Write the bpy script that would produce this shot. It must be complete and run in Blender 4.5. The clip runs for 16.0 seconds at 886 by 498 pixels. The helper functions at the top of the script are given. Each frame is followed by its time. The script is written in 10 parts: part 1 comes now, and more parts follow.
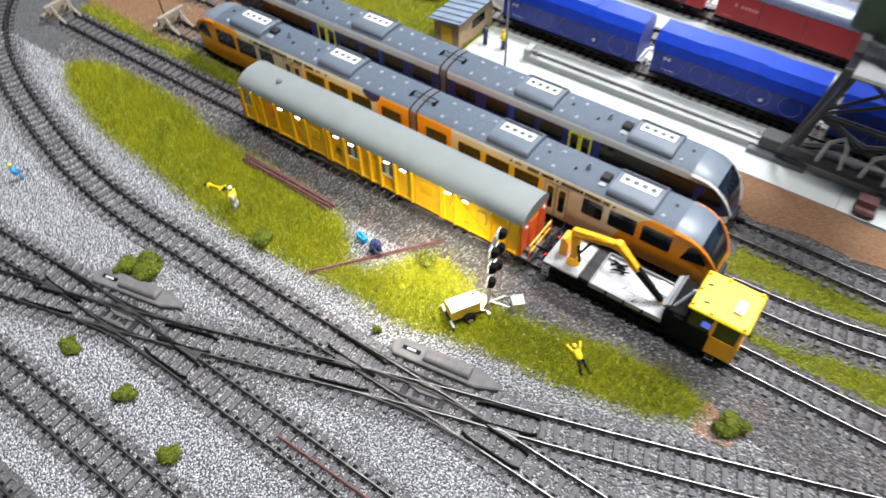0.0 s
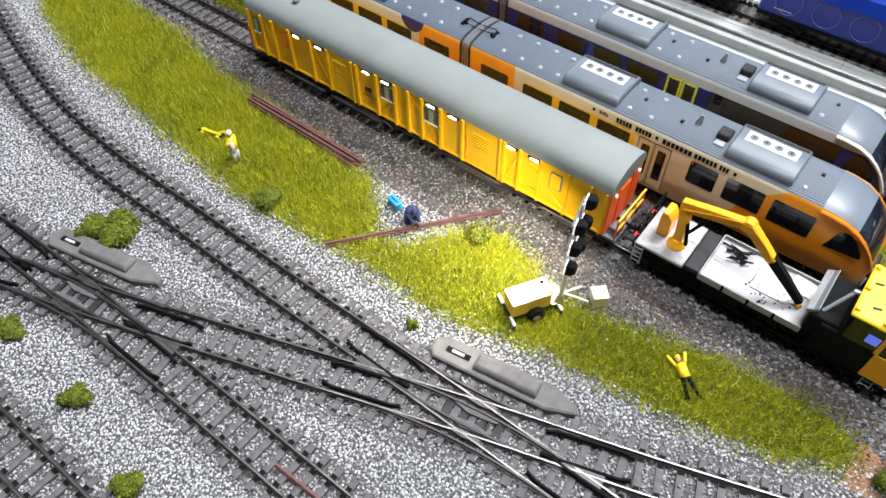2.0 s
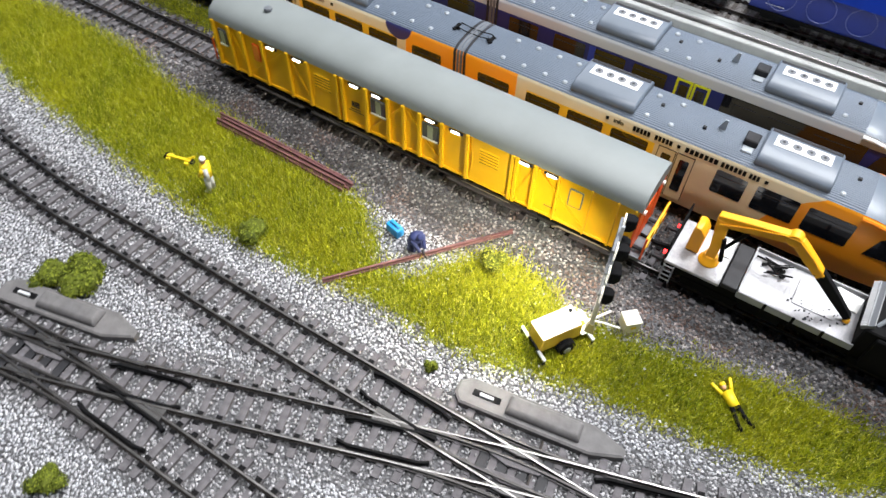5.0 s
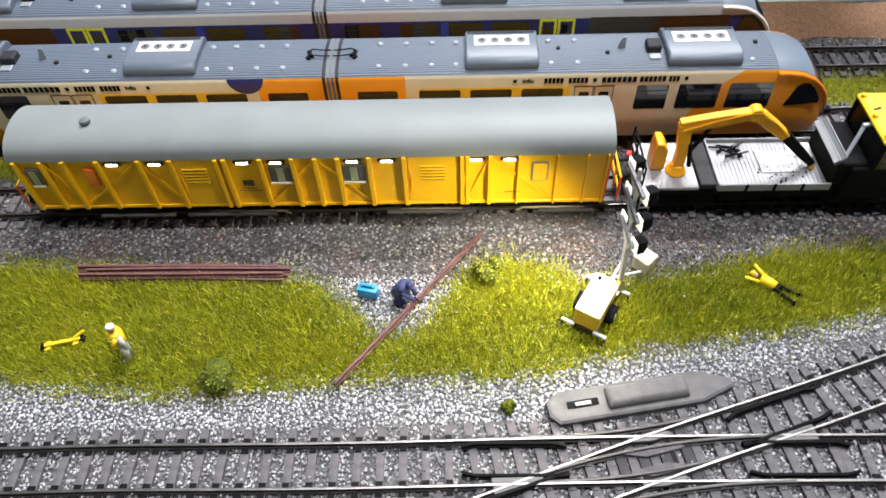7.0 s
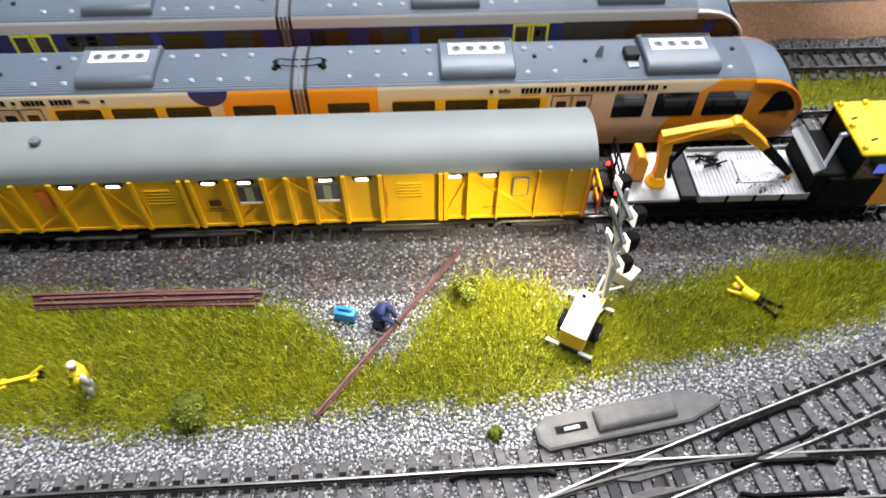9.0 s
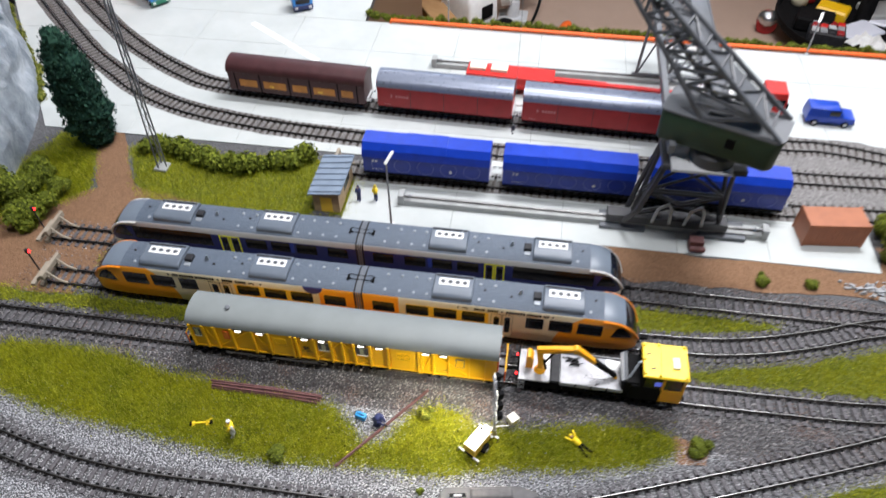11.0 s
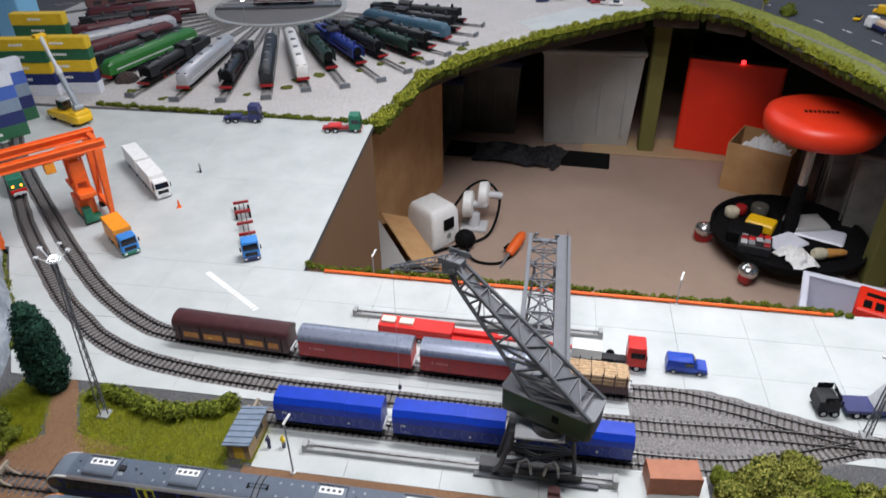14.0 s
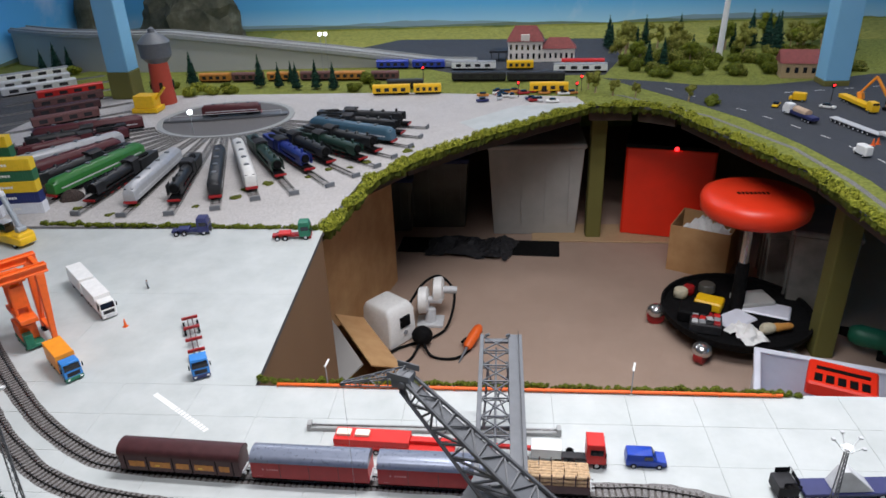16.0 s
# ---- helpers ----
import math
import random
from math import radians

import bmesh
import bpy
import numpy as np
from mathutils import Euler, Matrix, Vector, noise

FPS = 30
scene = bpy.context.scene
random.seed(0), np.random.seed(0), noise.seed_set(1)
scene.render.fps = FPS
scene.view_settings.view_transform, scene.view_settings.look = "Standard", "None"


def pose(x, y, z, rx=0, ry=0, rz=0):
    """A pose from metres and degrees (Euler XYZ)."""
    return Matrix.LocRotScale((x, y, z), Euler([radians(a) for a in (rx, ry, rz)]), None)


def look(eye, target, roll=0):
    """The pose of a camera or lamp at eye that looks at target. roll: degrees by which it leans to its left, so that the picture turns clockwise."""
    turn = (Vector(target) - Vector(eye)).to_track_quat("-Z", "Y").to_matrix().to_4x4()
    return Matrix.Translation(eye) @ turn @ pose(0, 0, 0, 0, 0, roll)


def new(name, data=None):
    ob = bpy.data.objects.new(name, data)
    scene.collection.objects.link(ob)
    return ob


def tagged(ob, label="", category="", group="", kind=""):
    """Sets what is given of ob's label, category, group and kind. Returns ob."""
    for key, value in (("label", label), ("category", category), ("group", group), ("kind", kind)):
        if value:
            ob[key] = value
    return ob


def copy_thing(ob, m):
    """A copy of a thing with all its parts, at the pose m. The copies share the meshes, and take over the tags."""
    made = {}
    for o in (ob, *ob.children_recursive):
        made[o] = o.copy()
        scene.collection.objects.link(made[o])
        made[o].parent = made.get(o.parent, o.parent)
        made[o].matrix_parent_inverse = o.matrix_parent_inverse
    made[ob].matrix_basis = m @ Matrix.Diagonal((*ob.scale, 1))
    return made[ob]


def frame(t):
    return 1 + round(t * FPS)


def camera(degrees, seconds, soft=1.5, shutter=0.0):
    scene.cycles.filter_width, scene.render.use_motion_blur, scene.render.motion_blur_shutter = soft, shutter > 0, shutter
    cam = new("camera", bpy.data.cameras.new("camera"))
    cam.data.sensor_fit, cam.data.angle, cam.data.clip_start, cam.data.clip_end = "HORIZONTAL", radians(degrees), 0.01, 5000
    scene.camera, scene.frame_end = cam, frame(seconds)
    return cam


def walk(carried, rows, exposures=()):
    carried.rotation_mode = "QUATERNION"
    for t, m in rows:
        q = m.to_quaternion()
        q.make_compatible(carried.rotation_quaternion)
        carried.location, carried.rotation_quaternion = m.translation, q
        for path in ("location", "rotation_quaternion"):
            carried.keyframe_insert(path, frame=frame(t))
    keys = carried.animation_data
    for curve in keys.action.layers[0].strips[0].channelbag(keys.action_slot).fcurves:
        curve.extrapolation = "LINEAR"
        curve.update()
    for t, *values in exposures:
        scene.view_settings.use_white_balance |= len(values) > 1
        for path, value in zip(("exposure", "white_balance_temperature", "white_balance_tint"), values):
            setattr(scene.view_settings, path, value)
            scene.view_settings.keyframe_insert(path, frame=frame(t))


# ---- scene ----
cam = camera(64.7, 16.0, shutter=0.5)
PATH = [
    (0, (0.258, -0.325, 0.367), (-0.514, 0.708, -1.161), -1.4),
    (0.5, (0.224, -0.314, 0.327), (-0.541, 0.687, -1.226), 1.2),
    (1, (0.214, -0.3, 0.302), (-0.57, 0.685, -1.252), 0.1),
    (1.5, (0.206, -0.292, 0.288), (-0.566, 0.693, -1.272), 0.8),
    (2, (0.201, -0.284, 0.282), (-0.579, 0.684, -1.284), -0.7),
    (2.5, (0.2, -0.284, 0.279), (-0.591, 0.682, -1.284), -1.0),
    (3, (0.196, -0.282, 0.28), (-0.586, 0.682, -1.289), -0.2),
    (3.2, (0.195, -0.276, 0.282), (-0.586, 0.664, -1.302), -0.7),
    (5.3, (0.145, -0.278, 0.262), (-0.446, 0.822, -1.301), 2.0),
    (5.5, (0.136, -0.27, 0.267), (-0.387, 0.818, -1.327), 0.8),
    (6, (0.111, -0.271, 0.258), (-0.262, 0.89, -1.328), -1.0),
    (6.5, (0.079, -0.268, 0.254), (-0.062, 0.966, -1.314), -0.5),
    (7, (0.061, -0.274, 0.242), (0.009, 0.985, -1.312), -2.5),
    (7.5, (0.057, -0.269, 0.229), (0.065, 0.978, -1.335), -1.1),
    (8, (0.047, -0.253, 0.211), (0.157, 0.987, -1.355), 0.6),
    (8.2, (0.047, -0.244, 0.212), (0.184, 0.964, -1.376), 1.0),
    (10.3, (0.091, -0.321, 0.388), (-0.059, 0.965, -1.136), 0.0),
    (10.5, (0.101, -0.335, 0.419), (-0.073, 0.974, -1.083), -0.0),
    (11, (0.132, -0.368, 0.492), (-0.088, 0.981, -0.968), -0.8),
    (11.5, (0.175, -0.394, 0.558), (-0.065, 0.994, -0.862), 0.2),
    (12, (0.215, -0.398, 0.595), (-0.062, 1.042, -0.766), 0.0),
    (12.5, (0.242, -0.386, 0.621), (-0.051, 1.107, -0.676), -0.4),
    (13, (0.253, -0.38, 0.631), (-0.068, 1.171, -0.59), -1.8),
    (13.5, (0.255, -0.379, 0.639), (-0.045, 1.218, -0.527), -1.3),
    (14, (0.26, -0.382, 0.65), (-0.011, 1.268, -0.448), -0.8),
    (14.5, (0.263, -0.384, 0.661), (0.005, 1.316, -0.361), -0.7),
    (15, (0.266, -0.388, 0.669), (0.029, 1.358, -0.278), -1.1),
    (15.5, (0.27, -0.376, 0.669), (0.066, 1.393, -0.242), -2.1),
    (16, (0.273, -0.376, 0.672), (0.109, 1.414, -0.206), -2.2),
]
EXPOSURES = [(0.0, 0.29, 6250, 11), (3.0, 0.25, 6250, 11), (8.0, 0.23, 6250, 12), (10.5, -0.08, 6200, 13), (12.5, -0.42, 6150, 14), (16.0, -0.52, 6150, 14)]
walk(cam, [(t, look(eye, target, roll)) for t, eye, target, roll in PATH], EXPOSURES)

# ---- world and lamps ----
world = bpy.data.worlds.new("room_air")
scene.world = world
world.use_nodes = True
world.node_tree.nodes["Background"].inputs[0].default_value = (0.75, 0.85, 1.0, 1)
world.node_tree.nodes["Background"].inputs[1].default_value = 0.01
scene.view_settings.exposure = 0.0


def area_lamp(name, at, to, sx, sy, power, colour):
    data = bpy.data.lights.new(name, "AREA")
    data.shape, data.size, data.size_y, data.energy, data.color = "RECTANGLE", sx, sy, power, colour
    ob = new(name, data)
    ob.matrix_world = look(at, to)
    return ob


area_lamp("ceiling_tube", (0.42, 0.6, 1.52), (0.35, 0.15, 0), 0.8, 0.08, 33.5, (1.0, 0.985, 0.96))
# Lamps added out of view to fill the front, well and far scenery.
area_lamp("ceiling_tube", (0.2, -0.22, 1.52), (0.2, -0.24, 0), 0.9, 0.08, 19, (1.0, 0.985, 0.96))
area_lamp("ceiling_tube", (0.6, 1.05, 1.52), (0.6, 1.35, 0), 1.2, 0.2, 19, (1.0, 0.985, 0.96))
area_lamp("ceiling_tube", (-0.9, 2.6, 1.52), (-0.9, 2.5, 0), 1.2, 0.2, 18, (1.0, 0.985, 0.96))
area_lamp("ceiling_tube", (1.7, 2.4, 1.52), (1.7, 2.3, 0), 1.2, 0.2, 17, (1.0, 0.985, 0.96))
# Added, unseen lamp that brightens the painted back wall.
area_lamp("ceiling_tube", (0.2, 3.3, 1.52), (0.2, 3.9, 0.1), 2.6, 0.1, 26, (1.0, 0.985, 0.96))
flood = bpy.data.lights.new("flood_beam", "SPOT")
flood.energy, flood.spot_size, flood.spot_blend, flood.shadow_soft_size, flood.color = 0.78, radians(130), 0.9, 0.004, (1.0, 0.9, 0.68)
new("flood_beam", flood).matrix_world = look((0.111, -0.102, 0.066), (0.068, -0.114, 0.0))

# ---- geometry kit: millimetres in, metres out ----
MM = 0.001


class Geo:
    def __init__(self):
        self.v, self.f = [], []

    def add(self, verts, faces):
        n = len(self.v)
        self.v += [tuple(p) for p in verts]
        self.f += [tuple(i + n for i in q) for q in faces]
        return self

    def box(self, x0, x1, y0, y1, z0, z1, m=None):
        v = [(x, y, z) for z in (z0, z1) for x, y in ((x0, y0), (x1, y0), (x1, y1), (x0, y1))]
        if m is not None:
            v = [m @ Vector(p) for p in v]
        return self.add(v, [(3, 2, 1, 0), (4, 5, 6, 7), (0, 1, 5, 4), (1, 2, 6, 5), (2, 3, 7, 6), (3, 0, 4, 7)])

    def cbox(self, cx, cy, cz, sx, sy, sz, rz=0, rx=0, ry=0):
        m = Matrix.Translation((cx, cy, cz)) @ Euler((radians(rx), radians(ry), radians(rz))).to_matrix().to_4x4()
        return self.box(-sx / 2, sx / 2, -sy / 2, sy / 2, -sz / 2, sz / 2, m)

    def loft(self, rings, caps=True, closed=True):
        n, v, f = len(rings[0]), [], []
        for r in rings:
            v += list(r)
        last = n if closed else n - 1
        for k in range(len(rings) - 1):
            for i in range(last):
                a, b = k * n + i, k * n + (i + 1) % n
                f.append((a, b, b + n, a + n))
        if caps:
            f.append(tuple(range(n - 1, -1, -1)))
            f.append(tuple(range((len(rings) - 1) * n, len(rings) * n)))
        return self.add(v, f)

    def prism(self, poly, axis, a, b):
        """poly in the plane across axis: (y, z) for x, (x, z) for y, (x, y) for z."""
        put = {"x": lambda p, t: (t, p[0], p[1]), "y": lambda p, t: (p[0], t, p[1]), "z": lambda p, t: (p[0], p[1], t)}[axis]
        return self.loft([[put(p, a) for p in poly], [put(p, b) for p in poly]])

    def rod(self, p0, p1, r0, r1=None, n=8):
        r1 = r0 if r1 is None else r1
        p0, p1 = Vector(p0), Vector(p1)
        d = (p1 - p0).normalized()
        u = d.orthogonal().normalized()
        w = d.cross(u)
        ring = lambda c, r: [c + (u * math.cos(2 * math.pi * i / n) + w * math.sin(2 * math.pi * i / n)) * r for i in range(n)]
        return self.loft([ring(p0, r0), ring(p1, r1)])

    def lathe(self, prof, cx=0, cy=0, n=20):
        """prof: (radius, z) from the bottom up."""
        return self.loft([[(cx + r * math.cos(2 * math.pi * i / n), cy + r * math.sin(2 * math.pi * i / n), z) for i in range(n)] for r, z in prof])

    def tube(self, pts, r, n=6):
        pts = [Vector(p) for p in pts]
        rings, up = [], Vector((0.13, 0.21, 1)).normalized()
        for i, p in enumerate(pts):
            d = (pts[min(i + 1, len(pts) - 1)] - pts[max(i - 1, 0)]).normalized()
            u = d.cross(up).normalized()
            w = u.cross(d)
            rings.append([p + (u * math.cos(2 * math.pi * k / n) + w * math.sin(2 * math.pi * k / n)) * r for k in range(n)])
        return self.loft(rings)

    def blob(self, c, sx, sy, sz, rough=0.0, freq=0.3, n=10, m=7):
        rings = []
        for j in range(m + 1):
            th = math.pi * (0.02 + 0.96 * j / m) - math.pi / 2
            ring = []
            for i in range(n):
                ph = 2 * math.pi * i / n
                p = Vector((math.cos(ph) * math.cos(th), math.sin(ph) * math.cos(th), math.sin(th)))
                k = 1 + rough * noise.noise(Vector((p.x * 2 + c[0] * freq, p.y * 2 + c[1] * freq, p.z * 2 + c[2])))
                ring.append((c[0] + p.x * sx * k, c[1] + p.y * sy * k, c[2] + p.z * sz * k))
            rings.append(ring)
        return self.loft(rings)

    def turned(self, m):
        self.v = [tuple(m @ Vector(p)) for p in self.v]
        return self


def mesh_of(name, geo, mat, bevel=0.0, smooth=35, segs=1):
    me = bpy.data.meshes.new(name)
    me.from_pydata([(a * MM, b * MM, c * MM) for a, b, c in geo.v], [], geo.f)
    if bevel:
        bm = bmesh.new()
        bm.from_mesh(me)
        edges = [e for e in bm.edges if len(e.link_faces) == 2 and e.calc_face_angle(0) > 0.6]
        bmesh.ops.bevel(bm, geom=edges, offset=bevel * MM, segments=segs, affect="EDGES", clamp_overlap=True, profile=0.6)
        bm.to_mesh(me)
        bm.free()
    if smooth:
        me.polygons.foreach_set("use_smooth", [True] * len(me.polygons))
        me.set_sharp_from_angle(angle=radians(smooth))
    me.materials.append(mat)
    me.update()
    return me


def part(name, geo, mat, parent=None, label="", bevel=0.0, smooth=35, at=None, segs=1):
    ob = new(name, geo if isinstance(geo, bpy.types.Mesh) else mesh_of(name, geo, mat, bevel, smooth, segs))
    if at is not None:
        ob.matrix_basis = at
    if parent is not None:
        ob.parent = parent
    if label:
        tagged(ob, label)
    return ob


def at_mm(x, y, z=0.0, rz=0.0, rx=0.0, ry=0.0):
    return pose(x * MM, y * MM, z * MM, rx, ry, rz)


def thing(name, label, category, m=None, group="", kind=""):
    ob = new(name)
    ob.empty_display_size = 0.01
    if m is not None:
        ob.matrix_basis = m
    return tagged(ob, label, category, group, kind)


def single(name, geo, mat, label, category, m=None, group="", kind="", bevel=0.0, smooth=35):
    ob = part(name, geo, mat, None, "", bevel, smooth, m)
    return tagged(ob, label, category, group, kind)


def soup(name, verts, faces, mat, label, category, kind="stuff", smooth=False):
    """A mesh from number arrays, in millimetres."""
    me = bpy.data.meshes.new(name)
    me.from_pydata((np.asarray(verts) * MM).tolist(), [], np.asarray(faces).tolist())
    if smooth:
        me.polygons.foreach_set("use_smooth", [True] * len(me.polygons))
    me.materials.append(mat)
    ob = new(name, me)
    return tagged(ob, label, category, "", kind)


# ---- materials ----
class Mat:
    """A node material: mat(name) then .noise(), .mix() and so on."""

    def __init__(self, name):
        self.m = bpy.data.materials.new(name)
        self.m.use_nodes = True
        self.t = self.m.node_tree
        self.b = self.t.nodes["Principled BSDF"]
        self.co = None

    def node(self, kind, **kw):
        n = self.t.nodes.new(kind)
        for k, v in kw.items():
            if k == "operation":
                n.operation = v
            elif k == "data_type":
                n.data_type = v
            elif k == "blend_type":
                n.blend_type = v
            elif k == "feature":
                n.feature = v
        return n

    def link(self, a, b):
        self.t.links.new(a, b)

    def coord(self, world=False):
        if self.co is None:
            if world:
                self.co = self.node("ShaderNodeNewGeometry").outputs["Position"]
            else:
                self.co = self.node("ShaderNodeTexCoord").outputs["Object"]
        return self.co

    def noise(self, scale, detail=4.0, rough=0.6):
        n = self.node("ShaderNodeTexNoise")
        n.inputs["Scale"].default_value, n.inputs["Detail"].default_value, n.inputs["Roughness"].default_value = scale, detail, rough
        self.link(self.coord(), n.inputs["Vector"])
        return n.outputs["Fac"]

    def voronoi(self, scale, out="Distance"):
        n = self.node("ShaderNodeTexVoronoi")
        n.inputs["Scale"].default_value = scale
        self.link(self.coord(), n.inputs["Vector"])
        return n.outputs[out]

    def math(self, op, a, b=0.0, clamp=False):
        n = self.node("ShaderNodeMath", operation=op)
        n.use_clamp = clamp
        for s, x in zip(n.inputs, (a, b)):
            if isinstance(x, (int, float)):
                s.default_value = x
            else:
                self.link(x, s)
        return n.outputs[0]

    def ramp(self, fac, *stops):
        n = self.node("ShaderNodeValToRGB")
        el = n.color_ramp.elements
        while len(el) < len(stops):
            el.new(0.5)
        for e, (p, c) in zip(el, stops):
            e.position = p
            e.color = (*c, 1) if len(c) == 3 else c
        self.link(fac, n.inputs[0])
        return n.outputs[0]

    def mix(self, fac, a, b, blend="MIX"):
        n = self.node("ShaderNodeMix", data_type="RGBA", blend_type=blend)
        for s, x in ((n.inputs[0], fac), (n.inputs[6], a), (n.inputs[7], b)):
            if isinstance(x, (int, float)):
                s.default_value = x
            elif isinstance(x, tuple):
                s.default_value = (*x, 1)
            else:
                self.link(x, s)
        return n.outputs[2]

    def island(self):
        return self.node("ShaderNodeNewGeometry").outputs["Random Per Island"]

    def each(self):
        return self.node("ShaderNodeObjectInfo").outputs["Random"]

    def done(self, colour, rough=0.6, metal=0.0, bump=None, strength=0.3, dist=0.0005, spec=0.5):
        b = self.b
        if isinstance(colour, tuple):
            b.inputs["Base Color"].default_value = (*colour, 1)
        else:
            self.link(colour, b.inputs["Base Color"])
        if isinstance(rough, (int, float)):
            b.inputs["Roughness"].default_value = rough
        else:
            self.link(rough, b.inputs["Roughness"])
        b.inputs["Metallic"].default_value = metal
        b.inputs["Specular IOR Level"].default_value = spec
        if bump is not None:
            n = self.node("ShaderNodeBump")
            n.inputs["Strength"].default_value, n.inputs["Distance"].default_value = strength, dist
            self.link(bump, n.inputs["Height"])
            self.link(n.outputs[0], b.inputs["Normal"])
        return self.m


def paint(name, c, rough=0.45, vary=0.12, metal=0.0, scale=90, spec=0.5):
    """Moulded or painted plastic: one colour with faint mottling and dust."""
    m = Mat(name)
    dark = tuple(x * (1 - vary) for x in c)
    light = tuple(min(1, x * (1 + vary) + 0.01 * vary) for x in c)
    col = m.ramp(m.noise(scale, 5), (0.3, dark), (0.7, light))
    fine = m.noise(scale * 14, 2)
    return m.done(col, m.math("ADD", m.math("MULTIPLY", m.noise(scale * 2, 3), 0.2), rough - 0.1), metal, fine, 0.12, 0.0002, spec)


def emitter(name, c, power):
    m = Mat(name)
    m.b.inputs["Emission Color"].default_value = (*c, 1)
    m.b.inputs["Emission Strength"].default_value = power
    return m.done(c, 0.5)


def granular(name, a, b, c, scale, rough=0.95, per_island=False, rust=0.0):
    """Loose grains: three tones, varied coarsely and finely."""
    m = Mat(name)
    m.coord(True)
    fac = m.island() if per_island else m.voronoi(scale, "Color")
    col = m.ramp(fac, (0.0, a), (0.5, b), (1.0, c))
    big = m.noise(9, 4)
    col = m.mix(m.math("MULTIPLY", big, 0.5), col, tuple(x * 0.55 for x in b))
    if rust:
        patch = m.ramp(m.noise(24, 5), (0.5, (0, 0, 0)), (0.68, (rust, rust, rust)))
        col = m.mix(patch, col, (0.3, 0.15, 0.1))
    return m.done(col, rough, 0.0, m.voronoi(scale), 0.8, 0.0008)


# Ground below the grains: dark colour stands for shade in the crevices.
M_GRAVEL_SHADE = granular("ballast_gravel", (0.05, 0.05, 0.052), (0.1, 0.1, 0.105), (0.2, 0.2, 0.21), 900)
M_GRAIN = granular("ballast_grain", (0.24, 0.244, 0.258), (0.55, 0.556, 0.582), (0.78, 0.79, 0.815), 900, 0.9, True)
# Soiled brown ballast, with some of the trains' shadow put into its colour.
M_GRAIN_DIRTY_SHADE = granular("soiled_ballast_grain", (0.03, 0.026, 0.025), (0.15, 0.136, 0.132), (0.52, 0.495, 0.49), 900, 0.9, True, 0.5)
M_GRAIN_TRACK = granular("track_ballast_grain", (0.24, 0.238, 0.246), (0.44, 0.436, 0.45), (0.62, 0.615, 0.635), 900, 0.9, True)
M_EARTH = granular("brown_earth", (0.13, 0.068, 0.034), (0.25, 0.135, 0.07), (0.34, 0.2, 0.115), 1200)
# Olive turf, its tone lowered for the shade deep among the blades.
M_TURF_SHADE = granular("turf_base", (0.06, 0.07, 0.006), (0.12, 0.135, 0.01), (0.2, 0.215, 0.02), 700)
M_RAIL = paint("rail_steel", (0.22, 0.215, 0.21), 0.36, 0.25, 0.95)
M_RAIL_WEB = paint("rail_web", (0.035, 0.03, 0.027), 0.65, 0.3, 0.0, 90, 0.2)
M_SLEEPER = paint("sleeper_plastic", (0.112, 0.106, 0.112), 0.7, 0.3, 0.0, 300, 0.15)
M_SLEEPER_YARD = paint("yard_sleeper_plastic", (0.06, 0.05, 0.043), 0.65, 0.3, 0.0, 300)
M_BLACK = paint("black_plastic", (0.006, 0.006, 0.0065), 0.65, 0.3, 0.0, 90, 0.06)
M_DARK = paint("dark_grey_plastic", (0.028, 0.028, 0.031), 0.55, 0.3, 0.0, 90, 0.2)
M_GREY = paint("grey_plastic", (0.3, 0.31, 0.32), 0.5, 0.12)
M_LIGHTGREY = paint("light_grey_plastic", (0.55, 0.56, 0.57), 0.5, 0.1)
M_WHITE = paint("white_plastic", (0.8, 0.8, 0.78), 0.45, 0.06)
M_YELLOW = paint("yellow_plastic", (0.85, 0.5, 0.005), 0.4, 0.06)
M_ORANGE = paint("orange_plastic", (0.85, 0.26, 0.01), 0.42, 0.07)
M_CREAM = paint("cream_plastic", (0.68, 0.6, 0.42), 0.42, 0.06)
M_RED = paint("red_plastic", (0.6, 0.02, 0.015), 0.4, 0.1)
M_BLUE = paint("blue_plastic", (0.02, 0.05, 0.42), 0.35, 0.15)
M_SILVER = paint("silver_paint", (0.5, 0.51, 0.54), 0.4, 0.08, 0.35)


def glass(name, tint, rough=0.08):
    m = Mat(name)
    return m.done(m.ramp(m.noise(60, 3), (0.3, tint), (0.7, tuple(x * 1.7 + 0.004 for x in tint))), rough, 0.0, None, 0, 0, 0.6)


M_WINDOW = glass("tinted_window", (0.006, 0.007, 0.01))

# ---- the room ----
FLOOR, CEIL = -636, 1560
WX0, WX1, WY0, WY1 = -2300, 2700, -1500, 4100


def carpet():
    m = Mat("beige_carpet")
    col = m.ramp(m.noise(700, 3), (0.3, (0.4, 0.285, 0.22)), (0.7, (0.58, 0.43, 0.34)))
    col = m.mix(m.math("MULTIPLY", m.noise(7, 6), 0.7), col, (0.34, 0.24, 0.18))
    return m.done(col, 0.95, 0, m.noise(1500, 2), 0.6, 0.002)


def wall_paint(name, c):
    m = Mat(name)
    col = m.ramp(m.noise(3, 5), (0.3, tuple(x * 0.9 for x in c)), (0.7, c))
    return m.done(col, 0.8, 0, m.noise(300, 3), 0.2, 0.0006)


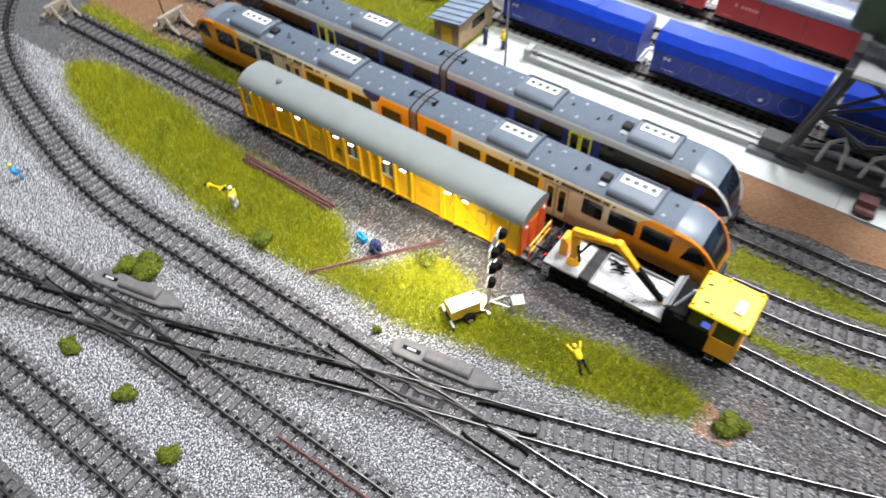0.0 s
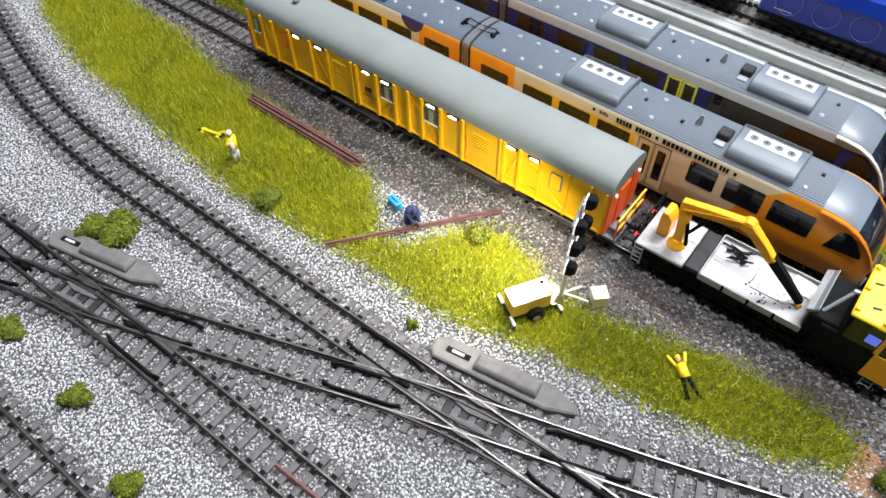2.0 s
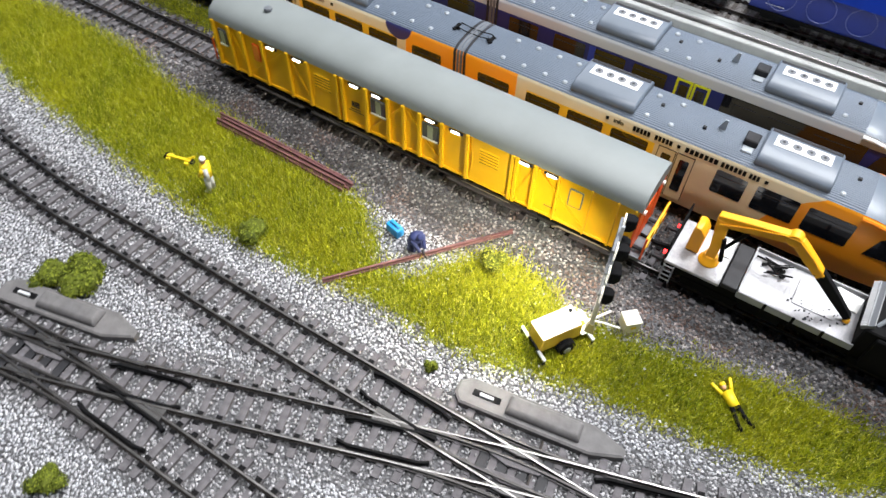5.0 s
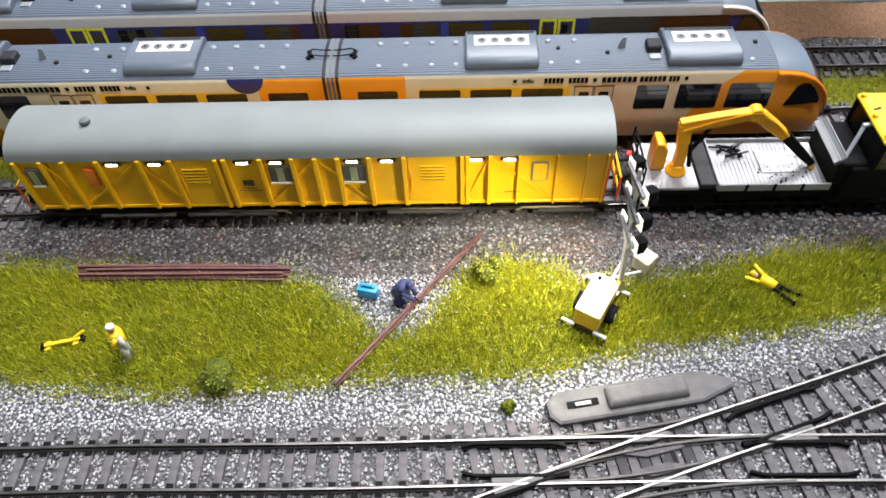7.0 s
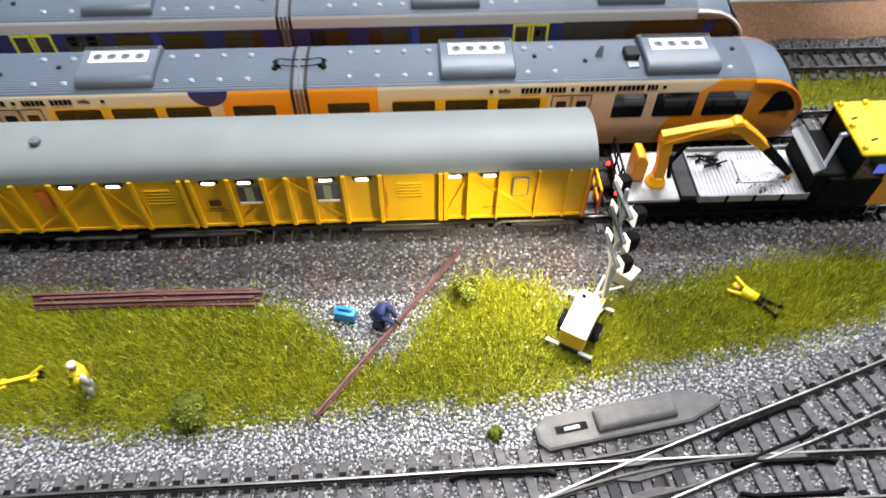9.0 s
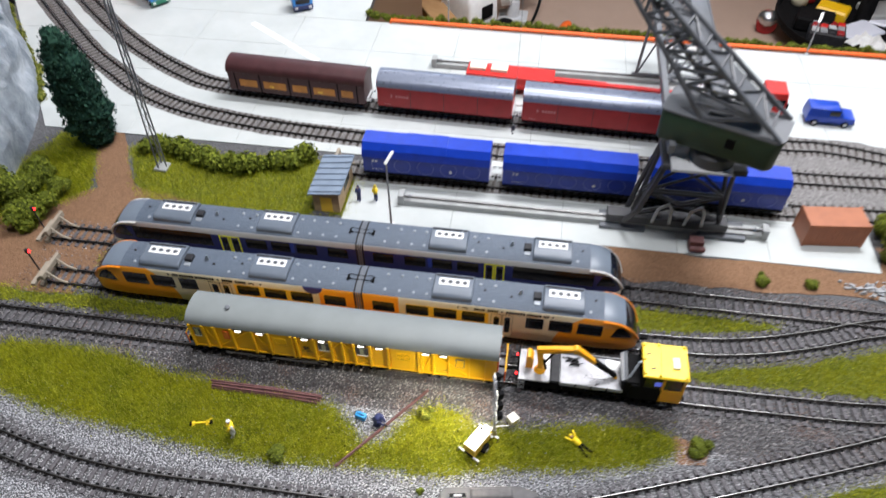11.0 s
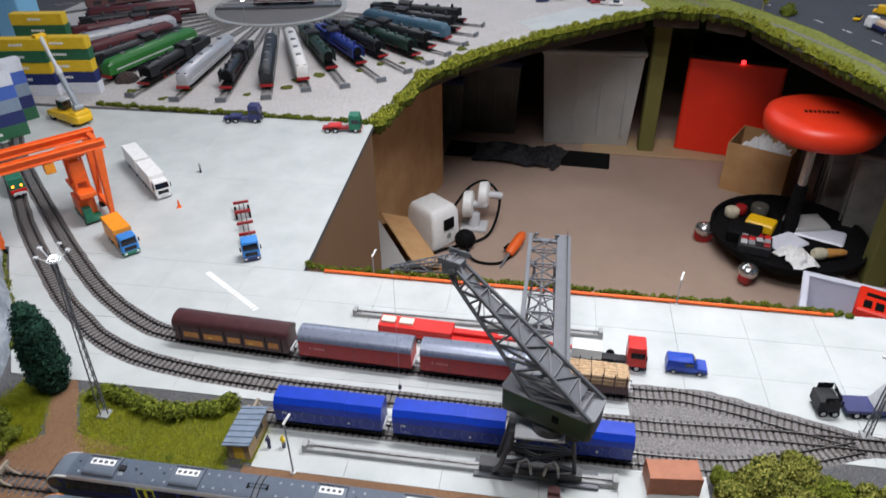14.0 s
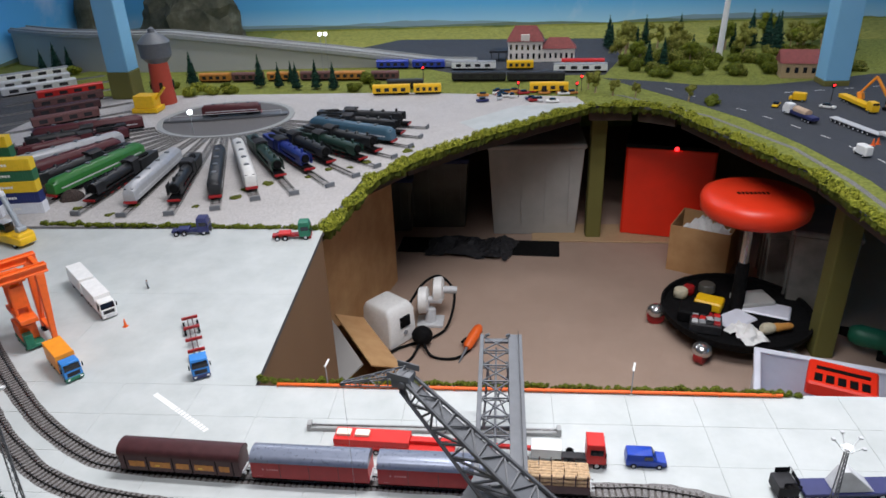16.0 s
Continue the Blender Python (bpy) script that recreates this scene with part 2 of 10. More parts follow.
def painted_sky():
    """The painted backdrop: blue sky above green and yellow country with hills."""
    m = Mat("painted_backdrop")
    pos = m.coord(True)
    sep = m.node("ShaderNodeSeparateXYZ")
    m.link(pos, sep.inputs[0])
    z = sep.outputs[2]
    # rolling skyline
    n1 = m.node("ShaderNodeTexNoise")
    n1.inputs["Scale"].default_value, n1.inputs["Detail"].default_value = 0.9, 5
    flat = m.node("ShaderNodeCombineXYZ")
    m.link(sep.outputs[0], flat.inputs[0])
    m.link(sep.outputs[1], flat.inputs[1])
    m.link(flat.outputs[0], n1.inputs["Vector"])
    hill = m.math("MULTIPLY", m.math("SUBTRACT", n1.outputs["Fac"], 0.5), 0.16)
    h = m.math("SUBTRACT", z, hill)
    sky = m.ramp(z, (0.02, (0.34, 0.6, 0.8)), (0.14, (0.1, 0.4, 0.74)), (0.6, (0.05, 0.26, 0.6)))
    cloud = m.ramp(m.noise(2.2, 6), (0.55, (0, 0, 0)), (0.72, (0.5, 0.5, 0.5)))
    sky = m.mix(cloud, sky, (0.65, 0.72, 0.8))
    far = m.mix(m.math("GREATER_THAN", m.math("ADD", z, m.math("MULTIPLY", n1.outputs["Fac"], 0.1)), 0.075), (0.14, 0.2, 0.16), (0.22, 0.33, 0.42))
    fields = m.ramp(m.noise(5, 5), (0.35, (0.07, 0.12, 0.025)), (0.55, (0.26, 0.29, 0.04)), (0.7, (0.42, 0.38, 0.1)))
    land = m.mix(m.math("GREATER_THAN", z, 0.008), fields, far)
    col = m.mix(m.math("GREATER_THAN", h, 0.034), land, sky)
    return m.done(col, 0.7, 0, m.noise(200, 2), 0.1, 0.0005)


M_SKYWALL = painted_sky()
M_WALL = wall_paint("room_wall_paint", (0.1, 0.1, 0.1))
M_CEIL = wall_paint("ceiling_paint", (0.16, 0.16, 0.16))
single("floor", Geo().box(WX0, WX1, WY0, WY1, FLOOR - 40, FLOOR), carpet(), "short-pile beige brown carpet floor", "floor", kind="structure")
single("ceiling", Geo().box(WX0, WX1, WY0, WY1, CEIL, CEIL + 40), M_CEIL, "plain grey painted ceiling", "ceiling", kind="structure")
single("wall_north", Geo().box(WX0, WX1, WY1, WY1 + 60, FLOOR, CEIL), M_SKYWALL, "wall painted with blue sky, hills and fields", "wall", kind="structure")
single("wall_west", Geo().box(WX0 - 60, WX0, WY0, WY1, FLOOR, CEIL), M_SKYWALL, "wall painted with blue sky, hills and fields", "wall", kind="structure")
single("wall_east", Geo().box(WX1, WX1 + 60, WY0, WY1, FLOOR, CEIL), M_SKYWALL, "wall painted with blue sky, hills and fields", "wall", kind="structure")
single("wall_south", Geo().box(WX0, WX1, WY0 - 60, WY0, FLOOR, CEIL), M_WALL, "plain grey painted room wall", "wall", kind="structure")

# ---- the layout's board, with its well for the operator ----
PIT = [(-115, 503), (-142, 1080), (-135, 1130), (-90, 1440), (20, 1620), (224, 1850), (602, 2195), (760, 2190), (877, 2110), (992, 1773), (1102, 1487), (1129, 1115), (1140, 483)]
# Timber darkened in colour to give the shade below the overhanging edge.
M_BOARD_SHADE = wall_paint("board_edge_timber", (0.07, 0.05, 0.035))


def slab(name, polys, z0, z1, mat, label, category, kind="structure"):
    g = Geo()
    for p in polys:
        g.prism(p, "z", z0, z1)
    return single(name, g, mat, label, category, kind=kind, smooth=0)


left_side = [(WX0, 503), (-115, 503), (-142, 1080), (-135, 1130), (-90, 1440), (20, 1620), (224, 1850), (602, 2195), (602, WY1), (WX0, WY1)]
back_right = [(602, 2195), (760, 2190), (877, 2110), (992, 1773), (1102, 1487), (1129, 1115), (1140, 483), (1500, 483), (1500, 1500), (WX1, 2100), (WX1, WY1), (602, WY1)]
front = [(-1250, -460), (1500, -460), (1500, 483), (-115, 503), (WX0, 503), (WX0, -100)]
slab("ground", [left_side, back_right, front], -11, -1.2, M_GRAVEL_SHADE, "model railway board coloured dark as the shaded gaps in the gravel", "ground")
rim = Geo()
for (ax, ay), (bx, by) in zip(PIT[:-1], PIT[1:]):
    d = Vector((bx - ax, by - ay, 0))
    n = Vector((-d.y, d.x, 0)).normalized() * 14
    ax, ay, bx, by = ax + n.x * 3, ay + n.y * 3, bx + n.x * 3, by + n.y * 3
    rim.add([(ax, ay, -70), (bx, by, -70), (bx + n.x, by + n.y, -70), (ax + n.x, ay + n.y, -70), (ax, ay, -11.2), (bx, by, -11.2), (bx + n.x, by + n.y, -11.2), (ax + n.x, ay + n.y, -11.2)],
            [(3, 2, 1, 0), (4, 5, 6, 7), (0, 1, 5, 4), (1, 2, 6, 5), (2, 3, 7, 6), (3, 0, 4, 7)])
single("trim", rim, M_BOARD_SHADE, "timber frame coloured dark for the shade under the board's edge", "board frame", kind="structure")


def concrete():
    m = Mat("yard_concrete_card")
    m.coord(True)
    col = m.ramp(m.noise(14, 6), (0.3, (0.43, 0.46, 0.45)), (0.7, (0.53, 0.555, 0.545)))
    grime = m.ramp(m.noise(45, 8, 0.7), (0.56, (0, 0, 0)), (0.8, (0.22, 0.22, 0.22)))
    col = m.mix(grime, col, (0.36, 0.37, 0.34))
    speck = m.ramp(m.noise(160, 6, 0.75), (0.66, (0, 0, 0)), (0.72, (0.35, 0.35, 0.35)))
    col = m.mix(speck, col, (0.24, 0.24, 0.22))
    return m.done(col, 0.75, 0, m.noise(500, 3), 0.15, 0.0003)


M_CONCRETE = concrete()
# the yard is laid from large card plates; each one is a piece of its own
yard = thing("pavement", "pale grey concrete yard laid from large plates", "yard", kind="structure")


def clip_poly(poly, a, b, c):
    """The part of a polygon with a x + b y <= c."""
    out = []
    for p, q in zip(poly, poly[1:] + poly[:1]):
        dp, dq = a * p[0] + b * p[1] - c, a * q[0] + b * q[1] - c
        if dp <= 0:
            out.append(p)
        if dp * dq < 0:
            t = dp / (dp - dq)
            out.append((p[0] + (q[0] - p[0]) * t, p[1] + (q[1] - p[1]) * t))
    return out


def cells(outline_cuts, xs, ys, gap=0.2):
    """Rectangles of a grid, each cut by the half planes of the outline."""
    for x0, x1 in zip(xs[:-1], xs[1:]):
        for y0, y1 in zip(ys[:-1], ys[1:]):
            p = [(x0 + gap, y0 + gap), (x1 - gap, y0 + gap), (x1 - gap, y1 - gap), (x0 + gap, y1 - gap)]
            for cut in outline_cuts:
                p = clip_poly(p, *cut)
                if len(p) < 3:
                    break
            else:
                yield p


def plates():
    xs = [-1000, -820, -640, -480, -330, -200, -90, 20, 130, 240, 350, 460, 560, 660, 770, 880, 1000, 1180, 1400]
    # front field, between the trains and the operator's well
    for p in cells([(0, -1, -113), (-0.86, -0.5, 300)], [-50, 60, 170, 280, 366, 465], [113, 168, 215]):
        yield p
    for p in cells([(0, 1, 500), (-0.8, -0.6, 215)], xs, [215, 266, 345, 425, 500]):
        yield p
    # field towards the turntable
    for p in cells([(1, 0.047, -91), (0, 1, 1100), (-0.78, -0.62, 245)], [-1300, -900, -480, -90], [500, 790, 1100], 0.18):
        yield p


for poly in plates():
    part("plate", Geo().prism(poly, "z", -1.0, 0.15 + random.uniform(-0.06, 0.06)), M_CONCRETE, yard, smooth=0)
# dirt strip in front of the yard, and the earth by the track ends
def rough_patch(name, poly, z, mat, label, category, step=6.0, amp=0.8, edge=5.0):
    """A patch of ground with a ragged outline."""
    pts = []
    for (ax, ay), (bx, by) in zip(poly, poly[1:] + poly[:1]):
        n = max(1, int(math.hypot(bx - ax, by - ay) / step))
        for i in range(n):
            x, y = ax + (bx - ax) * i / n, ay + (by - ay) * i / n
            k = noise.noise_vector(Vector((x * 0.05, y * 0.05, z))) * edge
            pts.append((x + k.x, y + k.y))
    return single(name, Geo().prism(pts, "z", -1.0, z), mat, label, category, kind="structure", smooth=0)


rough_patch("ground_strip", [(-60, 116), (-60, 75), (240, 73), (430, 80), (640, 76), (640, 130), (470, 150), (466, 113)], -0.5, M_EARTH, "strip of bare brown earth beside the yard", "earth")
rough_patch("ground_strip", [(-460, -20), (-270, -16), (-262, 40), (-262, 75), (-228, 100), (-200, 118), (-280, 130), (-315, 190), (-335, 220), (-360, 210), (-318, 120), (-400, 60)], -0.4, M_EARTH, "path of bare brown earth behind the buffer stops", "earth")
rough_patch("ground_strip", [(262, -104), (285, -104), (292, -86), (262, -82)], -0.6, M_EARTH, "small patch of reddish earth", "earth", 4, 0.5, 3)

# ---- tracks ----
RAIL_TOP = 3.0


def spline(pts, step=4.0):
    """A smooth centre line through the points, evenly stepped."""
    p = [Vector((*q, 0)) for q in pts]
    p = [p[0] * 2 - p[1]] + p + [p[-1] * 2 - p[-2]]
    fine = []
    for a, b, c, d in zip(p[:-3], p[1:-2], p[2:-1], p[3:]):
        for i in range(24):
            t = i / 24
            fine.append(0.5 * ((2 * b) + (c - a) * t + (2 * a - 5 * b + 4 * c - d) * t * t + (3 * b - a - 3 * c + d) * t ** 3))
    fine.append(p[-2])
    out, run = [fine[0]], 0.0
    for a, b in zip(fine[:-1], fine[1:]):
        seg = (b - a).length
        while run + seg >= step:
            a = a + (b - a) * ((step - run) / seg)
            out.append(a)
            seg, run = (b - a).length, 0.0
        run += seg
    return out


RAIL = [(-1.0, 0.0), (1.0, 0.0), (0.95, 0.3), (0.3, 0.5), (0.28, 1.5), (0.55, 1.7), (0.55, 2.15), (0.4, 2.25), (-0.4, 2.25), (-0.55, 2.15), (-0.55, 1.7), (-0.28, 1.5), (-0.3, 0.5), (-0.95, 0.3)]


def rail_geo(line, off, head_only=False, z=0.0):
    prof = RAIL[4:12] if head_only else RAIL
    rings = []
    for i, p in enumerate(line):
        d = (line[min(i + 1, len(line) - 1)] - line[max(i - 1, 0)]).normalized()
        s = Vector((d.y, -d.x, 0))
        rings.append([(p.x + s.x * (off + a), p.y + s.y * (off + a), RAIL_TOP - 2.25 + b + z) for a, b in prof])
    g = Geo()
    g.loft(rings)
    return g


def rail_mesh(name, line, off, z=0.0):
    """A rail with a bright running head on dark weathered sides."""
    me = mesh_of(name, rail_geo(line, off, z=z), M_RAIL_WEB)
    me.materials.append(M_RAIL)
    n, top = len(RAIL), {7}
    k = (len(line) - 1) * n
    me.polygons.foreach_set("material_index", [1 if i < k and i % n in top else 0 for i in range(len(me.polygons))])
    return me


def sleeper_mesh(mat, width=30.0, depth=3.0):
    g = Geo()
    g.box(-depth / 2, depth / 2, -width / 2, width / 2, -1.3, 0.72)
    for s in (-8.25, 8.25):
        for k in (-1.9, 1.9):
            g.box(-1.2, 1.2, s + k - 0.85, s + k + 0.85, 0.72, 1.5)
    me = mesh_of("sleeper", g, mat, 0.0, 0)
    me.materials.append(M_BLACK)
    me.polygons.foreach_set("material_index", [0 if i < 6 else 1 for i in range(len(me.polygons))])
    return me


SLEEPERS = {True: sleeper_mesh(M_SLEEPER), False: sleeper_mesh(M_SLEEPER_YARD)}


def track(points, label, front=True, pitch=8.2, skip=(), lift=0.0):
    """A track: two rails, each sleeper a piece. skip: stretches in x with no sleepers of its own."""
    t = thing("railway_track", label, "railway track", kind="structure")
    line = spline(points)
    for off in (-8.25, 8.25):
        part("rail", rail_mesh("rail", line, off, lift), None, t)
    run, at = 0.0, pitch / 2
    for a, b in zip(line[:-1], line[1:]):
        seg = (b - a).length
        while run + seg >= at:
            p = a + (b - a) * ((at - run) / seg)
            d = (b - a).normalized()
            at += pitch
            if any(lo < p.x < hi for lo, hi in skip):
                continue
            part("sleeper", SLEEPERS[front], None, t, at=at_mm(p.x, p.y, random.uniform(-0.05, 0.05), math.degrees(math.atan2(d.y, d.x)) + random.uniform(-0.6, 0.6)))
        run += seg
    return t, line


TRACKS = {}


def lay(key, points, label, front=True, skip=()):
    TRACKS[key] = track(points, label, front, skip=skip, lift=0.05 if key in ("b", "t1", "y9") else 0.0)


lay("t1", [(-300, 1), (-200, 1), (0, 1), (200, 1), (250, 2), (300, 5), (345, 13), (395, 28), (430, 41), (465, 50), (500, 54)], "platformless siding track curving into the next track")
lay("t2", [(-325, 54), (-100, 54), (200, 54), (500, 55), (900, 57)], "straight siding track of brown plastic sleepers", skip=((455, 520),))
lay("t3", [(-395, -48), (-200, -48), (0, -47), (250, -46), (380, -44), (430, -41), (520, -34), (700, -12)], "straight track carrying the yellow work train")
lay("t4", [(-560, 20), (-490, -52), (-430, -101), (-345, -138), (-225, -169), (-140, -179), (-60, -178.5), (20, -178), (125, -176), (250, -176), (360, -178), (520, -182)], "long track curving round the grass strip", skip=((64, 194),))
lay("b", [(-260, -300), (-150, -270), (-60, -243), (30, -211), (130, -175), (200, -152), (260, -131), (345, -100), (420, -71), (520, -28)], "diverging track across the slip points", skip=((-128, 4), (64, 194)))
lay("a1", [(-330, -262), (-170, -250), (-100, -244), (0, -242), (100, -241), (250, -240), (500, -238)], "straight track at the front of the board", skip=((-128, 4),))
lay("t7", [(-300, -312), (-100, -308), (50, -306), (300, -304)], "straight track at the front of the board")
lay("t8", [(-300, -366), (-20, -358), (250, -354)], "straight track at the front of the board")
lay("y8", [(-940, 890), (-840, 772), (-750, 670), (-663, 573), (-560, 471), (-460, 378), (-400, 333), (-350, 299), (-276, 269), (-180, 252), (-90, 245), (20, 241), (385, 239), (540, 245), (650, 246), (800, 246), (1100, 248)], "empty yard track on dark sleepers", False)
lay("y9", [(-960, 950), (-860, 830), (-755, 722), (-650, 620), (-530, 505), (-412, 404), (-308, 340), (-240, 320), (-100, 308), (100, 301), (385, 294), (447, 296), (513, 284), (580, 265), (650, 247)], "yard track carrying the red wagons", False)
lay("y10", [(-72, 188), (100, 188), (383, 187), (437, 188), (500, 193), (564, 211), (650, 242)], "yard track carrying the blue wagons", False)

# shoulders of dark ballast under the yard tracks
M_BALLAST_MID = granular("grey_track_bed", (0.08, 0.078, 0.076), (0.21, 0.2, 0.195), (0.37, 0.36, 0.355), 800)


def bed(key, half, mat, z):
    line = TRACKS[key][1][::2]
    rings = []
    for i, p in enumerate(line):
        d = (line[min(i + 1, len(line) - 1)] - line[max(i - 1, 0)]).normalized()
        s = Vector((d.y, -d.x, 0))
        w = half + 1.5 * noise.noise(Vector((i * 0.4, 0, half)))
        rings.append([tuple(p + s * a + Vector((0, 0, b))) for a, b in ((-w, -1.1), (w, -1.1), (w - 2, z), (-w + 2, z))])
    single("track_bed", Geo().loft(rings), mat, "low bed of dark ballast under the track", "ballast", kind="structure", smooth=0)


for i, key in enumerate(("y8", "y9", "y10")):
    bed(key, 17.5, M_BALLAST_MID, 0.24 + 0.012 * i)
rough_patch("ground_strip", [(386, 176), (440, 174), (520, 184), (600, 212), (660, 228), (760, 232), (760, 262), (660, 264), (580, 286), (490, 312), (386, 312)], 0.225, M_BALLAST_MID, "grey ballast between the converging yard tracks", "ballast", 6, 0.8, 3)

# brown card fascia hanging under the yard's edge beside the well
M_FASCIA = wall_paint("brown_card_fascia", (0.2, 0.11, 0.05))
single("fascia_panel", Geo().loft([[(x, y, -11.4), (x - 9, y, -11.4), (x - 9, y, -430), (x, y, -430)] for x, y in ((-119, 520), (-131, 800), (-145, 1085))]), M_FASCIA, "brown card panel hanging under the board's edge", "fascia", kind="structure", smooth=0)

# ---- rolling stock ----
def railcar_livery(name, base, upper, nose, middle, disc, pillar):
    """Paint in the train's own lengthwise and upright measures: nose arcs, middle block, band over the windows."""
    m = Mat(name)
    sep = m.node("ShaderNodeSeparateXYZ")
    m.link(m.coord(), sep.inputs[0])
    x, z = m.math("MULTIPLY", sep.outputs[0], 1000), m.math("MULTIPLY", sep.outputs[2], 1000)
    ax = m.math("ABSOLUTE", x)

    def circle(px, cx, cz, r):
        dx, dz = m.math("SUBTRACT", px, cx), m.math("SUBTRACT", z, cz)
        return m.math("LESS_THAN", m.math("ADD", m.math("MULTIPLY", dx, dx), m.math("MULTIPLY", dz, dz)), r * r)

    def span(v, a, b):
        return m.math("MULTIPLY", m.math("GREATER_THAN", v, a), m.math("LESS_THAN", v, b))

    mottled = lambda c: m.ramp(m.noise(120, 4), (0.3, tuple(k * 0.93 for k in c)), (0.7, c))
    col = mottled(base)
    if pillar:
        band = m.math("MULTIPLY", span(z, 14, 39.6), span(ax, 40, 109))
        col = m.mix(band, col, pillar)
    if upper:
        col = m.mix(m.math("GREATER_THAN", z, 40.0), col, upper)
    if middle:
        col = m.mix(m.math("MULTIPLY", m.math("LESS_THAN", ax, 34), m.math("LESS_THAN", z, 46.2)), col, middle)
    if disc:
        col = m.mix(circle(x, -39, 47, 8.5), col, disc)
    if nose:
        col = m.mix(circle(ax, 213, 3, 51), col, nose)
    return m.done(col, 0.38, 0.0, m.noise(900, 2), 0.08, 0.0002)


M_LIV_A = railcar_livery("orange_cream_livery", (0.72, 0.63, 0.43), None, (0.88, 0.32, 0.006), (0.88, 0.31, 0.006), (0.02, 0.02, 0.12), (0.8, 0.5, 0.03))
M_LIV_B = railcar_livery("blue_silver_livery", (0.012, 0.022, 0.16), (0.48, 0.49, 0.51), None, None, None, None)


def ribbed(name, c):
    m = Mat(name)
    sep = m.node("ShaderNodeSeparateXYZ")
    m.link(m.coord(), sep.inputs[0])
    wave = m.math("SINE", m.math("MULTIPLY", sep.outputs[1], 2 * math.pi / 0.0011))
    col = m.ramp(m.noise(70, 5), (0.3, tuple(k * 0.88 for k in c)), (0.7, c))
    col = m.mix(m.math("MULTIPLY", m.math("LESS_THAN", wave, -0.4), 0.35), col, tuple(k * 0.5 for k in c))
    return m.done(col, 0.45, 0.0, wave, 0.5, 0.0003)


M_ROOF_RIB = ribbed("ribbed_grey_roof", (0.11, 0.138, 0.18))
M_ROOF_UNIT = paint("roof_unit_grey", (0.125, 0.15, 0.185), 0.42, 0.06)
M_DOME = paint("nose_dome_grey", (0.15, 0.18, 0.22), 0.35, 0.06)
M_VENT = paint("silver_vent", (0.34, 0.37, 0.4), 0.4, 0.05, 0.3)
M_LABEL = paint("white_label", (0.82, 0.82, 0.8), 0.5, 0.03)

# stations along half a train: x, half width, sill, side top, roof top
NOSE = [(0, 15.6, 10, 44.5, 49), (60, 15.6, 10, 44.5, 49), (140, 15.6, 10, 44.5, 49), (196, 15.6, 10, 44.5, 49), (201, 15.6, 10, 44.4, 48.8), (206, 15.5, 10, 44.2, 48.4),
        (212.9, 15.2, 10, 43, 46.8), (218.9, 14.7, 10, 40, 43.6), (223.5, 14.0, 10, 36, 39.4), (227, 13.1, 10.2, 31.5, 34.6), (229.4, 12.0, 10.6, 27, 29.4), (231.2, 10.6, 11.4, 22.5, 24.2), (232.3, 9.0, 12.6, 19, 20)]


def arc_over(w, zc, zt, n=10):
    """The roof's curve from one side's top to the other's."""
    return [(-w * math.cos(math.pi * i / n), zc + (zt - zc) * math.sin(math.pi * i / n) ** 0.8) for i in range(n + 1)]


def shell_rings(sign, lift=0.0, roof_only=False, lo=0.0, hi=999.0, side=True):
    rings = []
    for x, w, zb, zc, zt in NOSE:
        if not lo <= x <= hi:
            continue
        top = arc_over(w + lift * 0.6, zc + lift, zt + lift)
        if roof_only:
            ring = [(sign * x, y, z) for y, z in top]
        else:
            ring = [(sign * x, -w * 0.93, zb - 1.5), (sign * x, -w, zb)] + [(sign * x, -w, zb + (zc - zb) * k) for k in (0.35, 0.7)]
            ring += [(sign * x, y, z) for y, z in top]
            ring += [(sign * x, w, zb + (zc - zb) * k) for k in (0.7, 0.35)] + [(sign * x, w, zb), (sign * x, w * 0.93, zb - 1.5)]
        rings.append(ring if sign > 0 else ring[::-1])
    return rings


def rounded(x0, x1, z0, z1, r, n=3):
    out = []
    for cx, cz, a in ((x1 - r, z0 + r, -90), (x1 - r, z1 - r, 0), (x0 + r, z1 - r, 90), (x0 + r, z0 + r, 180)):
        for i in range(n + 1):
            t = radians(a + 90 * i / n)
            out.append((cx + r * math.cos(t), cz + r * math.sin(t)))
    return out


def bogie(parent, x, z=3.0, base=13.0, r=4.6):
    b = part("bogie", Geo().box(x - base / 2 - 5, x + base / 2 + 5, -11.5, -9.5, z + 3, z + 8).box(x - base / 2 - 5, x + base / 2 + 5, 9.5, 11.5, z + 3, z + 8).box(x - 4, x + 4, -11, 11, z + 4, z + 8), M_BLACK, parent, bevel=0.4)
    for dx in (-base / 2, base / 2):
        part("wheelset", Geo().rod((x + dx, -8.9, z + r), (x + dx, -7.2, z + r), r, n=16).rod((x + dx, 7.2, z + r), (x + dx, 8.9, z + r), r, n=16).rod((x + dx, -8, z + r), (x + dx, 8, z + r), 1.0), M_RAIL_WEB, b)
    return b


def bars(g, x0, x1, y, z0, z1, count, thick=0.12, gap=0.35):
    """Writing as a row of small plain bars."""
    step = (x1 - x0) / count
    for i in range(count):
        g.box(x0 + i * step, x0 + (i + 1 - gap) * step, y - thick, y + thick, z0, z1)
    return g


def letters(text, size):
    """A flat mesh of printed letters in the built-in font, in millimetres."""
    cu = bpy.data.curves.new("word", "FONT")
    cu.body, cu.size, cu.extrude, cu.offset = text, size * MM, 0.02 * MM, 0.09 * MM
    tmp = bpy.data.objects.new("word", cu)
    me = bpy.data.meshes.new_from_object(tmp)
    bpy.data.objects.remove(tmp)
    return me


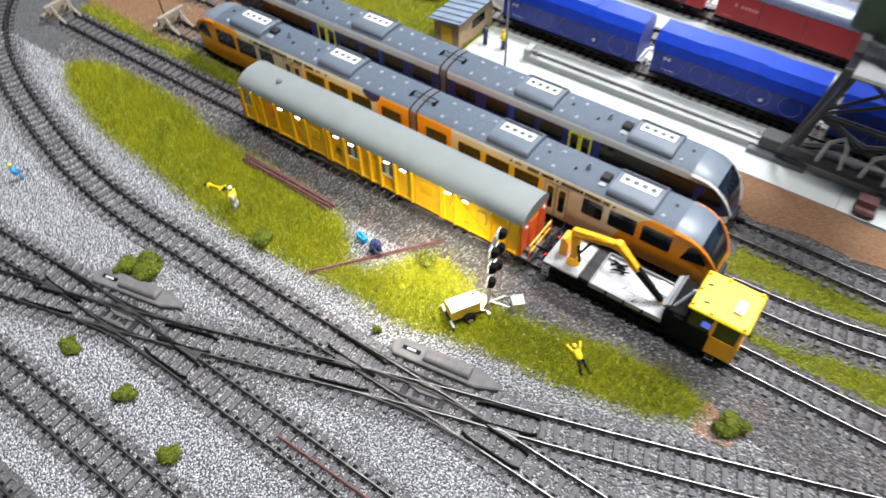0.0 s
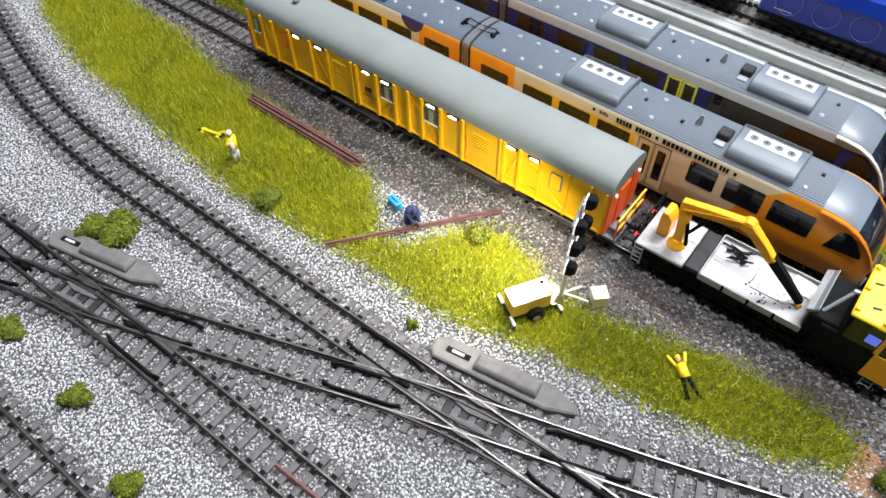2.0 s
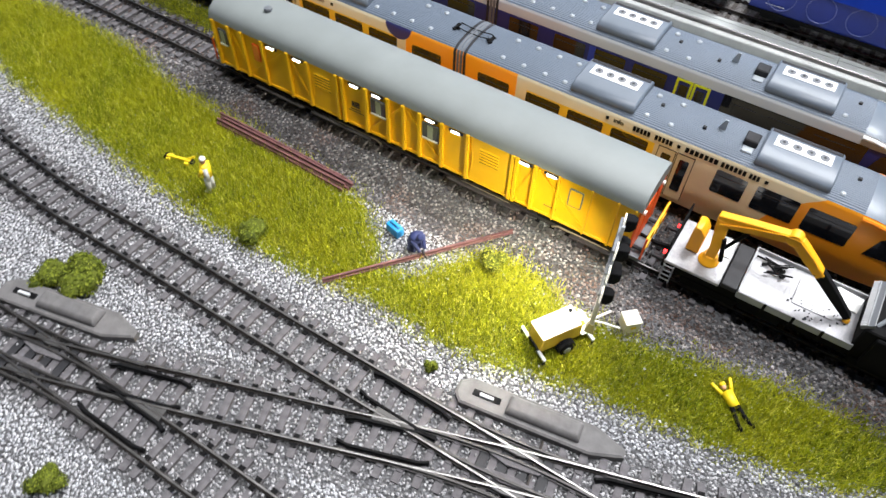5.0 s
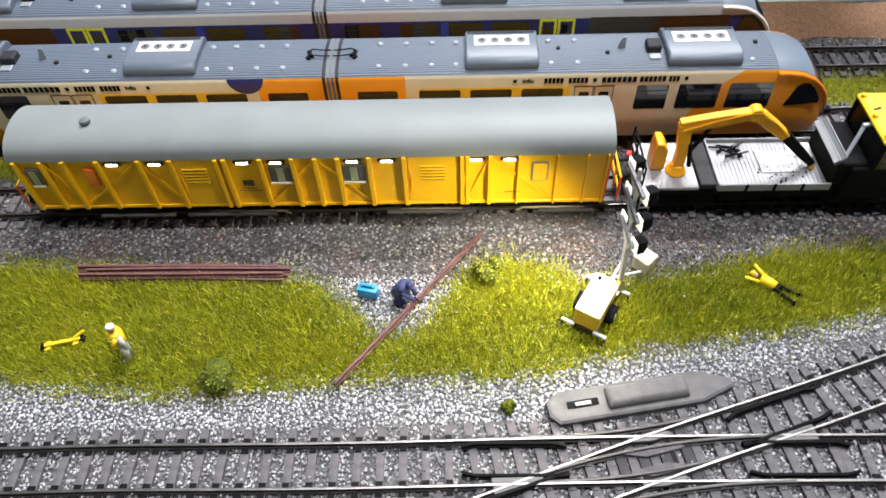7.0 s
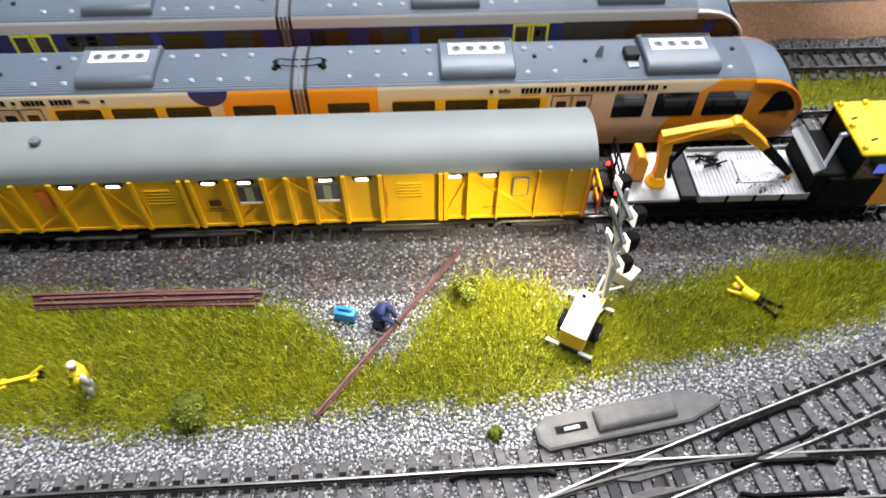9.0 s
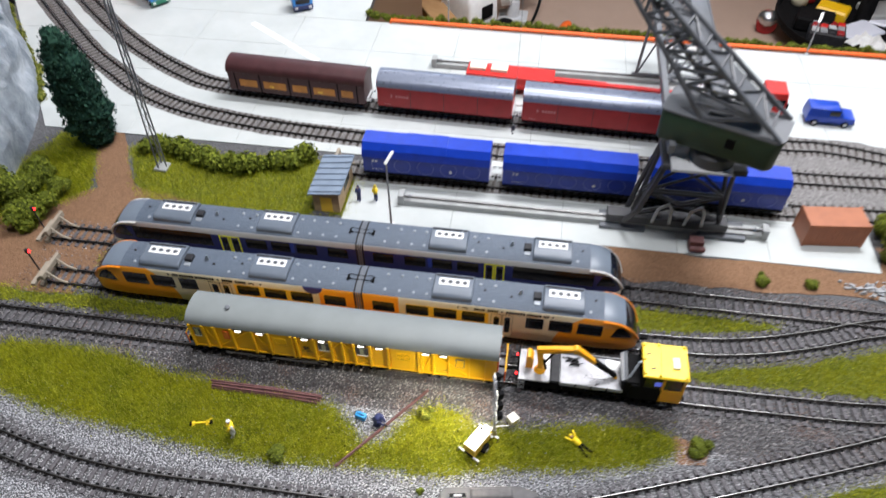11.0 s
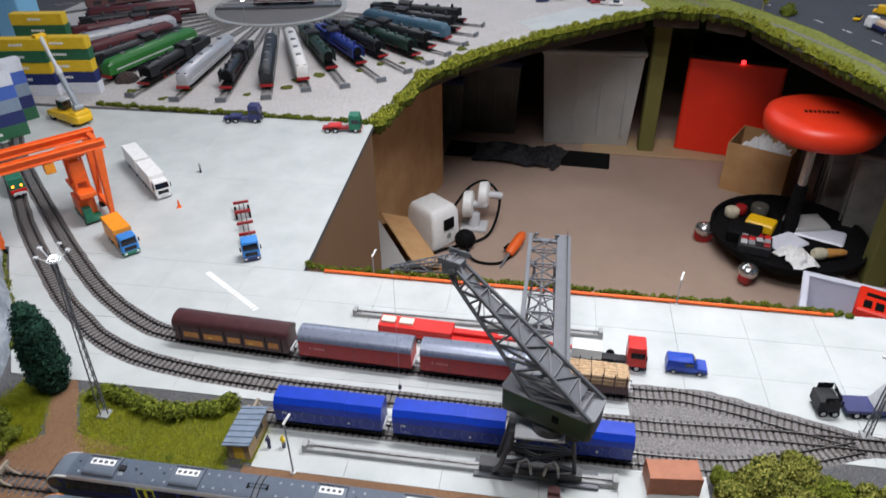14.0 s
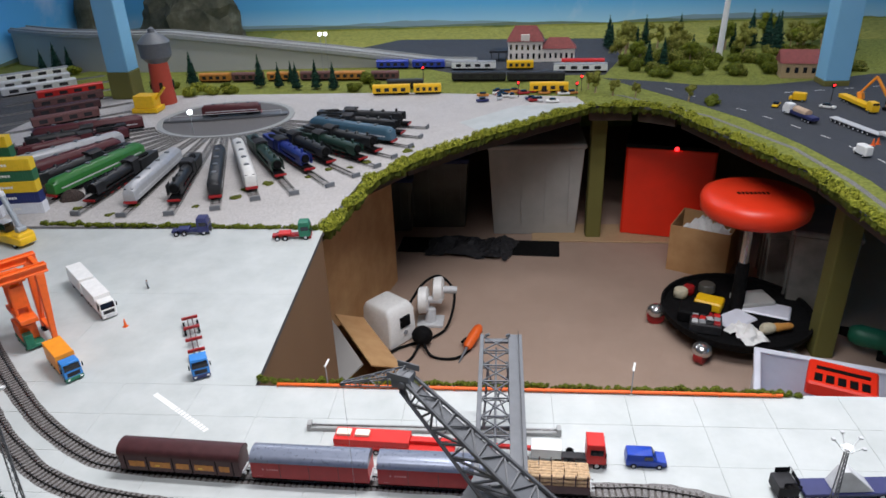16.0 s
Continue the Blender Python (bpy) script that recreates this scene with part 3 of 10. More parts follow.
def diesel_railcar(at, kind):
    orange = kind == "orange"
    name_label = ("orange and cream two-car model diesel railcar with grey roof" if orange else "blue and silver two-car model railcar with yellow doors")
    t = thing("model_railcar", name_label, "model train", at, "railcars on the sidings")
    body_mat = M_LIV_A if orange else M_LIV_B
    for s in (1, -1):
        body = part("body", Geo().loft(shell_rings(s, lo=0)), body_mat, t, "painted car body with rounded nose", smooth=50)
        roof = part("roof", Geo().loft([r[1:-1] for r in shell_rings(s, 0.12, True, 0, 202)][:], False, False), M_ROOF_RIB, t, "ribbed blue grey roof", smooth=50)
        part("roof_dome", Geo().loft([r[1:-1] for r in shell_rings(s, 0.12, True, 201, 219)], False, False), M_DOME, t, "smooth light grey dome above the cab", smooth=60)
        # sloping windscreen
        ws = Geo().loft([r[1:-1] for r in shell_rings(s, 0.16, True, 218.5, 232)], False, False)
        part("windscreen", ws, M_WINDOW, t, "dark sloping windscreen", smooth=60)
        rim = Geo()
        for side in (-1, 1):
            line = [(s * x, side * (w + 0.1), zc + 0.3) for x, w, zb, zc, zt in NOSE if x >= 200]
            rim.tube(line, 1.0, 6)
        part("nose_rim", rim, M_ORANGE if orange else M_WHITE, t, "painted rim round the windscreen")
        if not orange:
            low = Geo()
            rows = [(x, w, zb, zc) for x, w, zb, zc, zt in NOSE if x >= 218.5]
            for side in (-1, 1):
                low.loft([[(s * x, side * (w + 0.15), zb + 8), (s * x, side * (w + 0.15), zb), (s * x, side * (w - 0.6), zb), (s * x, side * (w - 0.6), zb + 8)] for x, w, zb, zc in rows])
            part("nose_skirt", low, M_WHITE, t, "white lower nose")
        part("bumper", Geo().box(s * 232 - 3, s * 232 + 3, -8, 8, 12, 16.5), M_DARK, t, bevel=1.0)
        part("coupler", Geo().box(min(s * 234, s * 242), max(s * 234, s * 242), -1.6, 1.6, 9, 12), M_BLACK, t, bevel=0.3)
        part("underframe", Geo().box(min(s * 12, s * 222), max(s * 12, s * 222), -12.5, 12.5, 5.5, 10), M_BLACK, t, bevel=0.6)
        bogie(t, s * 196)
        # side windows, doors, small cab window
        for side in (-1, 1):
            y = side * 15.62
            panes = [(11.5, 30, 27, 38.6), (40, 59, 27, 38.6), (63.5, 82.5, 27, 38.6), (87, 106, 27, 38.6), (139.5, 154, 26, 39.6), (158.5, 177.5, 26, 39.8), (181.5, 201.5, 26, 39.8)]
            for a, b, z0, z1 in panes:
                x0, x1 = sorted((s * a, s * b))
                w = part("window", Geo().prism(rounded(x0, x1, z0, z1, 1.0), "y", y - 0.12, y + 0.12), M_WINDOW, t)
                part("top_light", Geo().box(x0 + 0.6, x1 - 0.6, y + side * 0.05, y + side * 0.2, z1 - 3.3, z1 - 2.9), M_DARK, w)
            tri = [(s * 209, 26.3), (s * 225.5, 27), (s * 224.8, 30), (s * 221, 35.4), (s * 217.2, 38.4), (s * 214.5, 38.8), (s * 212.2, 37.2)]
            cw = Geo().loft([[(p[0], side * (15.45 - max(0, abs(p[0]) - 207) * 0.055), p[1]) for p in tri], [(p[0], side * (15.75 - max(0, abs(p[0]) - 207) * 0.06), p[1]) for p in tri]])
            part("cab_window", cw, M_WINDOW, t)
            # double door with frame and two narrow panes
            x0, x1 = sorted((s * 111, s * 129))
            frame_mat = M_DARK if orange else M_YELLOW_FRAME
            dr = part("door", Geo().box(x0, x1, y - 0.1, y + 0.1, 12, 39.6), M_CREAM if orange else M_LIV_B, t, "double passenger door")
            fr = Geo()
            wd = 0.35 if orange else 1.3
            for a, b in ((x0, (x0 + x1) / 2 - 0.2), ((x0 + x1) / 2 + 0.2, x1)):
                fr.box(a, a + wd, y - 0.2, y + 0.2, 12, 39.8).box(b - wd, b, y - 0.2, y + 0.2, 12, 39.8).box(a + wd, b - wd, y - 0.2, y + 0.2, 39.8 - wd, 39.8)
            part("door_frame", fr, frame_mat, dr, "" if orange else "bright yellow door frame")
            for a in (x0 + 2.3, (x0 + x1) / 2 + 2.3):
                part("door_pane", Geo().prism(rounded(a, a + 4.6, 17, 36.5, 0.8), "y", y - 0.22, y + 0.22), M_WINDOW, dr)
            if not orange:
                part("window_band", Geo().box(min(s * 136, s * 206), max(s * 136, s * 206), y - 0.05, y + 0.08, 24.5, 40.4), M_WINDOW, t)
                part("number_panel", Geo().box(s * 63 - 1.8, s * 63 + 1.8, y - 0.15, y + 0.15, 27, 39), M_BLUE, t, "blue panel between the windows")
            if orange:
                g = Geo()
                for a, b, n in ((83, 85, 1), (97, 106, 5), (108, 117, 5), (119, 121, 1), (123, 139, 7), (140, 152, 6), (153, 158, 3), (160, 162, 1)):
                    lo, hi = sorted((s * a, s * b))
                    bars(g, lo, hi, side * 15.72, 41.6 if n > 1 else 42.2, 44.4 if n > 1 else 43.9, n, 0.12, 0.25)
                part("lettering", g, M_BLACK, t, "row of small dark bars of writing")
                word = part("word", letters("info", 3.4), None, t, "dark printed word info")
                word.data.materials.append(M_BLACK)
                word.matrix_basis = at_mm(s * 91 + (4.0 if side > 0 else -4.0), side * 15.68, 42.0, 0 if side < 0 else 180, 90)
        # roof units with label and four fans
        for x in (168.5, 78):
            cx = s * x
            u = Geo()
            poly = [(-13, 48.2), (-12.6, 50.5), (-9.5, 52.6), (9.5, 52.6), (12.6, 50.5), (13, 48.2), (12.5, 46.5), (-12.5, 46.5)]
            u.prism(poly, "x", cx - 16.5, cx + 16.5)
            unit = part("roof_unit", u, M_ROOF_UNIT, t, "grey air conditioning unit", bevel=0.7)
            part("unit_label", Geo().box(cx - 12.5, cx + 12.5, -1.5, 6.0, 52.5, 52.75), M_LABEL, unit, "white plate with four round fans")
            for i in range(4):
                c = cx - 9 + 6 * i
                part("fan", Geo().lathe([(2.1, 52.7), (2.1, 52.95), (1.7, 53.0)], c, 2.2, 14), M_GREY_DARK, unit)
                part("fan_hub", Geo().lathe([(0.7, 52.9), (0.7, 53.15)], c, 2.2, 8), M_DARK, unit)
            part("unit_grille", Geo().box(cx - 15.5, cx + 15.5, 7.5, 9.3, 52.5, 52.8), M_DARK, unit)
        for x in (22, 34, 46, 57, 100, 112, 190):
            for y in (-9.5, 6.0):
                zz = 47.5 if abs(y) > 8 else 48.5
                if x == 190 and y > 0:
                    continue
                part("roof_vent", Geo().lathe([(1.5, zz), (1.5, zz + 0.7), (0.9, zz + 1.3), (0.2, zz + 1.4)], s * x, y, 10), M_VENT, t)
        for x, y in ((104, 0), (126, -4), (194, 2)):
            part("roof_hatch", Geo().cbox(s * x, y, 49.3, 1.7, 1.7, 1.6), M_DARK, t, bevel=0.2)
        part("antenna", Geo().loft([[(s * 133 + a, b, z) for a, b in ((-1.6, -0.5), (1.6, -0.5), (1.6, 0.5), (-1.6, 0.5))] for z in (48.6, 50)] + [[(s * 133 + 0.7 + a, b, 54.5) for a, b in ((-0.7, -0.3), (0.7, -0.3), (0.7, 0.3), (-0.7, 0.3))]]), M_VENT, t, "small silver fin aerial")
        ex = part("exhaust_box", Geo().box(s * 147 - 3.2, s * 147 + 3.2, -4.5, 2.5, 47.5, 52.3), M_DARK, t, "black exhaust housing", bevel=0.5)
        part("exhaust_foot", Geo().box(s * 147 - 2.5, s * 147 + 2.5, -9, -4.8, 47.5, 49.3), M_VENT, ex, bevel=0.3)
        cable = Geo()
        for dy in (-4.0, 0.5):
            cable.tube([(s * 12, dy, 49.2), (s * 9, dy + 0.5, 50.6), (s * 5, dy, 50.3), (s * 0.6, dy, 50.2)], 0.3)
        cable.cbox(s * 10.5, -2.0, 49.4, 1.6, 6, 1.2)
        cable.prism([(s * 12, 49), (s * 8, 49), (s * 9.2, 51)], "y", -3.6, -2.8)
        part("coupling_cable", cable, M_BLACK, t, "black cable connectors between the cars")
    # bellows between the cars
    for x in (-3, -1, 1, 3):
        ring = arc_over(15.9, 44.6, 49.4)
        part("bellows_fold", Geo().prism([(-15.9, 9)] + ring + [(15.9, 9)], "x", x - 0.7, x + 0.7), M_DARK if abs(x) > 2 else M_GREY_DARK, t, smooth=0)
    bogie(t, 0, base=22)
    done = set()
    for ob in t.children_recursive:
        if ob.type == "MESH" and ob.data.name not in done and ob.matrix_basis == Matrix.Identity(4):
            done.add(ob.data.name)
            for v in ob.data.vertices:
                if v.co.x < -0.1:
                    v.co.x += 0.085 * (v.co.x + 0.1)
            ob.data.update()
    return t


M_YELLOW_FRAME = paint("lime_yellow_frame", (0.75, 0.78, 0.02), 0.45, 0.06)
M_GREY_DARK = paint("mid_grey_plastic", (0.13, 0.14, 0.155), 0.5, 0.1)
diesel_railcar(at_mm(2.5, 0), "orange")
diesel_railcar(at_mm(-9, 53.5), "blue")

# ---- yellow work coach ----
M_WAGON_ROOF = paint("work_coach_roof_grey", (0.2, 0.22, 0.217), 0.5, 0.07, 0, 40)
M_WAGON_ORANGE = paint("signal_orange", (0.85, 0.12, 0.01), 0.45, 0.08)
M_COACH = paint("work_coach_yellow", (0.84, 0.47, 0.002), 0.42, 0.05)
M_PIPE_DULL = paint("dull_brass_pipe", (0.3, 0.26, 0.17), 0.45, 0.2, 0.5)
# Step boards coloured nearly black for the shadow underneath the coach.
M_STEP_SHADE = paint("dull_steel_step", (0.035, 0.032, 0.028), 0.6, 0.2)
M_CREAM_WHITE = paint("pale_cream", (0.8, 0.76, 0.62), 0.45, 0.05)
M_LAMP = emitter("lit_lamp", (1.0, 0.97, 0.88), 5.0)


def work_coach(at):
    t = thing("work_coach", "yellow model work train coach with grey barrel roof", "model coach", at)
    L, W, z0, z1 = 125.3, 15.4, 14.6, 43.0
    part("body", Geo().box(-L, L, -W, W, z0, z1), M_COACH, t, bevel=0.3)
    arc = [(-16.4 * math.cos(math.pi * i / 16), 42.4 + 9.8 * math.sin(math.pi * i / 16) ** 0.85) for i in range(17)]
    part("roof", Geo().prism(arc + [(15.6, 41.8), (-15.6, 41.8)], "x", -L - 1.2, L + 1.2), M_WAGON_ROOF, t, "smooth grey green barrel roof", smooth=30)
    part("roof_vent", Geo().lathe([(1.3, 50.5), (1.3, 52.6), (2.3, 52.7), (2.0, 53.8), (0.4, 54.2)], -93.5, -3, 12), M_GREY_DARK, t, "small round roof ventilator")
    for side in (-1, 1):
        y = side * (W + 0.35)
        posts = (-124.2, -113, -103.5, -89, -71.5, -58, -39, -35.5, -20.5, -7, 2.5, 12, 25, 39.5, 63.8, 66, 75.5, 87.5, 103.5, 116, 124.2)
        for x in posts:
            deep = 0.9 if x < 80 else 0.4
            part("post", Geo().box(x - deep, x + deep, y - 0.9 + side * 0.75, y + 0.9 + side * 0.75, z0 - 0.4, z1 - 0.3), M_COACH, t, bevel=0.15)
        for xa, xb in ((-112, -104), (-73, -103), (-71.5, -58.5), (2.5, -20), (2.5, 24.5), (75.5, 66), (75.5, 103)):
            a, b = Vector((xa, y, z1 - 1.5)), Vector((xb, y, z0 + 1.0))
            d = (b - a).normalized()
            n = Vector((-d.z, 0, d.x)) * 0.6
            part("brace", Geo().loft([[a + n + Vector((0, -0.4, 0)), a - n + Vector((0, -0.4, 0)), a - n + Vector((0, 0.4, 0)), a + n + Vector((0, 0.4, 0))], [b + n + Vector((0, -0.4, 0)), b - n + Vector((0, -0.4, 0)), b - n + Vector((0, 0.4, 0)), b + n + Vector((0, 0.4, 0))]]), M_COACH, t)
        part("sill", Geo().box(-L, L, y - 0.45, y + 0.25, z0 - 0.8, z0 + 0.8), M_COACH, t, bevel=0.15)
        for xa, xb in ((-57, -40.5), (41, 62.5)):
            d = part("door", Geo().box(xa, xb, y - 0.3, y + 0.2, z0 + 0.8, z1 - 1), M_COACH, t, "sliding door with louvres", bevel=0.2)
            for k in range(5):
                part("louvre", Geo().cbox((xa + xb) / 2 - 0.5, y + side * 0.25, 29.6 + 1.8 * k, 10.5, 0.7, 0.8, rx=side * 25), M_COACH, d)
                # Dark yellow strip below each louvre paints in the shade it throws.
                part("slot", Geo().cbox((xa + xb) / 2 - 0.5, y + side * 0.15, 28.9 + 1.8 * k, 10.2, 0.56, 0.6), M_LOUVRE_SHADE, d)
            part("handle", Geo().rod((xa + 1.3, y + side * 0.6, 23), (xa + 1.3, y + side * 0.6, 33), 0.25, n=6), M_COACH, d)
        for xa, xb, kind in ((-122, -116, "w"), (-97, -92, "o"), (-18, -8.3, "w"), (13.2, 23, "w"), (93, 100, "r")):
            mat = {"w": M_WINDOW_GREY, "o": M_WAGON_ORANGE_SOFT, "r": M_COACH}[kind]
            fr = part("window", Geo().prism(rounded(xa, xb, 27.5, 38.2, 1.0), "y", y - 0.5, y + 0.05), M_GREY_DARK if kind != "o" else M_WAGON_ORANGE, t)
            part("pane", Geo().prism(rounded(xa + 0.6, xb - 0.6, 28.1, 37.6, 0.7), "y", y - 0.5 + side * 0.2, y + 0.1 + side * 0.1), mat, fr)
            if kind == "w":
                mid = (xa + xb) / 2
                # Pale strip over the pane: a reflection done as coloured geometry.
                part("blind", Geo().cbox(mid, y + side * 0.45, 33.4, 3.1, 0.8, 8.0), M_PANE_REFLECTION, fr, "pale grey green strip painted as a reflection in the pane")
                part("sill", Geo().cbox(mid, y + side * 0.6, 28.5, xb - xa - 0.6, 0.9, 1.0), M_CREAM_WHITE, fr)
        for x in (-83, -65, -28, -14, 18, 32.5, 69.5, 83.5):
            part("lamp_housing", Geo().cbox(x, y + side * 0.3, 40.5, 7.8, 0.8, 1.6), M_DARK, t, bevel=0.2)
            part("work_lamp", Geo().cbox(x, y + side * 0.8, 40.4, 5.0, 1.0, 1.1, rx=side * 20), M_LAMP, t, "lit white strip lamp under the eaves", bevel=0.3)
        g = Geo().box(-30.5, -26, y - 0.2, y + 0.2, 26.5, 26.8).box(-30.5, -26, y - 0.2, y + 0.2, 29.2, 29.5).box(-30.5, -30.2, y - 0.2, y + 0.2, 26.5, 29.5).box(-26.3, -26, y - 0.2, y + 0.2, 26.5, 29.5)
        bars(g, -30, -26.4, y, 27.3, 28.7, 3)
        bars(g, -31.5, -25, y, 24.6, 25.0, 7)
        bars(g, -33, -23, y, 23.2, 23.5, 9)
        bars(g, 82, 89, y - side * 0.2, 20, 20.4, 7)
        part("lettering", g, M_DARK, t, "small dark bars of lettering")
        for xa, xb in ((-100, -66), (-60, -20), (30, 70), (98, 122)):
            part("step_board", Geo().box(xa, xb, y - 1.4, y + 0.8, 8.4, 9.2), M_STEP_SHADE, t)
    for y in (-14.6, 14.6):
        for xa, xb in ((-52, -14), (34, 66), (88, 120)):
            part("brake_pipe", Geo().tube([(xa, y, 7.2), (xa + 3, y, 9.0), (xb - 3, y, 9.0), (xb, y, 7.2)], 0.45), M_PIPE_DULL, t, "dull brass pipe")
    part("underframe", Geo().box(-L + 1, L - 1, -11, 11, 8.6, 14.5).box(-25, 20, -9, 9, 5.5, 9).rod((28, -8, 8), (28, 8, 8), 3.4, n=12), M_BLACK, t, bevel=0.3)
    bogie(t, -95, base=24)
    bogie(t, 95, base=24)
    for s in (-1, 1):
        x = s * (L + 0.4)
        for y in (-9.8, 9.8):
            part("buffer", Geo().rod((s * L, y, 14), (s * (L + 6), y, 14), 1.0).rod((s * (L + 6), y, 14), (s * (L + 6.9), y, 14), 2.4, n=14), M_DARK, t)
        part("end_platform", Geo().box(min(s * L, s * (L + 7.2)), max(s * L, s * (L + 7.2)), -14, 14, 10.6, 12), M_GREY_DARK, t, "grey end platform")
        xr = s * (L + 6.6)
        for y in (-13.6, -5, 5, 13.6):
            part("railing_post", Geo().rod((xr, y, 12), (xr, y, 26), 0.55, n=6), M_WAGON_ORANGE if abs(y) > 6 else M_COACH, t)
        for z in (19, 26):
            part("railing_bar", Geo().rod((xr, -13.6, z), (xr, 13.6, z), 0.6, n=6), M_COACH, t)
        part("end_door", Geo().box(x - 0.6, x + 0.6, -5, 5, 13, 37), M_WAGON_ORANGE if s > 0 else M_COACH, t, bevel=0.3)
        for y in (-11, 11):
            part("end_panel", Geo().box(x - 0.5, x + 0.5, y - 4.2, y + 4.2, 13, 41), M_WAGON_ORANGE if s > 0 else M_COACH, t)
            part("tail_lamp", Geo().rod((x, y, 38), (x + s * 1.6, y, 38), 1.2, n=10), M_WHITE, t)
    for s in (-1, 1):
        part("drawhook", Geo().rod((s * L, 0, 13), (s * (L + 9), 0, 12), 0.8), M_BLACK, t)
    return t


M_WINDOW_GREY = glass("grey_window", (0.05, 0.05, 0.055), 0.15)
M_PANE_REFLECTION = paint("pale_blind", (0.3, 0.33, 0.22), 0.5, 0.1)
M_LOUVRE_SHADE = paint("louvre_gap", (0.12, 0.06, 0.002), 0.6, 0.1)
M_WAGON_ORANGE_SOFT = paint("orange_pane", (0.85, 0.24, 0.03), 0.3, 0.1)
work_coach(at_mm(-2, -47))

# ---- track maintenance car with crane ----
M_DECK = paint("worn_deck_grey", (0.34, 0.34, 0.355), 0.5, 0.15, 0.2, 160)
M_CRANE_Y = paint("crane_amber", (0.88, 0.4, 0.005), 0.42, 0.06)
M_CAB_Y = paint("cab_yellow", (0.9, 0.62, 0.01), 0.4, 0.05)
M_SCREEN = emitter("lit_cab_panel", (0.12, 0.16, 0.7), 0.6)
M_RED_LAMP = emitter("lit_red_lamp", (1.0, 0.02, 0.02), 6.0)


def plate_deck():
    m = Mat("chequer_plate_deck")
    m.coord()
    v = m.voronoi(1600)
    col = m.ramp(m.noise(140, 5), (0.35, (0.25, 0.25, 0.26)), (0.65, (0.43, 0.43, 0.44)))
    return m.done(col, 0.45, 0.3, v, 0.35, 0.0002)


M_CHEQUER = plate_deck()


def maintenance_car(at):
    """Local x from the coupling end to the cab end; z over the ground."""
    t = thing("maintenance_car", "yellow and black model track maintenance car with crane arm", "model railcar", at)
    part("frame", Geo().box(3, 126, -12.8, 12.8, 12.5, 17.5).box(8, 122, -10, 10, 8, 12.5), M_BLACK, t, bevel=0.4)
    for x in (26, 100):
        bogie(t, x, base=16)
    # crane platform end
    part("platform", Geo().box(4, 29, -14.6, 14.6, 17.8, 19.4), M_CHEQUER, t, "light grey platform plate", bevel=0.3)
    part("platform_plate", Geo().box(18, 28, 2, 12.5, 19.4, 19.8), M_WHITE, t)
    part("gap_cover", Geo().box(29.6, 36.5, -13.6, 13.6, 17.5, 20.2), M_DARK, t, bevel=0.3)
    bed = part("cargo_bed", Geo().box(37, 85, -14.4, 14.4, 17.6, 19.0), M_DECK, t, "light grey ribbed cargo deck", bevel=0.2)
    for k in range(26):
        part("deck_rib", Geo().box(38 + 1.8 * k, 38.9 + 1.8 * k, -13.8, 13.8, 19.0, 19.25), M_DECK, bed)
    part("hatch_plate", Geo().box(58, 75, -6, 8, 19.2, 19.7), M_CHEQUER, bed, "chequer plate hatch", bevel=0.15)
    part("white_sheet", Geo().cbox(78, 8.5, 19.7, 11, 9, 0.5, rz=-8), M_WHITE, bed)
    for a, b, c, d in ((37, 85, -15.0, -14.2), (37, 85, 14.2, 15.0), (36.8, 37.6, -14.2, 14.2)):
        part("dropside", Geo().box(a, b, c, d, 17.4, 21.2), M_GREY, bed, bevel=0.15)
    for x in (49, 61, 73):
        for y in (-15.15, 15.15):
            part("stanchion", Geo().box(x - 0.6, x + 0.6, y - 0.25, y + 0.25, 15.5, 21.4), M_BLACK, bed)
    junk = Geo()
    for i in range(11):
        a = random.uniform(-0.7, 0.5)
        cx, cy = random.uniform(42, 50), random.uniform(4, 10)
        l = random.uniform(2.5, 5.5)
        junk.rod((cx - l * math.cos(a), cy - l * math.sin(a), 20 + i * 0.12), (cx + l * math.cos(a), cy + l * math.sin(a), 20.6 + i * 0.12), random.uniform(0.25, 0.5), n=6)
    for i in range(5):
        junk.cbox(random.uniform(42, 52), random.uniform(3, 10), 20.2, 2.2, 1.1, 1.0, rz=random.uniform(0, 90))
    part("chain_load", junk, M_BLACK, bed, "tangle of black lifting gear")
    crumbs = Geo()
    for i in range(30):
        crumbs.cbox(random.gauss(66, 6), random.gauss(-6, 3.5), 19.5, random.uniform(0.3, 0.9), random.uniform(0.3, 0.8), 0.5, rz=random.uniform(0, 90))
    tagged(part("crumbs", crumbs, M_DARK, bed, "scattered dark crumbs"), kind="stuff")
    # crane: base, column, boom, knuckle, black outer arm
    cr = part("crane_column", Geo().lathe([(4.6, 19.4), (4.6, 20.4), (3.6, 21.4), (3.0, 24)], 20.5, -4, 18).loft([[(20.5 + a, -4 + b, z) for a, b in ((-2.2, -2.2), (2.2, -2.2), (2.2, 2.2), (-2.2, 2.2))] for z in (22, 31)] + [[(18.5 + a, -3.2 + b, 46) for a, b in ((-2.4, -2.0), (3.2, -2.0), (3.2, 2.0), (-2.4, 2.0))]]), M_CRANE_Y, t, "amber crane column", bevel=0.3)
    part("counterweight", Geo().loft([[(12 + a, 0.5 + b, z) for a, b in ((-2.6, -4.4), (3.2, -4.4), (3.2, 4.4), (-2.6, 4.4))] for z in (20, 31)] + [[(12 + a, 0.5 + b, 35) for a, b in ((-2.2, -4.4), (0.6, -4.4), (0.6, 4.4), (-2.2, 4.4))]]), M_CRANE_Y, cr, bevel=0.4)

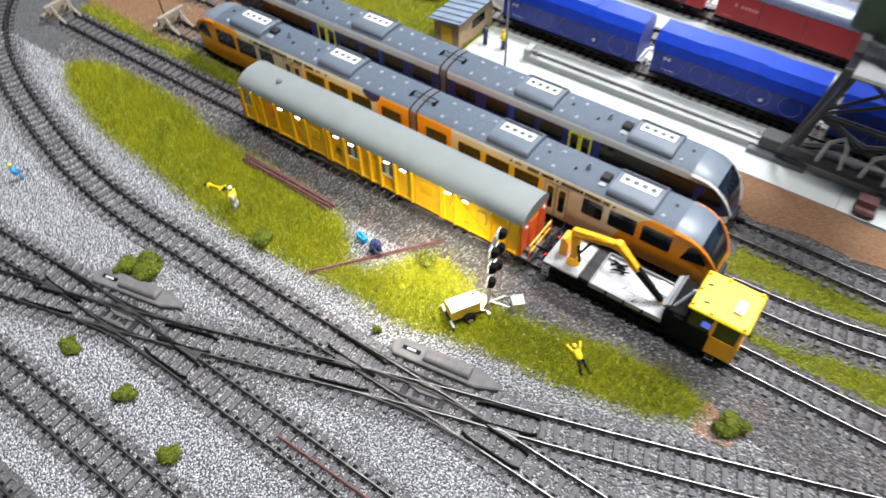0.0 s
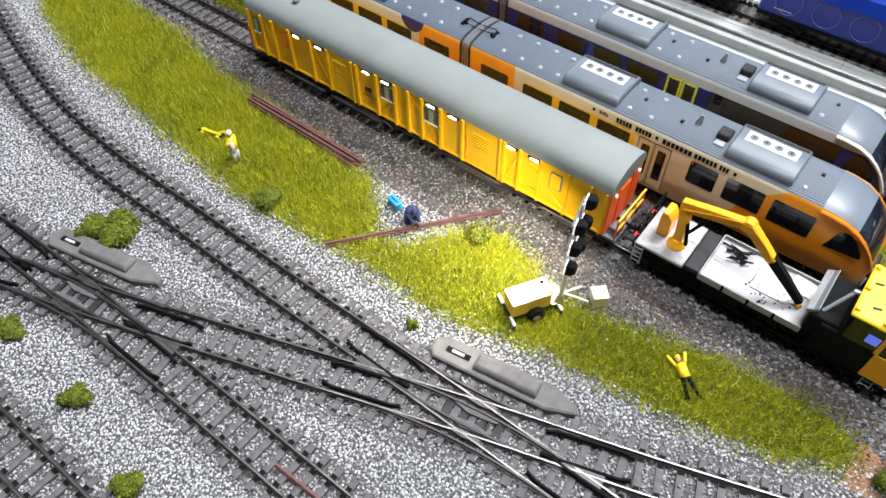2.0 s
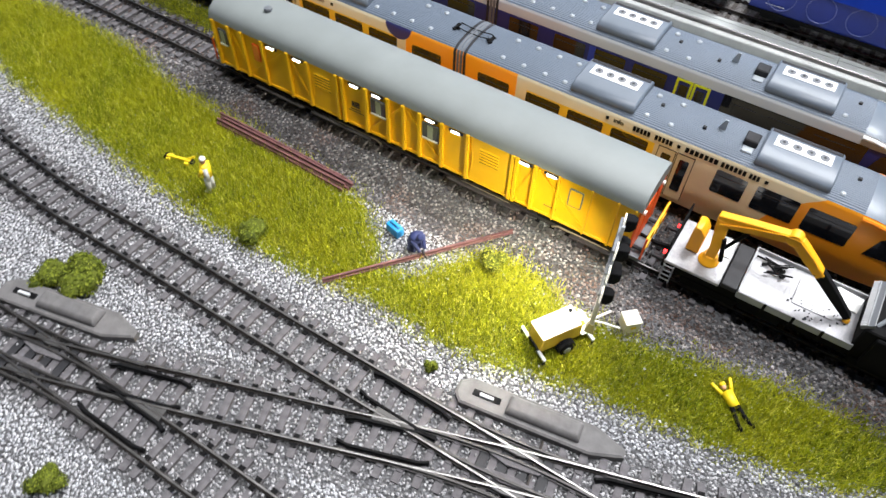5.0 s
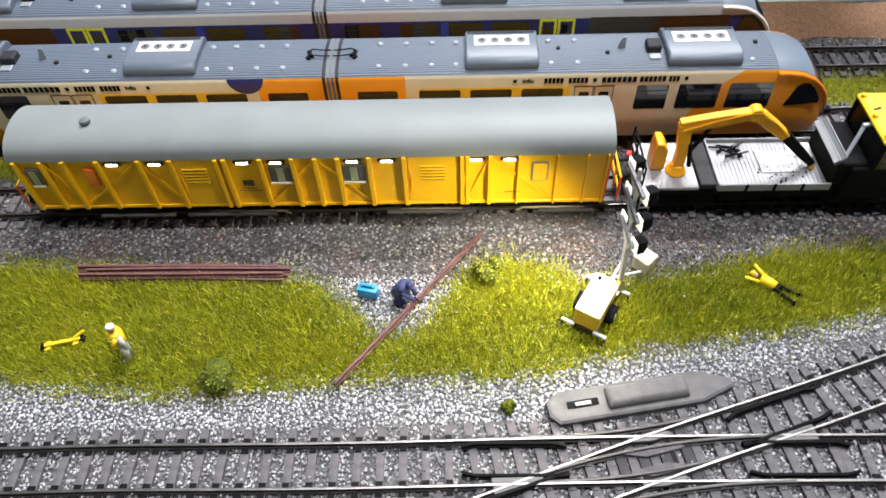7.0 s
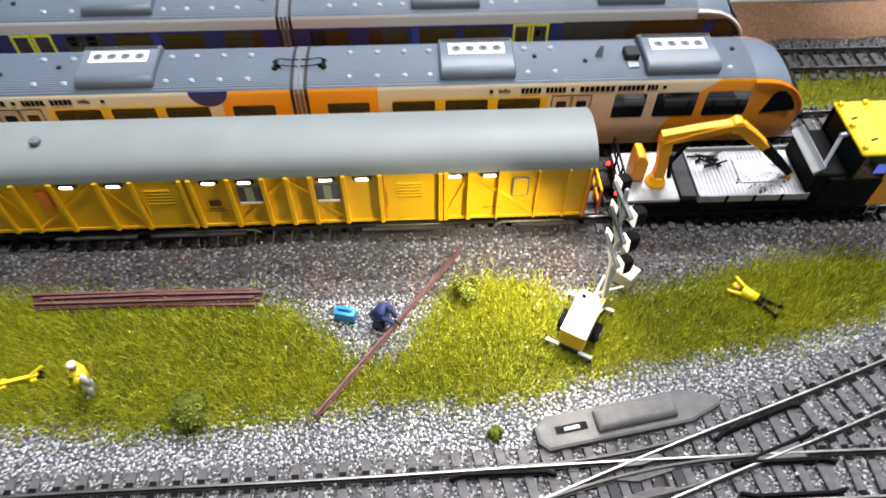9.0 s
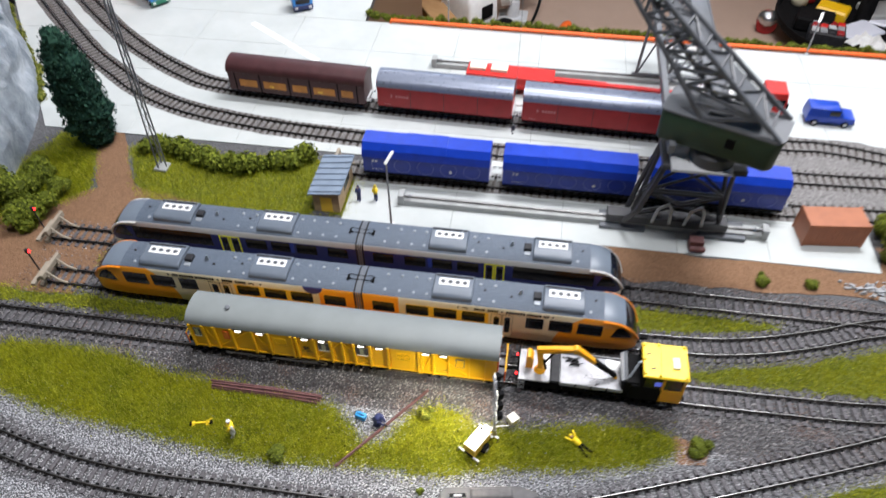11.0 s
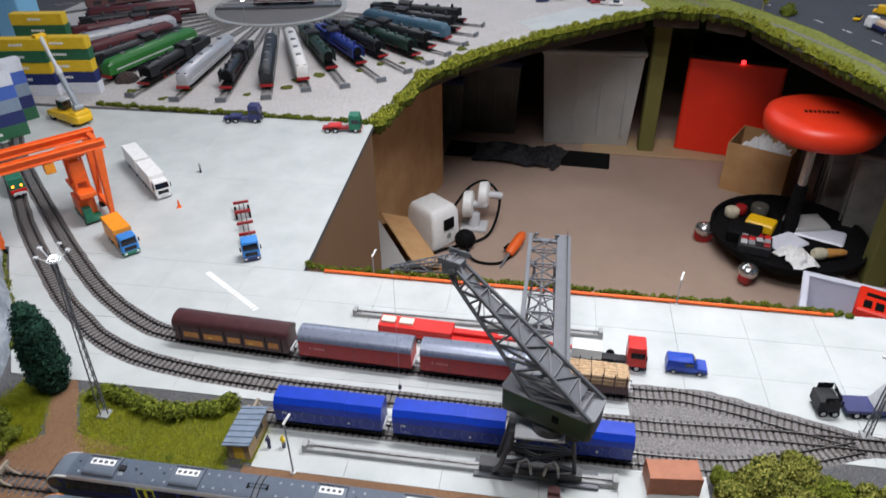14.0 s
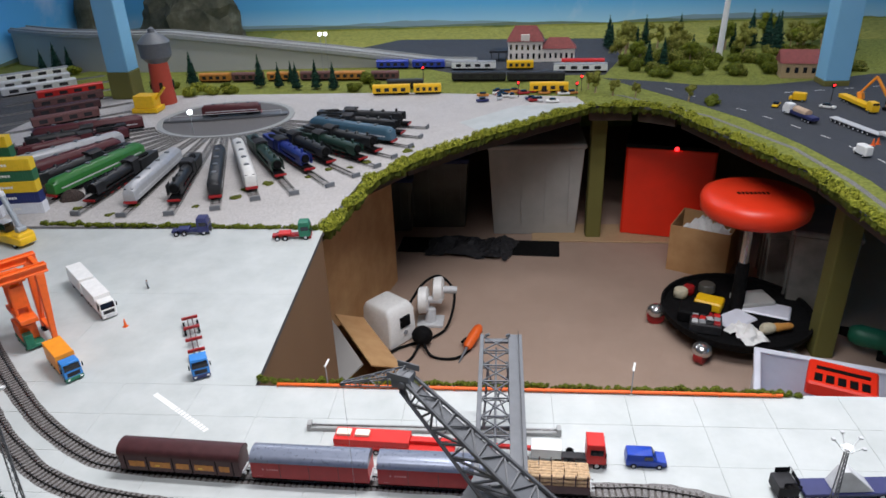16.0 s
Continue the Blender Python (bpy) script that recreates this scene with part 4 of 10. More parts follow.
    def arm(p, q, w, h0, h1):
        p, q = Vector(p), Vector(q)
        d = (q - p).normalized()
        s = Vector((-d.y, d.x, 0)).normalized()
        u = s.cross(d) * -1
        if u.z < 0:
            u = -u
        ring = lambda c, h: [c + s * w + u * h, c - s * w + u * h, c - s * w - u * h, c + s * w - u * h]
        return Geo().loft([ring(p, h0), ring(p + (q - p) * 0.5, (h0 + h1) / 2 * 1.1), ring(q, h1)])

    part("boom", arm((17, -3.2, 44.8), (46, -3.4, 51.5), 1.9, 3.0, 2.2), M_CRANE_Y, cr, "amber main boom", bevel=0.25)
    part("knuckle", Geo().rod((46, -5.8, 51.5), (46, -1.0, 51.5), 3.1, n=14).cbox(49, -3.6, 50, 7, 3.8, 4, ry=35), M_CRANE_Y, cr, bevel=0.2)
    part("outer_boom", arm((47.5, -3.6, 51), (61.5, -5, 40), 1.7, 2.6, 2.0), M_CRANE_Y, cr, bevel=0.25)
    part("outer_arm", arm((60, -4.8, 41.5), (79.5, -2.6, 22), 1.6, 2.3, 1.5), M_BLACK, cr, "black telescopic arm", bevel=0.2)
    part("ram", Geo().rod((24, -3.5, 30), (30, -3.2, 44), 0.9).rod((25, -5.5, 24), (22.6, -5.5, 37), 1.0), M_BLACK, cr)
    part("hydraulic_pipe", Geo().tube([(18, -5.6, 44), (30, -5.4, 48.6), (42, -5.6, 52.6), (48, -5.8, 53), (56, -6.2, 47), (62, -6.6, 41)], 0.35), M_CRANE_Y, cr)
    hook = part("hook", Geo().rod((79.5, -2.6, 22.5), (79.8, -2.7, 20.8), 0.6).lathe([(0.4, 19.6), (1.5, 20), (1.2, 21.4), (0.3, 22)], 79.8, -3.2, 8), M_CRANE_Y, cr)
    # cab end
    cab = part("cab", Geo().box(90, 129, -15.2, 15.2, 12, 30), M_BLACK, t, "black lower cab body", bevel=0.6)
    part("bonnet", Geo().box(84.5, 97, -13.8, 13.8, 17.5, 31.5), M_BLACK, t, bevel=0.6)
    rad = part("radiator", Geo().loft([[(82.5, y, 31.2), (86.6, y, 34.6), (87.2, y, 33.2), (83.4, y, 29.8)] for y in (-13, 13.4)]), M_GREY_DARK, t, "sloping dark grey radiator grille", bevel=0.2)
    for k in range(30):
        y = -12.6 + 0.875 * k
        part("grille_bar", Geo().loft([[(82.6, b, 31.3), (84.4, b, 32.8), (84.1, b, 33.3), (82.3, b, 31.8)] for b in (y - 0.22, y + 0.22)]), M_LIGHTGREY, rad)
    part("grille_rail", Geo().rod((84.6, -13, 33.1), (84.6, 13.4, 33.1), 0.25, n=6).rod((86.6, -13, 34.7), (86.6, 13.4, 34.7), 0.25, n=6), M_GREY, rad)
    part("exhaust", Geo().rod((88.5, -9, 31), (95, -1, 41.5), 0.9).rod((94.2, -1, 41.6), (97.6, -1, 42.2), 1.0), M_VENT, t)
    part("cab_side", Geo().box(113, 129.4, -15.5, -14.6, 13, 29).box(113, 129.4, 14.6, 15.5, 13, 29).box(128.6, 129.6, -14.6, 14.6, 13, 29), M_CRANE_Y, cab, "amber cab panels", bevel=0.2)
    for x, y in ((98, -14.6), (98, 14.6), (113, -14.8), (113, 14.8), (128, -14.6), (128, 14.6)):
        part("pillar", Geo().box(x - 0.9, x + 0.9, y - 0.8, y + 0.8, 29, 43.5), M_CRANE_Y if x > 100 else M_BLACK, cab)
    for y in (-14.7, 14.7):
        part("side_window", Geo().box(99, 112, y - 0.25, y + 0.25, 29.5, 42.8), M_WINDOW, cab)
        part("side_window", Geo().box(114, 127, y - 0.25, y + 0.25, 29.5, 42.8), M_WINDOW, cab)
    part("front_window", Geo().box(128.2, 128.8, -13.6, 13.6, 29.5, 42.8), M_WINDOW, cab)
    part("rear_window", Geo().box(97.6, 98.2, -13.6, 13.6, 30.5, 42.8), M_WINDOW, cab)
    part("lit_panel", Geo().box(106.5, 111.5, -15.3, -14.95, 33, 38), M_SCREEN, cab, "small lit blue display")
    rf = part("cab_roof", Geo().box(96.5, 130.5, -16, 16, 43.2, 45.4), M_CAB_Y, cab, "bright yellow cab roof", bevel=0.7)
    part("roof_panel", Geo().box(110, 129.6, -15.2, 15.2, 45.3, 45.75), M_CAB_Y, rf, "raised yellow roof panel", bevel=0.2)
    part("roof_hatch", Geo().cbox(121, -2, 46.6, 5, 10, 1.8), M_CREAM_WHITE, rf, bevel=0.3)
    for x, y in ((98, -13), (98, 0), (98, 13), (109, -14), (109, 14), (128, -14), (128, 14)):
        part("roof_lamp", Geo().cbox(x, y, 46.2, 2.0, 2.0, 1.8), M_CAB_Y, rf, bevel=0.3)
    part("roof_slot", Geo().cbox(101, 5, 45.5, 3.5, 1.2, 0.3, rz=20).cbox(104, -8, 45.5, 3.5, 1.2, 0.3, rz=20), M_DARK, rf)
    for s, x0 in ((-1, 3), (1, 127)):
        for y in (-9.8, 9.8):
            part("buffer", Geo().rod((x0, y, 14), (x0 + s * 5, y, 14), 1.1).rod((x0 + s * 5, y, 14), (x0 + s * 5.9, y, 14), 2.5, n=14), M_DARK, t)
        part("drawgear", Geo().rod((x0, 0, 13), (x0 + s * 8, 0, 11), 0.9), M_BLACK, t)
    # red marker lamps and the barrier at the coupling end
    bar = Geo()
    for z in (20, 25, 30):
        bar.rod((4, -13.5, z), (4, 13.5, z), 0.45, n=6)
    for y in (-13.5, -4.5, 4.5, 13.5):
        bar.rod((4, y, 19), (4, y, 30.5), 0.45, n=6)
    part("end_rail", bar, M_BLACK, t, "black end railing")
    for y in (-9, 9):
        part("marker_lamp", Geo().rod((3.2, y, 18.5), (1.8, y, 18.5), 0.9, n=10), M_RED_LAMP, t, "lit red tail lamp")
    for x in (7, 118):
        for side in (-1, 1):
            lad = Geo()
            y = side * 14.8
            for dx in (-2.2, 2.2):
                lad.rod((x + dx, y, 6), (x + dx, y, 17.5), 0.35, n=6)
            for z in (7.5, 10.5, 13.5, 16.5):
                lad.rod((x - 2.2, y, z), (x + 2.2, y, z), 0.35, n=6)
            part("ladder", lad, M_GREY, t)
    part("tool_box", Geo().box(40, 58, -13, -9, 9, 16).box(64, 80, 9, 13, 9, 16), M_BLACK, t, bevel=0.4)
    return t


maintenance_car(at_mm(136, -46.5))

# ---- slip points where two tracks cross ----
M_CAST = paint("frog_casting", (0.075, 0.073, 0.072), 0.5, 0.25, 0.4)
M_BLADE = paint("blackened_blade", (0.05, 0.047, 0.045), 0.45, 0.25, 0.5)
M_MOTOR = paint("weathered_motor_cover", (0.125, 0.12, 0.12), 0.75, 0.22, 0, 220)


def slip_points(cx, cy, a0, a1, motor_at):
    t = thing("slip_points", "double slip points with grey motor cover beside them", "railway points", kind="structure")
    mid = (a0 + a1) / 2
    half = radians(a1 - a0) / 2
    di = Vector((math.cos(radians(mid)), math.sin(radians(mid)), 0))
    c = Vector((cx, cy, 0))
    for k in range(-8, 9):
        s = k * 7.9
        width = 30 + 2 * abs(s) * math.tan(half)
        g = Geo().box(-1.6, 1.6, -width / 2, width / 2, -1.3, 0.74)
        for off in (-8.25, 8.25):
            for sg in (-1, 1):
                y = sg * s * math.tan(half) + off
                g.box(-1.0, 1.0, y - 2.4, y - 1.3, 0.74, 1.3).box(-1.0, 1.0, y + 1.3, y + 2.4, 0.74, 1.3)
        p = c + di * s
        part("sleeper", g, M_SLEEPER, t, at=at_mm(p.x, p.y, 0, mid), smooth=0)
    d0, d1 = Vector((math.cos(radians(a0)), math.sin(radians(a0)), 0)), Vector((math.cos(radians(a1)), math.sin(radians(a1)), 0))
    for da, db in ((d0, d1), (d1, d0)):
        a, b = c - da * 46, c + db * 46
        line = [a * (1 - u) ** 2 + c * 2 * u * (1 - u) + b * u * u for u in [i / 24 for i in range(25)]]
        for off in (-8.25, 8.25):
            part("slip_rail", rail_geo(line, off, z=0.03), M_BLADE, t)
    # castings at the crossings, check rails, plates in the middle
    s = 8.25 / math.sin(half)
    for sg in (-1, 1):
        p = c + di * s * sg
        part("frog", Geo().prism([(-9, -0.6), (9, -3.2), (9, 3.2), (-9, 0.6)], "z", 0.7, 2.9), M_CAST, t, "grey metal frog", at=at_mm(p.x, p.y, 0, mid + (0 if sg > 0 else 180)), bevel=0.3)
        w = c + Vector((-di.y, di.x, 0)) * sg * 8.25 / math.cos(half)
        part("knee", Geo().prism([(-8, -1.1), (0, -2.0), (8, -1.1), (8, 0.9), (0, 1.6), (-8, 0.9)], "z", 0.7, 2.8), M_CAST, t, at=at_mm(w.x, w.y, 0, mid + (0 if sg > 0 else 180)), bevel=0.3)
        part("centre_plate", Geo().prism([(-11, 0), (-3, -2.2), (10, -1.2), (11, 0), (3, 2.0), (-8, 1.2)], "z", 0.7, 2.3), M_SLEEPER, t, at=at_mm(*(c + Vector((-di.y, di.x, 0)) * sg * 3.6).xy, 0, mid), bevel=0.2)
        for da, off in ((d0, 1), (d1, -1)):
            q = c + da * sg * 50
            n = Vector((da.y, -da.x, 0))
            for e in (5.9, -5.9):
                line = [q + da * u + n * (0.9 if abs(u) > 15 else 0) * (-1 if e > 0 else 1) for u in (-17, -14, 14, 17)]
                part("check_rail", rail_geo(line, e, z=0.25), M_BLACK, t)
    for k in (-3, -1, 1, 3):
        p = c + di * k * 4
        part("slide_plate", Geo().box(-1.8, 1.8, -10, 10, 0.7, 1.15), M_DARK, t, at=at_mm(p.x, p.y, 0, mid))
    mx, my, mr = motor_at
    mo = part("motor_cover", Geo().loft([[(-36, -3, z), (-33, -6.6, z), (22, -6.6, z), (35, -2.5, z), (35, 1, z), (22, 6.2, z), (-31, 6.2, z), (-36, 3, z)] for z in (-1, 2.6)] + [[(-35, -2.5, 3.3), (-32.5, -5.8, 3.3), (21.5, -5.8, 3.3), (33.5, -2, 3.3), (33.5, 0.6, 3.3), (21.5, 5.5, 3.3), (-30.5, 5.5, 3.3), (-35, 2.5, 3.3)]]), M_MOTOR, t, "grey weathered point motor cover", at=at_mm(mx, my, 0, mr), smooth=30)
    part("motor_hump", Geo().loft([[(-14, -4.4, 3.2), (17, -4.4, 3.2), (17, 4.4, 3.2), (-14, 4.4, 3.2)], [(-13.8, -4.2, 5), (16.8, -4.2, 5), (16.8, 4.2, 5), (-13.8, 4.2, 5)], [(-12.6, -2.8, 6.6), (15.6, -2.8, 6.6), (15.6, 2.8, 6.6), (-12.6, 2.8, 6.6)]]), M_MOTOR, mo, bevel=1.1, segs=3)
    part("motor_slot", Geo().box(-29, -17, -1.7, 1.3, 3.2, 3.42), M_BLACK, mo)
    part("motor_lever", Geo().box(-26, -20, -1.2, 0.2, 3.3, 4.4), M_LIGHTGREY, mo, bevel=0.2)
    part("throw_rod", Geo().rod((4, -8, 1.6), (4, -34, 1.6), 0.5, n=6), M_RAIL_WEB, mo)
    return t


slip_points(129, -176, 0, 19, (128, -151, 9.5))
slip_points(-62, -243.5, 1, 18, (-70, -220.5, 13))

# ---- gravel, grass and shrubs ----
GX0, GY0, GW, GH = -450, -350, 1150, 560
near_rail = np.zeros((GW, GH), dtype=np.uint8)
for key, (_, line) in TRACKS.items():
    for p in line:
        i, j = int(p.x - GX0), int(p.y - GY0)
        if 0 <= i < GW and 0 <= j < GH:
            near_rail[max(0, i - 16):i + 17, max(0, j - 16):j + 17] |= 1
            near_rail[max(0, i - 9):i + 10, max(0, j - 9):j + 10] |= 2


def inside(poly, x, y):
    """Which of the points lie in the polygon."""
    hit = np.zeros(len(x), dtype=bool)
    for (ax, ay), (bx, by) in zip(poly, poly[1:] + poly[:1]):
        c = (ay > y) != (by > y)
        hit ^= c & (x < (bx - ax) * (y - ay) / (by - ay + 1e-9) + ax)
    return hit


STRIP = [(-330, -92), (-300, -112), (-234, -130), (-149, -138), (-56, -148), (5, -143), (33, -140), (81, -141), (136, -128), (192, -121), (240, -110), (263, -98), (262, -84), (238, -80), (200, -82), (180, -88), (140, -96),
         (112, -97), (96, -88), (78, -84), (64, -90), (58, -100), (44, -122), (28, -124), (14, -112), (0, -97), (-23, -93), (-107, -87), (-145, -86), (-194, -75), (-246, -72), (-303, -76)]
MEADOWS = [
    (STRIP, 4.6, 3.7),
    ([(-400, -30), (-135, -30), (-135, -16), (-262, -16), (-300, -20), (-400, -14)], 2.2, 3.2),
    ([(-262, 20), (-232, 20), (-240, 38), (-262, 38)], 2.2, 3.0),
    ([(-226, 82), (-95, 78), (-78, 108), (-84, 125), (-88, 196), (-120, 208), (-150, 200), (-190, 190), (-240, 204), (-296, 212), (-312, 190), (-272, 124)], 1.8, 3.2),
    ([(-322, 118), (-362, 208), (-400, 215), (-420, 150), (-380, 100), (-345, 95)], 1.8, 3.2),
    ([(-66, 118), (-50, 118), (-42, 168), (-58, 178)], 2.0, 3.0),
    ([(-440, -20), (-410, 40), (-330, 105), (-335, 150), (-370, 190), (-430, 130), (-520, 60)], 1.2, 3.4),
    ([(244, -24), (300, -18), (350, -6), (400, 8), (450, 26), (520, 34), (690, 35), (690, 0), (520, -15), (430, -24), (290, -30)], 2.2, 3.2),
    ([(236, 16), (238, 39), (300, 40), (366, 38), (330, 27), (290, 20)], 2.2, 3.0),
    ([(300, -146), (350, -122), (430, -92), (560, -36), (560, -150), (420, -158)], 1.6, 3.2),
    ([(470, 84), (690, 78), (690, 110), (500, 105)], 1.6, 3.0),
]
rng = np.random.default_rng(4)


def cloud_of(poly, density, ragged=4.5):
    xs, ys = [p[0] for p in poly], [p[1] for p in poly]
    x0, x1, y0, y1 = min(xs) - 6, max(xs) + 6, min(ys) - 6, max(ys) + 6
    n = int((x1 - x0) * (y1 - y0) * density)
    x, y = rng.uniform(x0, x1, n), rng.uniform(y0, y1, n)
    keep = inside(poly, x + rng.normal(0, ragged, n), y + rng.normal(0, ragged, n))
    return x[keep], y[keep]


def blade_material():
    m = Mat("static_grass")
    m.coord(True)
    col = m.ramp(m.island(), (0.0, (0.08, 0.12, 0.006)), (0.35, (0.25, 0.3, 0.008)), (0.8, (0.45, 0.46, 0.012)), (1.0, (0.74, 0.7, 0.13)))
    patch = m.ramp(m.noise(26, 4), (0.38, (0.0, 0.0, 0.0)), (0.66, (0.6, 0.6, 0.6)))
    col = m.mix(patch, col, (0.46, 0.45, 0.012))
    m.b.inputs["Transmission Weight"].default_value = 0.0
    return m.done(col, 0.75, spec=0.2)


M_GRASS = blade_material()
for poly, density, height in MEADOWS:
    ex = [(x, y) for x, y in poly]
    pts = []
    for (ax, ay), (bx, by) in zip(ex, ex[1:] + ex[:1]):
        n = max(1, int(math.hypot(bx - ax, by - ay) / 3))
        for i in range(n):
            x, y = ax + (bx - ax) * i / n, ay + (by - ay) * i / n
            k = noise.noise_vector(Vector((x * 0.11, y * 0.11, 3))) * 6.0
            pts.append((x + k.x, y + k.y))
    single("grass_mat", Geo().prism(pts, "z", -1.18, -0.75), M_TURF_SHADE, "mat of olive green turf, darkened for shade under the grass", "turf", kind="structure", smooth=0)
    x, y = cloud_of(poly, density)
    n = len(x)
    ang, lean, h = rng.uniform(0, 6.28, n), rng.normal(0, 1.3, (n, 2)), height * rng.choice([0.8, 1.0, 1.6], n, p=[0.5, 0.4, 0.1]) * rng.uniform(0.6, 1.15, n)
    w = rng.uniform(0.14, 0.26, n)
    base = np.stack([x, y, np.full(n, -0.5)], 1)
    side = np.stack([np.cos(ang) * w, np.sin(ang) * w, np.zeros(n)], 1)
    tip = base + np.stack([lean[:, 0], lean[:, 1], h], 1)
    verts = np.empty((n * 3, 3))
    verts[0::3], verts[1::3], verts[2::3] = base - side, base + side, tip
    soup("grass", verts, np.arange(n * 3).reshape(n, 3), M_GRASS, "short olive and yellow green static grass", "grass")


def grains(x0, x1, y0, y1, pitch, size, mat, label, zone=0):
    """zone: 0 all over, 1 clear of the tracks, 2 on the tracks."""
    gx, gy = np.meshgrid(np.arange(x0, x1, pitch), np.arange(y0, y1, pitch))
    x = gx.ravel() + rng.uniform(-pitch, pitch, gx.size) * 0.6
    y = gy.ravel() + rng.uniform(-pitch, pitch, gx.size) * 0.6
    keep = np.ones(len(x), dtype=bool)
    on = near_rail[np.clip((x - GX0).astype(int), 0, GW - 1), np.clip((y - GY0).astype(int), 0, GH - 1)]
    keep &= ~((on > 0) & (rng.random(len(x)) < 0.3))
    if zone:
        keep &= (on > 0) == (zone == 2)
    for poly, _, _ in MEADOWS[:1]:
        keep &= ~(inside(poly, x + rng.normal(0, 4.5, len(x)), y + rng.normal(0, 4.5, len(x))) & (rng.random(len(x)) < 0.97))
    for poly, _, _ in MEADOWS[1:]:
        keep &= ~inside(poly, x, y)
    x, y, on = x[keep], y[keep], on[keep]
    n = len(x)
    r = size * rng.uniform(0.6, 1.25, (n, 6))
    dirs = np.array([(1, 0, 0), (0, 1, 0), (-1, 0, 0), (0, -1, 0), (0, 0, 0.8), (0, 0, -0.6)], dtype=float)
    ang = rng.uniform(0, 6.28, n)
    ca, sa = np.cos(ang), np.sin(ang)
    v = dirs[None] * r[:, :, None]
    v += rng.normal(0, 0.12 * size, v.shape)
    vx, vy = v[:, :, 0] * ca[:, None] - v[:, :, 1] * sa[:, None], v[:, :, 0] * sa[:, None] + v[:, :, 1] * ca[:, None]
    z = np.where(on > 0, -0.75, -0.85) + rng.uniform(-0.25, 0.35, n)
    z += np.where((on > 0) & (rng.random(n) < 0.05), 1.6, 0.0)
    v = np.stack([vx + x[:, None], vy + y[:, None], v[:, :, 2] + z[:, None]], 2).reshape(-1, 3)
    tri = np.array([(0, 1, 4), (1, 2, 4), (2, 3, 4), (3, 0, 4), (1, 0, 5), (2, 1, 5), (3, 2, 5), (0, 3, 5)])
    f = (tri[None] + 6 * np.arange(n)[:, None, None]).reshape(-1, 3)
    soup("ballast_gravel", v, f, mat, label, "gravel")


grains(-430, 450, -340, -92, 1.26, 0.74, M_GRAIN, "loose light grey ballast chippings", 1)
grains(-430, 450, -340, -92, 1.26, 0.72, M_GRAIN_TRACK, "darker ballast chippings between the sleepers", 2)
grains(-360, 450, -96, -60, 1.5, 0.86, M_GRAIN_DIRTY_SHADE, "soiled grey brown ballast chippings, also darkened for the trains' shadow")
grains(-330, 560, -60, 75, 2.1, 0.95, M_GRAIN_DIRTY_SHADE, "soiled grey brown ballast chippings, also darkened for the trains' shadow")


def foliage(name, dark, mid, light):
    m = Mat(name)
    m.coord(True)
    col = m.ramp(m.island(), (0.0, dark), (0.5, mid), (1.0, light))
    return m.done(col, 0.85, spec=0.2)


M_LEAF = foliage("green_foam_leaf", (0.06, 0.08, 0.007), (0.13, 0.16, 0.014), (0.21, 0.24, 0.024))
# Darker leaf tone for inner lumps: shade inside the foliage, put into colour.
M_LEAF_SHADE = foliage("inner_leaf", (0.04, 0.052, 0.006), (0.07, 0.085, 0.009), (0.1, 0.12, 0.014))
M_LEAF_BRIGHT = foliage("yellow_green_leaf", (0.12, 0.14, 0.01), (0.28, 0.3, 0.025), (0.44, 0.44, 0.06))
M_LEAF_DARK = foliage("dark_conifer_leaf", (0.004, 0.018, 0.012), (0.012, 0.045, 0.03), (0.03, 0.08, 0.05))
M_LEAF_PALE = foliage("pale_olive_leaf", (0.09, 0.1, 0.014), (0.2, 0.205, 0.035), (0.32, 0.31, 0.07))


def leaf_cloud(blobs, count, leaf, solid=True):
    """Small leaves all over and inside a set of lumps (x, y, z, rx, ry, rz)."""
    vol = np.array([b[3] * b[4] + b[4] * b[5] + b[3] * b[5] for b in blobs])
    pick = rng.choice(len(blobs), count, p=vol / vol.sum())
    b = np.array(blobs)[pick]
    d = rng.normal(0, 1, (count, 3))
    d /= np.linalg.norm(d, axis=1)[:, None]
    rad = rng.uniform(0.72, 1.08, (count, 1))
    c = b[:, :3] + d * b[:, 3:] * rad
    e1 = np.cross(d, rng.normal(0, 1, (count, 3)))
    e1 /= np.linalg.norm(e1, axis=1)[:, None] + 1e-9
    e2 = np.cross(d, e1) + d * rng.normal(0, 0.5, (count, 1))
    s = leaf * rng.uniform(0.6, 1.3, (count, 1))
    v = np.empty((count * 4, 3))
    v[0::4], v[1::4], v[2::4], v[3::4] = c - e1 * s, c - e2 * s * 0.8, c + e1 * s, c + e2 * s * 0.8 + d * s * 0.5
    v[:, 2] = np.maximum(v[:, 2], -0.9)
    f = (np.array([(0, 1, 2), (0, 2, 3)])[None] + 4 * np.arange(count)[:, None, None]).reshape(-1, 3)
    return v, f


